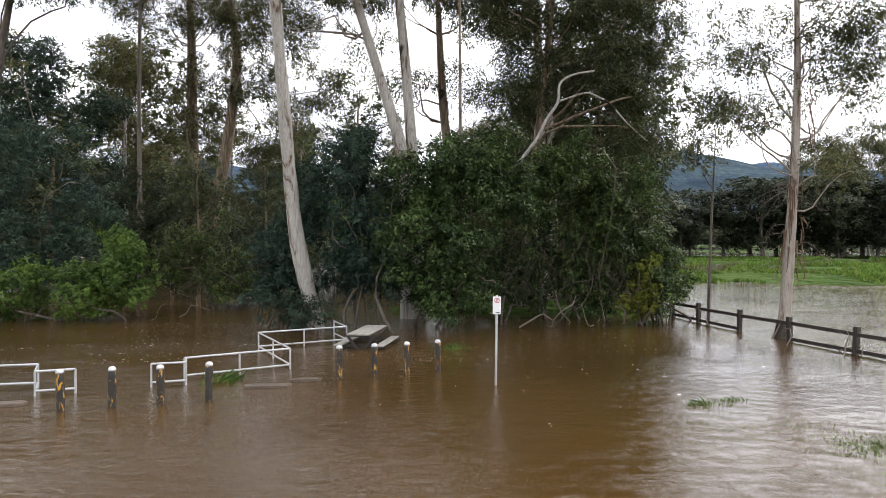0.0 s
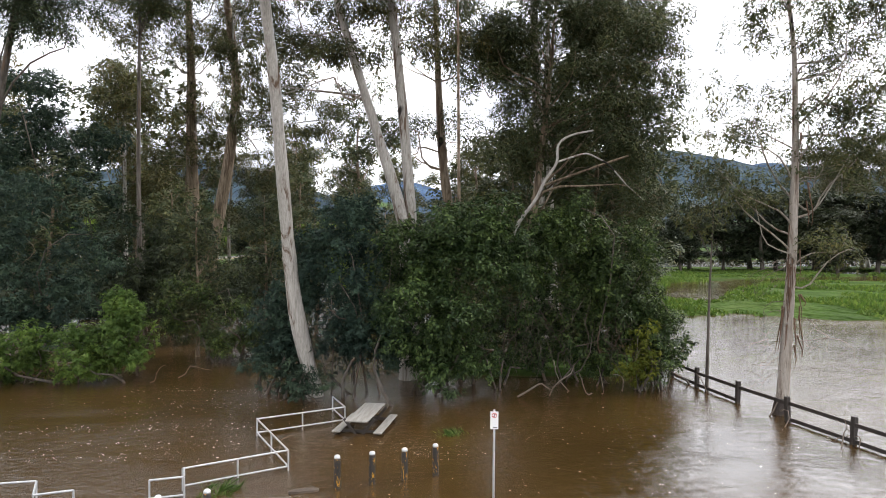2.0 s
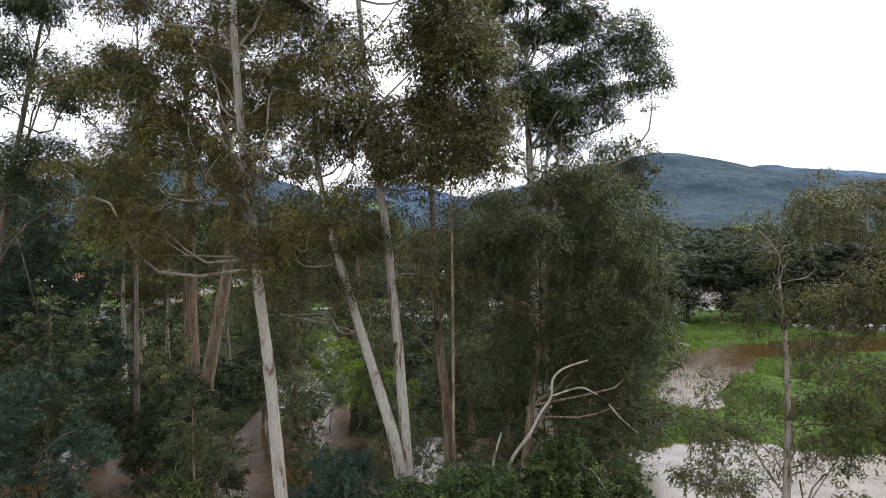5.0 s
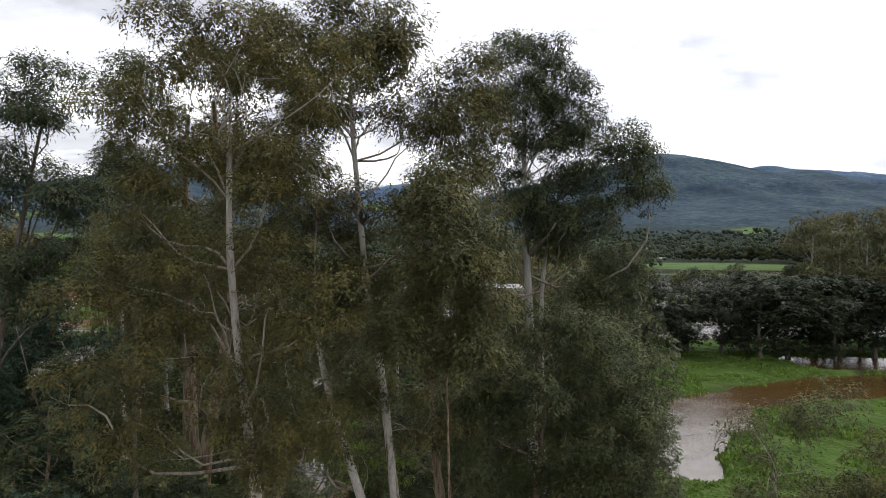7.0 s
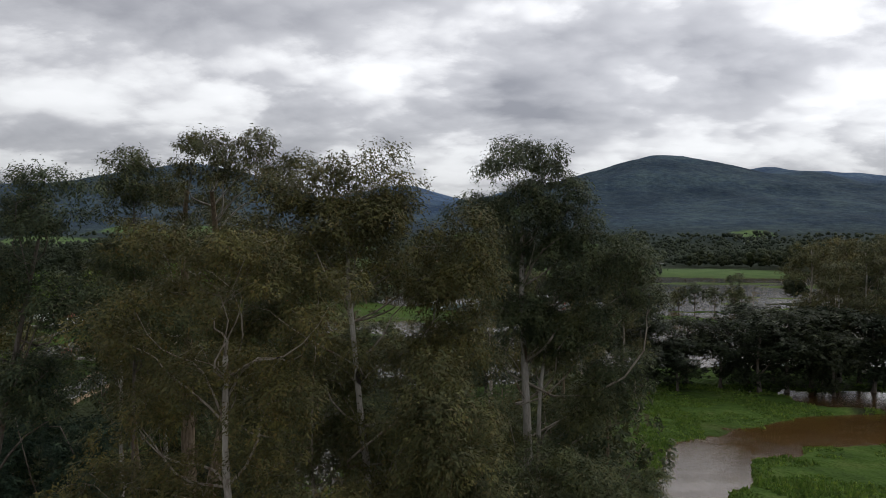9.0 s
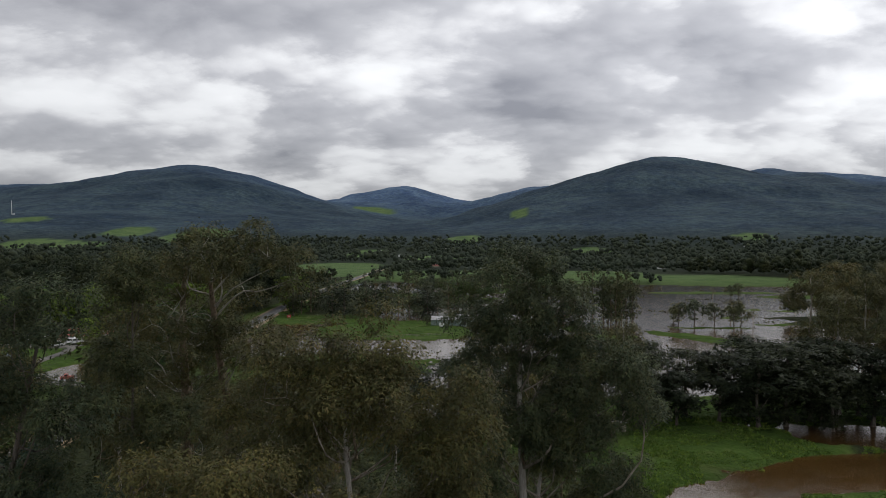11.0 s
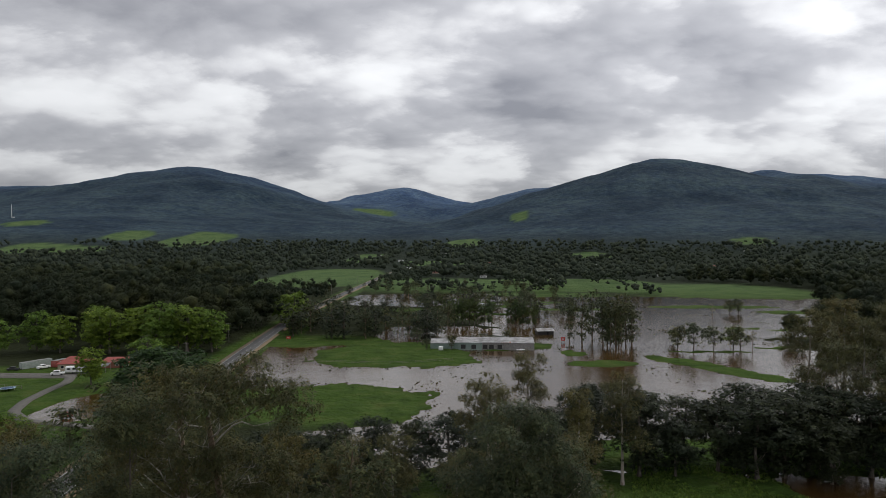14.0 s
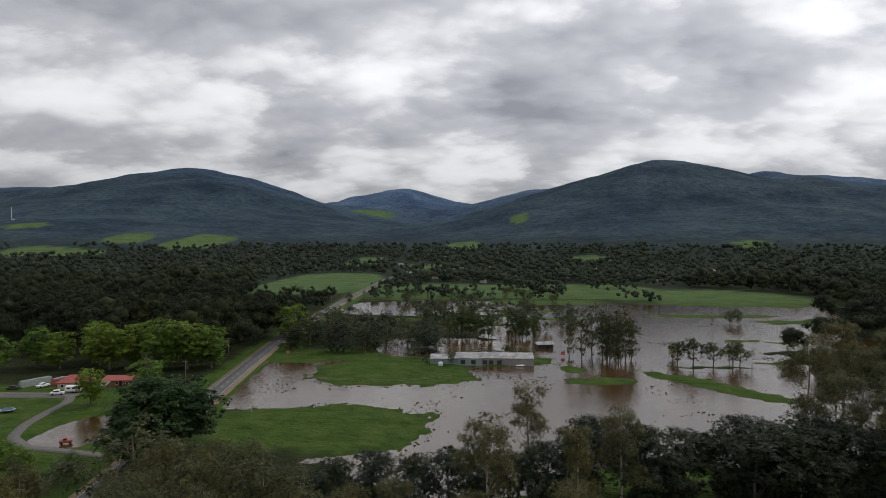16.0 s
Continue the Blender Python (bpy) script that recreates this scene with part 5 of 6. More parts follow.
def woodland(name, n_, ymin, ymax, span, bits, bit, seed, label, keep, hmin, hmax, leaf=None, open_land=False, lobes=4, level=2, broad=1.0, core=1.0):
    """Crowns of several uneven cushions each, rough with small leaf sprays."""
    r = np.random.default_rng(seed)
    y = np.sqrt(r.uniform(ymin ** 2, ymax ** 2, n_))
    x = y * r.uniform(-span, span, n_)
    z, wet, grass = lay(x, y)
    ok = (wet < 0.3) & (z < 48) & ((grass < 0.35) | open_land) & (np.abs(x + 93) > 10) & keep(x, y, r)
    x, y, z = x[ok], y[ok], z[ok]
    n2 = len(x)
    h = (hmin + (hmax - hmin) * r.uniform(0, 1, n2) ** 1.6 * 1.25) * (1 + 0.35 * fbm(x, y, 60.0, 2, 4))
    rad_ = broad * h * r.uniform(0.22, 0.42, n2)
    off = r.normal(size=(n2, lobes, 3)) * np.array([0.52, 0.52, 0.30]) * np.stack([rad_, rad_, h * 0.5], 1)[:, None, :]
    lc = np.stack([x, y, z + h * 0.64], 1)[:, None, :] + off
    lr = rad_[:, None] * r.uniform(0.34, 0.70, (n2, lobes))
    sv, sf = ico(level)
    lump = r.uniform(0.66, 1.12, (n2, lobes, len(sv), 1))
    tall = np.array([1, 1, 0.95])
    V1 = (lc[:, :, None, :] + sv * lump * core * lr[:, :, None, None] * tall).reshape(-1, 3)
    F1 = (np.arange(n2 * lobes)[:, None, None] * len(sv) + sf).reshape(-1, 3)
    pick = r.integers(0, lobes, (n2, bits))
    rows_ = np.arange(n2)[:, None]
    d = r.normal(size=(n2, bits, 3))
    d[:, :, 2] = np.where(r.uniform(size=(n2, bits)) < 0.8, np.abs(d[:, :, 2]), d[:, :, 2])
    d /= np.linalg.norm(d, axis=2, keepdims=True)
    c = lc[rows_, pick] + d * (lr[rows_, pick] * r.uniform(0.8, 1.3, (n2, bits)))[:, :, None] * tall
    nn = d + np.array([0, 0, 0.35]) + 0.5 * r.normal(size=d.shape)
    t = np.cross(nn, r.normal(size=d.shape))
    t /= np.linalg.norm(t, axis=2, keepdims=True)
    s = np.cross(nn, t)
    s /= np.linalg.norm(s, axis=2, keepdims=True)
    w = bit * r.uniform(0.6, 1.3, (n2, bits, 1))
    V2 = np.stack([c - t * w, c + t * w * 0.5 + s * w * 0.8, c + t * w * 0.5 - s * w * 0.8], 2).reshape(-1, 3)
    F2 = np.arange(len(V2), dtype=np.int32).reshape(-1, 3) + len(V1)
    me = mesh_from(name, np.concatenate([V1, V2]), np.concatenate([F1, F2]), leaf or FOREST_LEAF, smooth=True)
    return tagged(new(name, me), label, "forest", kind="stuff")


woodland("near_woods", 1500, 330, 560, 0.85, 520, 0.62, 61, "dense dark gum forest round the flooded paddocks",
         lambda x, y, r: ((x < -102) | (x > 0.36 * y)) & ~((x > -205) & (x < -90) & (y < 330)) & ~((x > -0.3 * y) & (x < 0) & (y > 450)), 12, 23, lobes=6, level=1, core=0.72)
woodland("roadside_woods", 700, 430, 660, 0.34, 300, 0.5, 70, "low dark trees beside the road",
         lambda x, y, r: (x < -106) & (x > -0.32 * y), 8, 15, lobes=5, level=1, core=0.72)
woodland("middle_woods", 2600, 550, 900, 0.85, 150, 0.85, 68, "dark gum forest beyond the road",
         lambda x, y, r: ((x < -104) | (x > 0.38 * y)) & ~((x > -0.3 * y) & (x < 0)), 12, 23, lobes=6, level=1, broad=1.2, core=0.85)
woodland("valley_woods", 14000, 860, 2300, 0.85, 16, 1.1, 62, "wooded valley floor with scattered clearings",
         lambda x, y, r: r.uniform(size=len(x)) < 0.95, 7, 16, VALLEY_HAZE_LEAF, lobes=2, level=1, broad=1.5)
woodland("river_woods", 420, 90, 330, 0.95, 260, 0.5, 64, "dense trees along the river",
         lambda x, y, r: ((x < -125) & (y < 150)) | (x > 0.74 * y), 14, 28)
woodland("farm_trees", 1700, 560, 1080, 0.34, 24, 0.9, 69, "scattered trees round the valley farms",
         lambda x, y, r: (x > -80) & (fbm(x, y, 55.0, 2, 14) > np.where(x < 70, 0.16, -0.05)), 7, 14, VALLEY_HAZE_LEAF, True, 4, 1)

# drowned rushes and drifting litter that show above the flooded paddocks
r = np.random.default_rng(77)
n_ = 16000
x = np.concatenate([r.uniform(-80, 175, n_), r.uniform(60, 260, n_ // 2)])
y = np.concatenate([r.uniform(170, 420, n_), r.uniform(380, 620, n_ // 2)])
z, wet, grass = lay(x, y)
clump_ = fbm(x, y, 22.0, 4, 31, 0.6)
ok = (z < 0.0) & ((clump_ > 0.30) | ((z > -0.35) & (r.uniform(size=len(x)) < 0.8)) | (r.uniform(size=len(x)) < 0.012))
x, y = x[ok], y[ok]
n_ = len(x)
w = r.uniform(0.15, 0.75, n_)
h = r.uniform(0.08, 0.4, n_)
a = r.uniform(0, math.pi, n_)
V = np.stack([np.stack([x - w * np.cos(a), y - w * np.sin(a), np.zeros(n_)], 1), np.stack([x + w * np.cos(a), y + w * np.sin(a), np.zeros(n_)], 1),
              np.stack([x + r.normal(size=n_) * 0.2, y + r.normal(size=n_) * 0.5, h], 1)], 1).reshape(-1, 3)
RUSH = leaf_material("drowned rushes", [(0.030, 0.034, 0.014), (0.055, 0.062, 0.022), (0.085, 0.10, 0.035)], 0.1, 0.8)
tagged(new("drowned_rushes", mesh_from("drowned_rushes", V, np.arange(3 * n_, dtype=np.int32).reshape(-1, 3), RUSH)), "rushes and litter breaking the flood surface", "rushes", kind="stuff")

# rough grass on the bank beyond the flooded park
r = np.random.default_rng(78)
n_ = 60000
y = np.sqrt(r.uniform(50 ** 2, 148 ** 2, n_))
x = y * r.uniform(0.3, 0.76, n_)
z, wet, grass = lay(x, y)
ok = (z > -0.02) & (fbm(x, y, 7.0, 3, 33) > -0.12)
x, y, z = x[ok][:22000], y[ok][:22000], z[ok][:22000]
n_ = len(x)
a, w, h = r.uniform(0, math.pi, n_), r.uniform(0.1, 0.3, n_), r.uniform(0.12, 0.5, n_) * (1 + 0.8 * fbm(x, y, 5.0, 2, 34))
V = np.stack([np.stack([x - w * np.cos(a), y - w * np.sin(a), z - 0.03], 1), np.stack([x + w * np.cos(a), y + w * np.sin(a), z - 0.03], 1),
              np.stack([x + r.normal(size=n_) * 0.15, y + r.normal(size=n_) * 0.15, z + h], 1)], 1).reshape(-1, 3)
tagged(new("bank_grass", mesh_from("bank_grass", V, np.arange(3 * n_, dtype=np.int32).reshape(-1, 3), GRASS_BLADE)), "rough green grass on the bank beyond the flood", "grass", kind="stuff")

# ---------- the flooded picnic place ----------
STEEL = plain("galvanised steel", (0.42, 0.43, 0.44), (0.58, 0.59, 0.60), 5.0, 0.45, 0.6, 0.1)
CAP_WHITE = plain("pale grey metal cap", (0.46, 0.47, 0.48), (0.62, 0.62, 0.63), 9.0, 0.4, 0.3)
GREY_WOOD = plain("weathered grey timber", (0.17, 0.155, 0.135), (0.34, 0.32, 0.29), 3.0, 0.85, 0.0, 0.5, 6.0, (8.0, 0.6, 4.0))
WET_WOOD = plain("dark wet timber", (0.016, 0.013, 0.011), (0.048, 0.038, 0.031), 3.0, 0.6, 0.0, 0.5, 6.0, (6.0, 6.0, 0.8))
SIGN_WHITE = plain("white sign plate", (0.74, 0.75, 0.76), (0.82, 0.82, 0.82), 3.0, 0.35)
SIGN_RED = plain("red sign ring", (0.45, 0.03, 0.03), (0.55, 0.05, 0.04), 5.0, 0.4)
FLAT_BLACK = plain("flat black", (0.015, 0.015, 0.015), (0.03, 0.03, 0.03), 5.0, 0.5)

# bollard posts: dark, with flaking yellow paint
m, n, l, b = material("dark post with flaking yellow paint")
POST = m
t = noise_node(n, l, 9.0, 6, 0.72, (1.5, 1.5, 0.42), 0.9)
mp = t.inputs["Vector"].links[0].from_node
who = n.new("ShaderNodeObjectInfo")
sh_ = n.new("ShaderNodeVectorMath")
sh_.operation = "SCALE"
sh_.inputs[0].default_value = (3.0, 5.0, 7.0)
l.new(who.outputs["Random"], sh_.inputs["Scale"])
l.new(sh_.outputs[0], mp.inputs["Location"])
base = noise_node(n, l, 18.0, 4, 0.6, (1, 1, 0.3))
dark = ramp_node(n, l, base.outputs["Fac"], [(0.3, (0.010, 0.009, 0.008)), (0.7, (0.034, 0.028, 0.022))])
flake = ramp_node(n, l, t.outputs["Fac"], [(0.575, (0, 0, 0)), (0.60, (1, 1, 1))])
l.new(mix_node(n, l, dark.outputs[0], (0.55, 0.27, 0.025), flake.outputs[0]), b.inputs["Base Color"])
b.inputs["Roughness"].default_value = 0.55
bump_node(n, l, t.outputs["Fac"], 0.3, 0.01, b)


def lathe(profile, sides=16):
    """A bmesh turned from (radius, height) pairs."""
    bm = bmesh.new()
    rings = []
    for r, z in profile:
        rings.append([bm.verts.new((r * math.cos(2 * math.pi * k / sides), r * math.sin(2 * math.pi * k / sides), z)) for k in range(sides)])
    for a, c in zip(rings, rings[1:]):
        for k in range(sides):
            bm.faces.new((a[k], a[(k + 1) % sides], c[(k + 1) % sides], c[k]))
    bm.faces.new(rings[0][::-1])
    bm.faces.new(rings[-1])
    for f in bm.faces:
        f.smooth = True
    return bm


def bollard(x, y, lean, seed):
    r = np.random.default_rng(seed)
    ob = thing("bollard", pose(x, y, -0.87, lean[0], lean[1], float(r.uniform(0, 360))), "dark round bollard with flaking yellow paint and white cap", "bollard", "bollards along the car park")
    part("post", lathe([(0.088, 0.0), (0.09, 0.4), (0.088, 1.0), (0.09, 1.5), (0.088, 1.66), (0.08, 1.68)]), ob, mat=POST)
    part("cap", lathe([(0.082, 1.675), (0.084, 1.70), (0.076, 1.73), (0.052, 1.756), (0.016, 1.768)]), ob, "white domed cap", mat=CAP_WHITE)
    return ob


for k, (x, y) in enumerate([(-8.19, 13.9), (-7.26, 14.18), (-6.27, 14.43), (-5.34, 14.73), (-2.75, 17.18), (-1.87, 17.47), (-1.0, 17.77), (-0.14, 18.16)]):
    bollard(x, y, ((0.8, -0.5), (-0.4, 0.6), (0.2, -1.1), (1.0, 0.8), (0.3, 1.0), (-0.9, -0.2), (0.5, 0.4), (-0.3, 0.9))[k], 100 + k)


def rod(a, b_, r, sides=8):
    v, f = tube(np.array([a, (np.array(a) + np.array(b_)) / 2, b_]), [r, r, r], sides)
    return v, f


def rail_panel(path, posts, label, top=0.58, low=0.12):
    """A pedestrian barrier of tube: a top rail, a low rail and posts."""
    ob = thing("pipe_barrier", pose(path[0][0], path[0][1], 0), label, "barrier", "pipe barriers")
    o = np.array([path[0][0], path[0][1], 0.0])
    for z, nm in ((top, "top_rail"), (low, "low_rail")):
        for a, c in zip(path, path[1:]):
            v, f = rod(np.array([*a, z]) - o, np.array([*c, z]) - o, 0.028)
            part(nm, mesh_from(nm, v, f, STEEL, smooth=True), ob)
    for p in posts:
        v, f = rod(np.array([*p, -0.85]) - o, np.array([*p, top]) - o, 0.027)
        part("post", mesh_from("post", v, f, STEEL, smooth=True), ob)
    return ob


A_, B_, C_, D_, E_ = (-6.20, 21.8), (-4.36, 18.5), (-6.78, 17.0), (-3.48, 23.4), (-4.2, 25.0)
BL = "galvanised pipe barrier half under the flood"
rail_panel([E_, D_], [E_, D_], BL)
rail_panel([D_, A_], [((D_[0] + A_[0]) / 2, (D_[1] + A_[1]) / 2)], BL)
rail_panel([A_, B_], [A_, ((A_[0] + B_[0]) / 2, (A_[1] + B_[1]) / 2), B_], BL)
rail_panel([(B_[0] - 0.03, B_[1]), C_], [((B_[0] + C_[0]) / 2, (B_[1] + C_[1]) / 2), C_], BL)
rail_panel([(-6.74, 17.0), (-6.5, 16.4), (-7.27, 16.15)], [(-6.5, 16.4), (-7.27, 16.15)], BL)
rail_panel([(-14.5, 15.2), (-10.06, 16.1)], [(-14.5, 15.2), (-12.3, 15.65), (-10.06, 16.1)], BL)
rail_panel([(-10.03, 16.06), (-9.57, 15.2), (-8.79, 15.5)], [(-9.57, 15.2), (-8.79, 15.5)], BL)

# picnic table
pt = thing("picnic_table", pose(-2.66, 22.9, 0.0, 0, 0, -9), "weathered grey timber picnic table half under the flood", "table")
for k in range(5):
    part("tabletop_board", boxes(((0.150, 2.5, 0.045), (-0.312 + 0.156 * k, 0.01 * (k % 2), 0.52)), bevel=0.006), pt, mat=GREY_WOOD)
for sx in (-1, 1):
    for j in range(2):
        part("bench_board", boxes(((0.14, 2.4, 0.045), (sx * 0.72 + (j - 0.5) * 0.15, 0, 0.14)), bevel=0.006), pt, "wet bench board", mat=GREY_WOOD)
for sy in (-0.85, 0.85):
    for sx in (-1, 1):
        part("leg", boxes(((0.09, 0.05, 1.55), (sx * 0.05, sy + 0.03 * sx, -0.1), (0, sx * 38, 0)), bevel=0.005), pt, mat=WET_WOOD)
    part("crossbeam", boxes(((1.7, 0.05, 0.1), (0, sy + 0.09, 0.07)), bevel=0.005), pt, mat=WET_WOOD)
    part("top_batten", boxes(((0.72, 0.05, 0.08), (0, sy - 0.09, 0.455)), bevel=0.005), pt, mat=WET_WOOD)

# parking sign
sg = thing("road_sign", pose(1.33, 16.43, -0.8, 0.3, 0.6, 0), "small white parking sign on a grey steel pole in the flood", "sign")
part("pole", lathe([(0.030, 0.0), (0.030, 1.5), (0.030, 3.05), (0.026, 3.08), (0.01, 3.085)], 12), sg, mat=STEEL)
plate = part("plate", boxes(((0.205, 0.006, 0.45), (0.0, -0.036, 2.82)), bevel=0.002), sg, "white rectangular plate", mat=SIGN_WHITE)
bm = bmesh.new()
ring = [(0.066 * math.cos(a), 0.066 * math.sin(a)) for a in np.linspace(0, 2 * math.pi, 25)[:-1]]
inner = [(0.050 * math.cos(a), 0.050 * math.sin(a)) for a in np.linspace(0, 2 * math.pi, 25)[:-1]]
vo = [bm.verts.new((0.0 + u, -0.0425, 2.945 + v)) for u, v in ring]
vi = [bm.verts.new((0.0 + u, -0.0425, 2.945 + v)) for u, v in inner]
for k in range(24):
    bm.faces.new((vo[k], vo[(k + 1) % 24], vi[(k + 1) % 24], vi[k]))
part("ring", bm, plate, "red ring", mat=SIGN_RED)
part("slash", boxes(((0.012, 0.003, 0.105), (0, -0.043, 2.945), (0, 45, 0))), plate, "red slash", mat=SIGN_RED)
part("symbol", boxes(((0.02, 0.002, 0.062), (0.0, -0.0405, 2.945)), ((0.04, 0.002, 0.016), (0.006, -0.0405, 2.962))), plate, "black symbol", mat=FLAT_BLACK)
part("print", boxes(((0.10, 0.002, 0.022), (0.02, -0.0405, 2.635))), plate, "dark line of print", mat=FLAT_BLACK)
for z in (2.70, 2.93):
    part("clamp", boxes(((0.07, 0.07, 0.03), (0, 0.0, z)), bevel=0.004), sg, mat=STEEL)

# timber post-and-rail fence running into the flood
fl = [(11.25, 31.7), (11.5, 29.2), (12.02, 26.3), (12.62, 23.6), (13.3, 20.9), (13.95, 18.2), (14.6, 15.6)]
fe = thing("timber_fence", pose(fl[0][0], fl[0][1], 0), "dark wet timber post-and-rail fence partly under the flood", "fence")
fo = np.array([*fl[0], 0.0])
rf = np.random.default_rng(5)
for k, p in enumerate(fl):
    part("post", boxes(((0.16, 0.16, 1.75), (p[0] - fo[0], p[1] - fo[1], 0.03), (rf.normal() * 1.5, rf.normal() * 1.5, 12)), bevel=0.012), fe, mat=WET_WOOD)
for k, (a, c) in enumerate(zip(fl, fl[1:])):
    mid, d = ((a[0] + c[0]) / 2, (a[1] + c[1]) / 2), (c[0] - a[0], c[1] - a[1])
    ln, turn = math.hypot(*d), math.degrees(math.atan2(d[1], d[0]))
    for z in (0.66, 0.13) if k != 2 else (0.66,):
        part("rail", boxes(((ln + 0.05, 0.06, 0.13), (mid[0] - fo[0], mid[1] - fo[1], z + rf.normal() * 0.015), (0, rf.normal() * 0.5, turn)), bevel=0.01), fe, mat=WET_WOOD)


def stick(name, a, b_, r, label, mat=TWIG, bend=0.1, seed=0):
    rr = np.random.default_rng(seed)
    path = limb((0, 0, 0), np.array(b_) - np.array(a), bend, rr, 7)
    v, f = tube(path, np.linspace(r, r * 0.45, 7), 6)
    return tagged(new_at(name, mesh_from(name, v, f, mat, smooth=True), a), label, "branch")


def new_at(name, me, at):
    ob = new(name, me)
    ob.matrix_basis = pose(*at)
    return ob


# driftwood caught on the fence, in the thicket and on the rail
for k, (a, c, r) in enumerate([((12.7, 20.6, -0.1), (13.2, 21.2, 0.75), 0.025), ((13.0, 21.4, -0.05), (13.25, 21.0, 0.8), 0.02), ((13.3, 20.6, 0.0), (12.95, 21.3, 0.72), 0.02),
                               ((12.1, 22.9, -0.1), (12.7, 23.8, 0.55), 0.022), ((12.3, 24.3, 0.0), (12.8, 24.4, 0.8), 0.03), ((11.55, 28.2, 0.0), (11.2, 28.7, 0.7), 0.02),
                               ((3.2, 27.2, 0.05), (4.6, 27.0, 0.35), 0.05), ((4.6, 27.6, 0.0), (5.6, 27.3, 1.4), 0.035), ((5.4, 27.8, 0.1), (4.7, 27.2, 1.6), 0.03),
                               ((6.4, 27.6, 0.1), (5.7, 27.3, 1.0), 0.03), ((-5.1, 20.0, -0.05), (-4.7, 20.4, 0.45), 0.02), ((-5.3, 20.3, 0.05), (-4.8, 19.9, 0.2), 0.018),
                               ((-12.6, 31.0, 0.05), (-11.2, 31.6, 0.3), 0.03), ((-13.6, 30.2, 0.0), (-13.0, 30.6, 0.7), 0.02), ((7.8, 28.0, 0.1), (7.3, 27.6, 0.9), 0.03), ((6.9, 27.9, 0.0), (6.6, 27.5, 1.3), 0.025)]):
    stick("driftwood", a, c, r, "bare driftwood branch caught by the flood", seed=200 + k)


def slab(x, y, sx, sy, turn, seed, label):
    """A flat worn slab that just breaks the surface."""
    r = np.random.default_rng(seed)
    bm = bmesh.new()
    k = 14
    lo, hi = [], []
    for q in range(k):
        a = 2 * math.pi * q / k
        c, s = math.cos(a), math.sin(a)
        w = 1 / (abs(c) ** 4 + abs(s) ** 4) ** 0.25 * r.uniform(0.88, 1.08)
        lo.append(bm.verts.new((sx * c * w, sy * s * w, -0.25)))
        hi.append(bm.verts.new((sx * c * w * 0.92, sy * s * w * 0.9, 0.05 + r.normal() * 0.012)))
    bm.faces.new(hi)
    for q in range(k):
        bm.faces.new((lo[q], lo[(q + 1) % k], hi[(q + 1) % k], hi[q]))
    me = bpy.data.meshes.new("concrete_slab")
    bm.to_mesh(me)
    bm.free()
    me.materials.append(SLAB)
    ob = new("concrete_slab", me)
    ob.matrix_basis = pose(x, y, 0, 0, 0, turn)
    return tagged(ob, label, "slab")


SLAB = plain("wet worn concrete", (0.05, 0.036, 0.026), (0.11, 0.082, 0.06), 4.0, 0.6, 0.0, 0.5)
slab(-4.35, 16.25, 0.62, 0.22, 12, 301, "worn concrete edge breaking the flood surface")
slab(-3.6, 16.9, 0.42, 0.12, 14, 302, "narrow concrete edge awash in the flood")
slab(-9.75, 14.35, 0.5, 0.2, 5, 303, "worn concrete edge breaking the flood surface")


def tuft(x, y, w, d, count, height, seed, label, lean=(0.2, 0.0)):
    """A tuft of long grass that bends with the current."""
    r = np.random.default_rng(seed)
    p = np.stack([r.normal(size=count) * w, r.normal(size=count) * d, np.full(count, -0.05)], 1)
    dirn = np.stack([r.normal(size=count) * 0.5 + lean[0], r.normal(size=count) * 0.5 + lean[1], r.uniform(0.3, 1.0, count)], 1)
    dirn /= np.linalg.norm(dirn, axis=1, keepdims=True)
    h = height * r.uniform(0.5, 1.2, count)[:, None]
    side = np.cross(dirn, np.array([0, 0, 1.0])) * 0.009
    mid, tip = p + dirn * h * 0.6, p + dirn * h + np.array([lean[0], lean[1], -0.3]) * h * 0.4
    V = np.stack([p - side, p + side, mid + side * 0.8, tip, mid - side * 0.8], 1).reshape(-1, 3)
    F = np.arange(5 * count, dtype=np.int32).reshape(-1, 5)
    ob = new_at("grass_tuft", mesh_from("grass_tuft", V, F, GRASS_BLADE), (x, y, 0))
    return tagged(ob, label, "grass", "drowned grass", kind="stuff")


for k, (x, y, w, d, c, h) in enumerate([(-5.75, 17.0, 0.22, 0.2, 220, 0.4), (-5.95, 16.6, 0.18, 0.1, 100, 0.25), (0.42, 22.0, 0.25, 0.2, 160, 0.35), (5.85, 14.4, 0.20, 0.10, 150, 0.26), (6.6, 14.8, 0.15, 0.05, 110, 0.18),
                                        (6.9, 12.7, 0.7, 0.26, 900, 0.09), (7.6, 13.1, 0.6, 0.2, 500, 0.09), (7.75, 11.3, 0.4, 0.35, 1200, 0.16), (5.6, 13.2, 0.5, 0.15, 180, 0.08), (7.3, 12.1, 0.5, 0.2, 220, 0.1)]):
    tuft(x, y, w, d, c, h, 320 + k, "long green grass blades poking out of the flood", (-0.3, 0.05) if x > 0 else (0.3, 0.0))

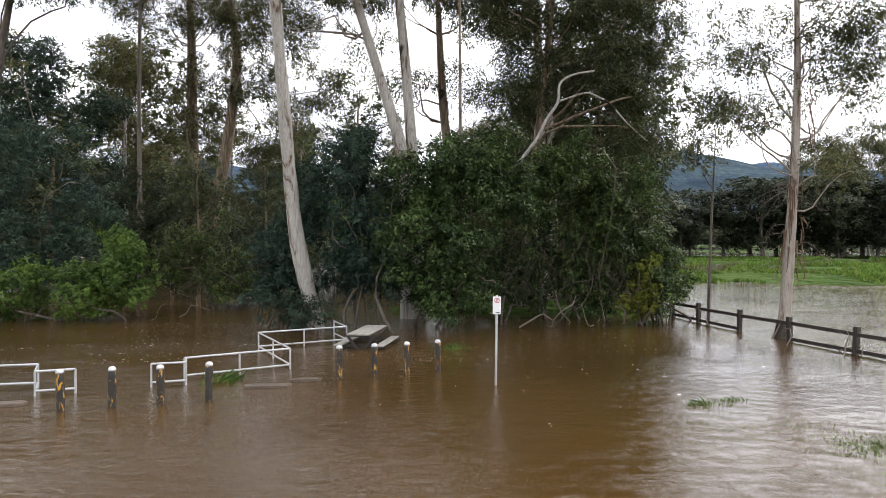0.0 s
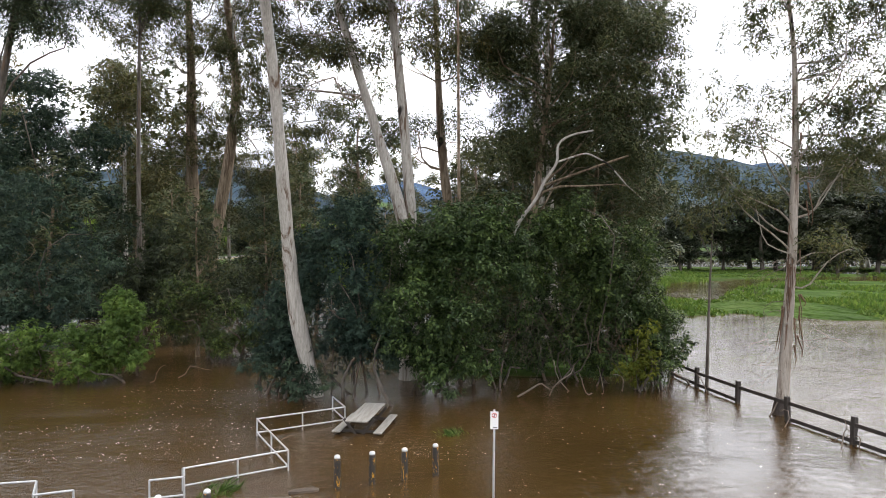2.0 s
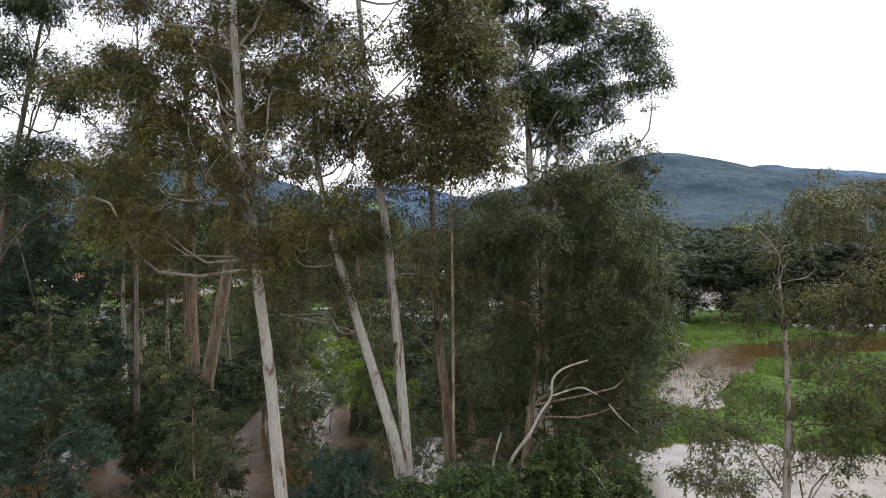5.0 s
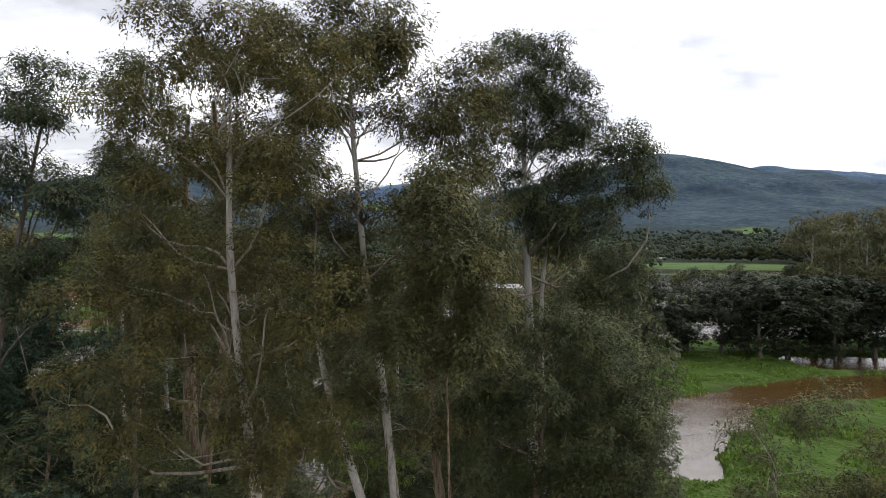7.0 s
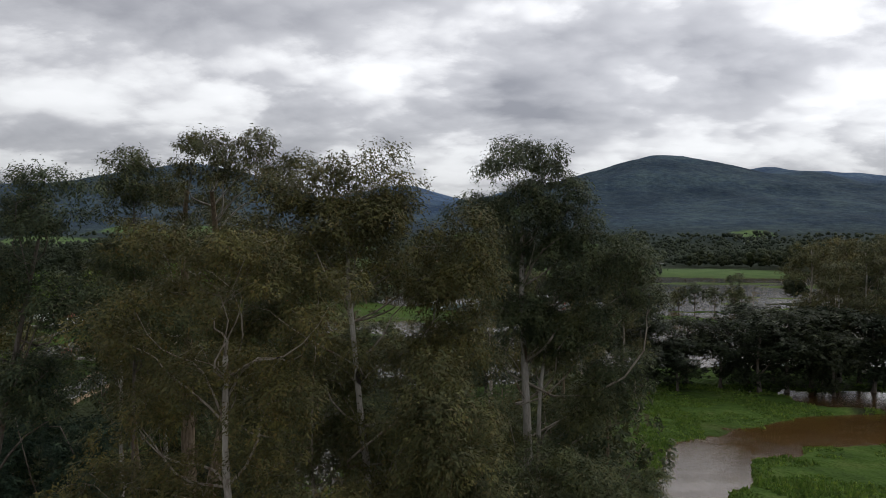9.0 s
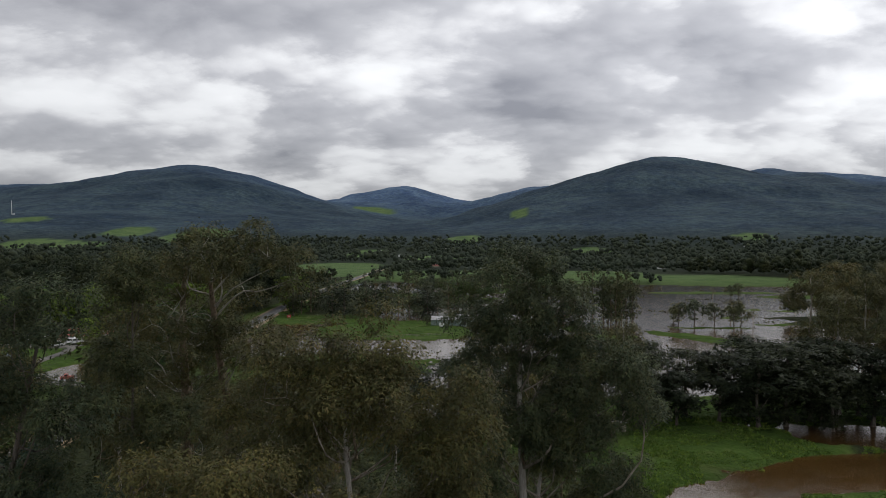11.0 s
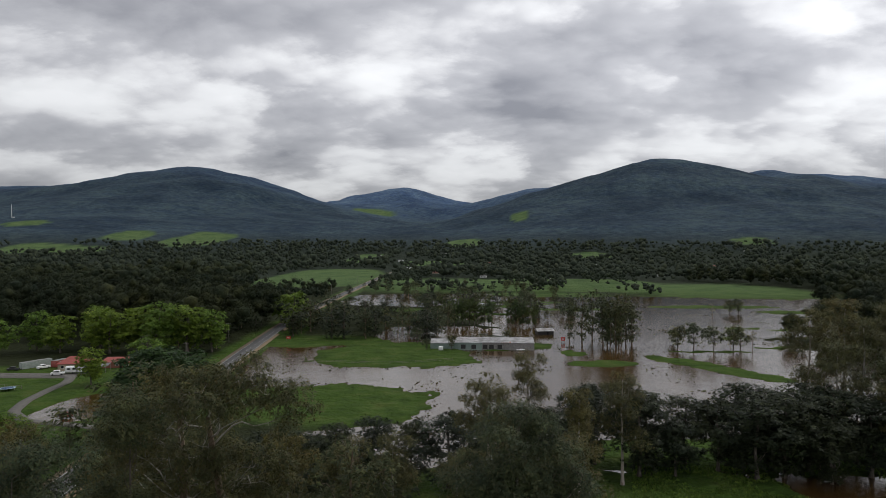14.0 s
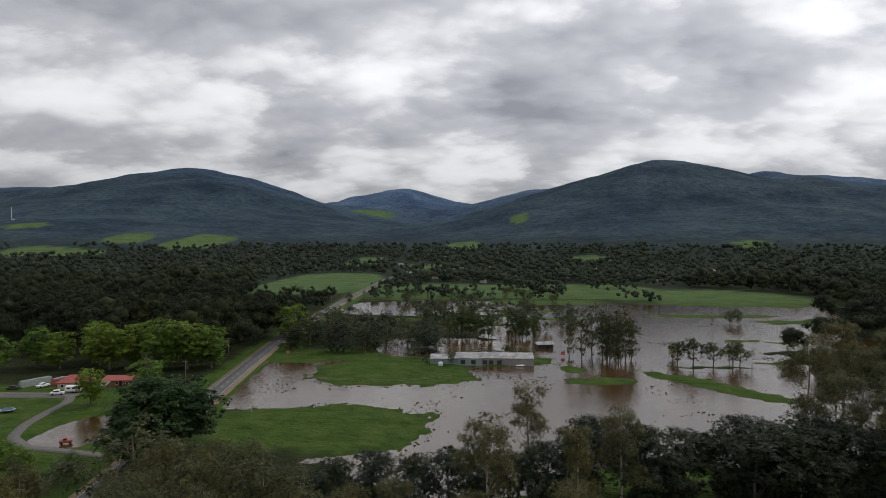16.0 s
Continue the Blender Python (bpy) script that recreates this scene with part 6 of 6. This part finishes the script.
# foam flecks drifting on the current
FOAM = plain("foam", (0.55, 0.52, 0.46), (0.72, 0.69, 0.63), 20.0, 0.7)
r = np.random.default_rng(9)
streaks = [(-15, 22.5, 6, 0.7), (-9, 22.8, 4, 0.5), (-12, 19.5, 5, 0.6), (-6.5, 28, 3, 0.6), (-11, 28.5, 3, 0.5), (-10, 24, 7, 1.6), (-14, 21, 5, 1.2), (-8, 20.5, 3, 1.0), (-7.5, 26.5, 4, 0.9), (-1.0, 21.0, 1.6, 0.8), (-0.2, 20.0, 1.4, 0.5), (3, 22.5, 4, 1.2), (8, 24, 3, 2.0), (6, 19, 5, 2.0), (-12, 26, 5, 1.0), (0, 16, 6, 2.5), (9, 22, 4, 2.0)]
pts = np.concatenate([np.stack([cx + r.normal(size=150) * sx * 0.6, cy + r.normal(size=150) * sy * 0.6], 1) for cx, cy, sx, sy in streaks])
n_ = len(pts)
rr_ = (np.abs(r.normal(size=n_)) * 0.006 + 0.003) * np.where(pts[:, 0] < -5, 0.9, 0.7)
a_ = np.arange(6) * math.pi / 3
V = np.stack([pts[:, None, 0] + rr_[:, None] * np.cos(a_) * r.uniform(1.0, 3.6, (n_, 1)), pts[:, None, 1] + rr_[:, None] * np.sin(a_), np.full((n_, 6), 0.006)], 2).reshape(-1, 3)
tagged(new("foam", mesh_from("foam", V, np.arange(6 * n_, dtype=np.int32).reshape(-1, 6), FOAM)), "pale foam flecks drifting on the flood", "foam", kind="stuff")

# ---------- the road through the flood ----------
ASPHALT = plain("worn asphalt", (0.060, 0.060, 0.062), (0.095, 0.094, 0.092), 0.8, 0.85, 0.0, 0.3)
LINE = plain("road paint", (0.5, 0.5, 0.48), (0.65, 0.64, 0.6), 3.0, 0.7)
GRAVEL = plain("pale gravel", (0.085, 0.080, 0.072), (0.15, 0.14, 0.125), 1.2, 0.95, 0.0, 0.5)
CUT = plain("bare clay verge", (0.16, 0.11, 0.065), (0.24, 0.18, 0.11), 0.6, 0.95, 0.0, 0.5)


def ribbon(name, path, width, z, mat, label, shift=0.0, n_=80, follow=True, thick=0.25):
    """A strip laid along a path, with edges that reach into the ground."""
    P = smooth_path([(p[0], p[1], 0) for p in path], n_)
    T = np.gradient(P, axis=0)
    T /= np.linalg.norm(T, axis=1, keepdims=True)
    N = np.stack([T[:, 1], -T[:, 0], np.zeros(len(T))], 1)
    C = P + N * shift
    if follow:
        C[:, 2] = np.maximum(lay(C[:, 0], C[:, 1])[0], 0.3)
        for _ in range(6):
            C[1:-1, 2] = (C[:-2, 2] + C[1:-1, 2] + C[2:, 2]) / 3
    C[:, 2] += z
    w = width / 2
    cols = [C - N * w - [0, 0, thick], C - N * w, C + N * w, C + N * w - [0, 0, thick]]
    V = np.stack(cols, 1).reshape(-1, 3)
    i, j = np.meshgrid(np.arange(n_ - 1), np.arange(3), indexing="ij")
    a = i * 4 + j
    F = np.stack([a, a + 1, a + 5, a + 4], -1).reshape(-1, 4)
    ob = new(name, mesh_from(name, V, F, mat))
    return tagged(ob, label, name.replace("_", " "), kind="structure"), C, N


ROADWAY = [(-74, 60), (-79, 140), (-85, 220), (-91.5, 300), (-97.5, 400), (-99, 520), (-98, 650), (-94, 820), (-90, 1000), (-78, 1120), (-60, 1200)]
verge, _, _ = ribbon("verge", ROADWAY, 10.5, 0.22, CUT, "clay and gravel verge beside the sealed road", n_=120, thick=1.0)
road, RC, RN = ribbon("road", ROADWAY, 6.6, 0.36, ASPHALT, "sealed two-lane country road above the flood", n_=120)
for s_ in (-2.9, 2.9):
    e, _, _ = ribbon("edge_line", ROADWAY, 0.14, 0.366, LINE, "white edge line on the road", s_, 120, thick=0.002)
    e.parent = road
    for key in ("category", "kind"):
        del e[key]
V, F = [], []
S_ = smooth_path(np.stack([RC[:, 0], RC[:, 1], RC[:, 2]], 1), 520)
dash = bpy.data.meshes.new("centre_dash")
for k in range(60, 330, 4):
    a, c = S_[k], S_[k + 1]
    d = np.array([c[0] - a[0], c[1] - a[1]])
    ln = float(np.linalg.norm(d))
    bm = bmesh.new()
    box(bm, (0.16, ln * 1.3, 0.006), (0, 0, 0))
    o = part("centre_dash", bm, road, mat=LINE)
    o.matrix_basis = pose(*((a + c) / 2 + [0, 0, 0.012]), 0, 0, -math.degrees(math.atan2(d[0], d[1])))

# driveway and yard of the homestead
drive, _, _ = ribbon("driveway", [(-92, 178), (-104, 181), (-118, 185), (-128, 194), (-133, 208), (-135, 222), (-136, 236), (-140, 246), (-150, 250), (-168, 251)], 3.5, 0.16, GRAVEL, "gravel driveway curving past a flooded yard", n_=70)
yard, _, _ = ribbon("yard", [(-172, 249), (-155, 248), (-138, 248)], 9.0, 0.10, GRAVEL, "gravel yard in front of the homestead", n_=20)

# ---------- buildings ----------
RED_ROOF = plain("red roof sheeting", (0.24, 0.045, 0.035), (0.33, 0.075, 0.06), 1.0, 0.55, 0.0, 0.2)
IRON = plain("grey corrugated iron", (0.12, 0.115, 0.11), (0.42, 0.42, 0.42), 0.35, 0.5, 0.4, 0.2)
RUST = plain("rusty iron", (0.24, 0.09, 0.06), (0.34, 0.17, 0.12), 0.8, 0.7, 0.2, 0.3)
CREAM = plain("cream weatherboard", (0.36, 0.30, 0.22), (0.46, 0.40, 0.31), 1.5, 0.8, 0.0, 0.2)
BRICKW = plain("red brick", (0.20, 0.075, 0.05), (0.29, 0.12, 0.08), 6.0, 0.85, 0.0, 0.3)
GREYW = plain("grey weathered boards", (0.16, 0.155, 0.15), (0.27, 0.26, 0.25), 1.2, 0.85, 0.0, 0.3)
GREENW = plain("pale green sheeting", (0.17, 0.23, 0.21), (0.24, 0.30, 0.27), 1.0, 0.7)
WHITEP = plain("white paint", (0.62, 0.62, 0.61), (0.78, 0.78, 0.77), 1.0, 0.45)
GLASSD = plain("dark window glass", (0.012, 0.014, 0.016), (0.025, 0.028, 0.03), 2.0, 0.08)
RUBBER = plain("black rubber", (0.012, 0.012, 0.012), (0.025, 0.025, 0.025), 8.0, 0.8)
GREENC = plain("dark green container paint", (0.05, 0.10, 0.10), (0.08, 0.15, 0.14), 1.0, 0.6, 0.0, 0.2)
REDC = plain("dull red container paint", (0.26, 0.06, 0.05), (0.36, 0.10, 0.08), 1.0, 0.6, 0.0, 0.2)
GREYC = plain("grey green container paint", (0.24, 0.28, 0.25), (0.36, 0.40, 0.37), 1.0, 0.6, 0.0, 0.2)
BLUEP = plain("blue trampoline mat", (0.03, 0.06, 0.12), (0.05, 0.09, 0.17), 2.0, 0.7)
POLEW = plain("grey pole timber", (0.14, 0.125, 0.11), (0.22, 0.20, 0.18), 2.0, 0.9)


def gable(sx, sy, h, rise_, over=0.5, hip=0.0):
    """A pitched roof shell; the ridge runs along x, hip pulls its ends in."""
    bm = bmesh.new()
    x, y = sx / 2 + over, sy / 2 + over
    pts = [(-x, -y, h), (x, -y, h), (x, y, h), (-x, y, h), (-x + hip, 0, h + rise_), (x - hip, 0, h + rise_)]
    top = [bm.verts.new(p) for p in pts]
    low = [bm.verts.new((p[0], p[1], p[2] - 0.18)) for p in pts[:4]]
    for f in ((0, 1, 5, 4), (2, 3, 4, 5), (1, 2, 5), (3, 0, 4)):
        bm.faces.new([top[k] for k in f])
    for k in range(4):
        bm.faces.new((low[k], low[(k + 1) % 4], top[(k + 1) % 4], top[k]))
    bm.faces.new(low[::-1])
    return bm


def house(x, y, turn, sx, sy, h, rise_, wall, roof, label, hip=0.0, wins=3, door=True, name="house", z=None):
    z = ground_z(x, y) if z is None else z
    ob = thing(name, pose(x, y, z, 0, 0, turn), label, "building", "valley buildings" if name == "farm_house" else "")
    part("wall", boxes(((sx, sy, h + 0.4), (0, 0, h / 2 - 0.2))), ob, mat=wall)
    part("roof", gable(sx, sy, h + 0.05, rise_, 0.5, hip), ob, mat=roof)
    for k in range(wins):
        u = -sx / 2 + sx * (k + 0.5) / wins
        w = part("window", boxes(((1.2, 0.1, 1.1), (u, -sy / 2 - 0.02, h * 0.55))), ob, mat=WHITEP)
        part("pane", boxes(((1.0, 0.06, 0.9), (u, -sy / 2 - 0.06, h * 0.55))), w, mat=GLASSD)
    if door:
        part("door", boxes(((0.95, 0.08, 2.05), (sx * 0.12, -sy / 2 - 0.03, 1.03))), ob, mat=GLASSD)
    return ob


house(-147, 262, 6, 11, 8, 2.8, 2.4, CREAM, RED_ROOF, "cream homestead with a red hipped roof beside the driveway", 3.5, 3)
house(-132, 268, 4, 12, 8, 2.4, 1.4, BRICKW, RED_ROOF, "low brick outbuilding with a red roof behind shrubs", 1.0, 3)


def container(x, y, turn, ln, mat, label):
    ob = thing("shipping_container", pose(x, y, ground_z(x, y), 0, 0, turn), label, "container", "containers in the yard")
    bm = boxes(((ln, 2.4, 2.55), (0, 0, 1.35)))
    part("body", bm, ob, mat=mat)
    for k in range(int(ln / 0.55)):
        for s_ in (-1, 1):
            part("rib", boxes(((0.22, 0.06, 2.3), (-ln / 2 + 0.4 + 0.55 * k, s_ * 1.22, 1.35))), ob, mat=mat)
    part("roof_panel", boxes(((ln + 0.06, 2.46, 0.06), (0, 0, 2.66))), ob, mat=IRON)
    for s_ in (-0.6, 0.6):
        part("door", boxes(((0.05, 1.12, 2.3), (-ln / 2 - 0.03, s_, 1.35))), ob, mat=mat)
    return ob


container(-166, 266, 62, 12.0, GREYC, "long grey-green shipping container in the yard")
container(-157.5, 268, 75, 6.0, REDC, "dull red shipping container beside the homestead")
container(-153.2, 266, 76, 6.0, GREENC, "dark green shipping container beside the homestead")


def vehicle(x, y, turn, size, mat, label, name="car", cabin=0.5):
    ln, w, h = size
    ob = thing(name, pose(x, y, max(ground_z(x, y), 0) + 0.18, 0, 0, turn), label, "vehicle", "vehicles in the yard")
    part("body", boxes(((ln, w, h * 0.5), (0, 0, 0.25 + h * 0.25)), bevel=0.12), ob, mat=mat)
    cab = part("cabin", boxes(((ln * cabin, w * 0.9, h * 0.48), (-ln * 0.05, 0, 0.25 + h * 0.70)), bevel=0.15), ob, mat=mat)
    for s_ in (-1, 1):
        part("side_window", boxes(((ln * cabin * 0.8, 0.02, h * 0.24), (-ln * 0.05, s_ * (w * 0.45 + 0.005), 0.25 + h * 0.72))), cab, mat=GLASSD)
    part("windscreen", boxes(((0.02, w * 0.7, h * 0.24), (ln * (cabin / 2 - 0.05) + 0.005, 0, 0.25 + h * 0.72))), cab, mat=GLASSD)
    for sx_ in (-0.32, 0.32):
        for s_ in (-1, 1):
            o = part("wheel", lathe([(0.16, -0.11), (0.33, -0.1), (0.34, 0.0), (0.33, 0.1), (0.16, 0.11)], 12), ob, mat=RUBBER)
            o.matrix_basis = pose(ln * sx_, s_ * (w / 2 - 0.08), 0.32, 90, 0, 0)
    return ob


vehicle(-146.8, 248.5, 20, (4.7, 1.9, 1.7), WHITEP, "white four-wheel-drive car parked by the caravan")
vehicle(-160.5, 262, 60, (4.9, 1.9, 1.6), WHITEP, "white utility parked beside a container", cabin=0.35)
vehicle(-170, 258, 15, (4.3, 1.8, 1.3), FLAT_BLACK, "dark car parked in the yard")
vehicle(-169.5, 243, 10, (3.6, 1.7, 1.3), REDC, "red and dark farm vehicle standing in the yard", "tractor", 0.35)
vehicle(-109.5, 190, 25, (3.4, 1.8, 1.5), REDC, "red farm machine standing in the flooded yard", "tractor", 0.3)
cv = thing("caravan", pose(-142.5, 252.5, ground_z(-142.5, 252.5) + 0.15, 0, 0, 12), "white caravan parked beside the homestead", "caravan")
part("body", boxes(((6.4, 2.4, 2.3), (0, 0, 1.55)), bevel=0.3), cv, mat=WHITEP)
for u in (-1.8, 0.2, 2.0):
    part("window", boxes(((1.1, 0.04, 0.6), (u, -1.21, 1.85))), cv, mat=GLASSD)
part("door", boxes(((0.7, 0.04, 1.8), (1.1, -1.215, 1.35))), cv, mat=IRON)
for s_ in (-1, 1):
    o = part("wheel", lathe([(0.16, -0.11), (0.33, -0.1), (0.34, 0.0), (0.33, 0.1), (0.16, 0.11)], 12), cv, mat=RUBBER)
    o.matrix_basis = pose(-0.3, s_ * 1.05, 0.2, 90, 0, 0)
cp = thing("carport", pose(-135.5, 256, ground_z(-135.5, 256), 0, 0, 8), "grey iron carport roof beside the caravan", "carport")
part("roof", boxes(((8.5, 6.0, 0.12), (0, 0, 2.75), (4, 0, 0))), cp, mat=IRON)
for u in (-3.9, 3.9):
    for v_ in (-2.7, 2.7):
        part("post", boxes(((0.12, 0.12, 2.9), (u, v_, 1.3))), cp, mat=GREYW)

# trampoline
tz = ground_z(-149.5, 224)
tp_ = thing("trampoline", pose(-149.5, 224, tz), "round blue trampoline on the lawn", "trampoline")
part("mat", lathe([(2.0, 0.86), (2.0, 0.88)], 28), tp_, mat=BLUEP)
bm = bmesh.new()
ro = [bm.verts.new((2.45 * math.cos(a), 2.45 * math.sin(a), 0.88)) for a in np.linspace(0, 2 * math.pi, 33)[:-1]]
ri = [bm.verts.new((2.02 * math.cos(a), 2.02 * math.sin(a), 0.92)) for a in np.linspace(0, 2 * math.pi, 33)[:-1]]
for k in range(32):
    bm.faces.new((ro[k], ro[(k + 1) % 32], ri[(k + 1) % 32], ri[k]))
part("pad", bm, tp_, "pale blue edge pad", mat=plain("pale blue pad", (0.25, 0.36, 0.48), (0.35, 0.46, 0.58), 3.0, 0.6))
for k in range(6):
    a = k * math.pi / 3
    v, f = rod((2.4 * math.cos(a), 2.4 * math.sin(a), -0.1), (2.4 * math.cos(a), 2.4 * math.sin(a), 0.88), 0.03, 6)
    part("leg", mesh_from("leg", v, f, STEEL), tp_)


def post_fence(path, gap, label, h=1.1):
    P = smooth_path([(p[0], p[1], 0) for p in path], max(3, int(sum(math.dist(a, c) for a, c in zip(path, path[1:])) / gap)))
    ob = thing("paddock_fence", pose(P[0][0], P[0][1], 0), label, "fence", "paddock fences")
    prev = None
    for p in P:
        z = max(ground_z(p[0], p[1]), -0.2)
        q = np.array([p[0] - P[0][0], p[1] - P[0][1], z])
        part("post", boxes(((0.13, 0.13, h + 0.3), (q[0], q[1], z + h / 2 - 0.15))), ob, mat=POLEW)
        if prev is not None:
            for u in (0.45, 0.95):
                v, f = rod(prev + [0, 0, u * h], q + [0, 0, u * h], 0.04, 4)
                part("rail", mesh_from("rail", v, f, POLEW), ob)
        prev = q
    return ob


post_fence([(-172, 228), (-155, 229), (-146, 226)], 3.0, "timber rail fence across the lawn")
post_fence([(-150, 200), (-143, 186), (-134, 178), (-118, 178), (-104, 175)], 3.0, "timber rail fence along the flooded yard")
post_fence([(-84, 236), (-83, 260), (-84, 290), (-85, 318)], 4.0, "wire-and-post paddock fence beside the road")
post_fence([(5, 282), (-20, 272), (-45, 276), (-70, 285)], 5.0, "old paddock fence standing in flood water")

# long iron shed by the flooded paddock
sh = thing("farm_shed", pose(20, 316, ground_z(20, 316), 0, 0, -3), "long low farm shed with grey iron roof above the flood", "shed")
for k, (x0, ln, dp, h, wm, rm) in enumerate([(-19, 12, 7, 2.6, GREENW, IRON), (-6.5, 13, 9, 3.2, GREENW, IRON), (6.5, 13, 9, 3.4, GREYW, IRON), (19, 12, 9, 3.2, GREYW, IRON)]):
    part("wall", boxes(((ln - 0.1, dp, h + 0.5), (x0, 0, h / 2 - 0.25))), sh, mat=wm)
    bm = boxes(((ln + 0.3, dp + 1.0, 0.12), (x0, 0.1, h + 0.55), (8.0, 0, 0)))
    part("roof", bm, sh, mat=rm)
part("roof_sheet", boxes(((4.5, 2.2, 0.1), (11.5, -4.0, 3.35), (8, 0, 0))), sh, "rust-red patch of roof", mat=RUST)
# flat black panels paint the shade inside the shed's openings
for u in (-9, -4, 1.5, 4.5, 8.5):
    part("opening", boxes(((2.2, 0.08, 2.0), (u, -4.53, 1.2))), sh, "black panel standing for a shaded shed opening", mat=FLAT_BLACK)
part("skillion", boxes(((16, 5, 0.1), (6, 9.0, 4.6), (-14, 6, 0))), sh, mat=IRON)
for u in (-1, 6, 13):
    part("prop", boxes(((0.15, 0.15, 5.2), (u, 8.6, 1.9))), sh, mat=GREYW)
wt = thing("water_tank", pose(0, 309.5, ground_z(0, 309.5)), "pale water tank beside the shed", "tank")
part("tank", lathe([(1.1, -0.2), (1.12, 0.6), (1.1, 1.6), (0.9, 1.75), (0.2, 1.85)], 20), wt, mat=WHITEP)
bt = thing("white_tarpaulin", pose(38, 309.3, 0.35, 0, 0, 8), "white tarpaulin lying on the grass by the shed", "tarpaulin")
part("sheet", boxes(((4.0, 1.4, 0.35), (0, 0, 0.1)), ((2.0, 1.0, 0.5), (0.6, 0.1, 0.2)), bevel=0.12), bt, mat=WHITEP)

SIGNRED = plain("red sign board", (0.42, 0.03, 0.03), (0.55, 0.06, 0.05), 2.0, 0.5)
for x, y, w, h, lb in [(63, 335, 2.0, 1.8, "red board standing in the flood beside drowned sheds"), (-79.5, 338, 2.2, 1.4, "red board on posts at the paddock gate")]:
    zz = max(ground_z(x, y), -0.5)
    ob = thing("sign_board", pose(x, y, zz), lb, "sign", "red boards")
    part("board", boxes(((w, 0.15, h), (0, 0, 1.2 + h / 2 - zz * 0.5)), bevel=0.03), ob, mat=SIGNRED)
    part("print", boxes(((w * 0.6, 0.02, h * 0.12), (0, -0.09, 1.3 + h / 2 - zz * 0.5)), ((w * 0.4, 0.02, h * 0.1), (0, -0.09, 0.9 + h / 2 - zz * 0.5))), ob, "pale bars of print", mat=WHITEP)
    for s_ in (-0.4, 0.4):
        part("post", boxes(((0.14, 0.14, 2.6), (s_ * w, 0.12, 1.0))), ob, mat=GREYW)
# the hut's black walls stand in for the shade of its open sides
house(58, 365, 8, 9, 6, 2.6, 1.2, FLAT_BLACK, IRON, "dark open hut standing in the flood", 0.0, 0, True, "hut", -0.4)

# scattered houses of the valley, far off among the trees
rng = np.random.default_rng(21)
spots = [(-60, 1180), (-25, 1230), (25, 1150), (70, 1100), (60, 950), (120, 930), (150, 880), (95, 1320), (-90, 1400), (180, 1300), (300, 1250), (420, 1350),
         (500, 1200), (-150, 1550), (10, 1600), (140, 1650), (250, 1750), (560, 1700), (700, 1500), (-10, 1050), (230, 1010), (330, 980), (-420, 2300), (640, 2050), (740, 2100)]
for k, (x, y) in enumerate(p for p in spots if ground_z(*p) < 40):
    house(x, y, rng.uniform(-30, 30), rng.uniform(8, 13), rng.uniform(6, 8), 2.6, rng.uniform(1.2, 2.0), (WHITEP, CREAM, GREYW, WHITEP)[k % 4], (IRON, WHITEP, RED_ROOF, IRON, GREYW)[k % 5],
          ("white farmhouse with iron roof among valley trees", "cream farmhouse among valley trees", "grey farm building among valley trees", "pale farm building with light roof among trees")[k % 4], 2.0, 2, False, "farm_house")

# roadside power poles and a mast on the far hill
for x, y in [(-104, 265), (-108, 330), (-111, 400), (-111, 500), (-109, 640), (-104, 800), (-98, 960)]:
    z = ground_z(x, y)
    ob = thing("power_pole", pose(x, y, z - 0.3), "grey timber power pole with crossarm beside the road", "pole", "power poles")
    part("pole", lathe([(0.17, 0), (0.15, 5), (0.11, 10.5)], 8), ob, mat=POLEW)
    part("crossarm", boxes(((2.2, 0.12, 0.14), (0, 0.12, 10.0))), ob, mat=POLEW)
    for u in (-0.95, 0, 0.95):
        part("insulator", lathe([(0.05, 10.07), (0.07, 10.15), (0.03, 10.25)], 6), ob, mat=WHITEP, at=pose(u, 0.12, 0))
mz = ground_z(-1420, 2140)
ob = thing("mast", pose(-1420, 2140, mz), "tall pale radio mast on a green hill", "mast")
part("tower", lathe([(1.6, 0), (0.9, 22), (0.35, 45)], 6), ob, mat=WHITEP)
part("hut", boxes(((6, 4, 3.5), (6, 0, 1.5))), ob, mat=WHITEP)
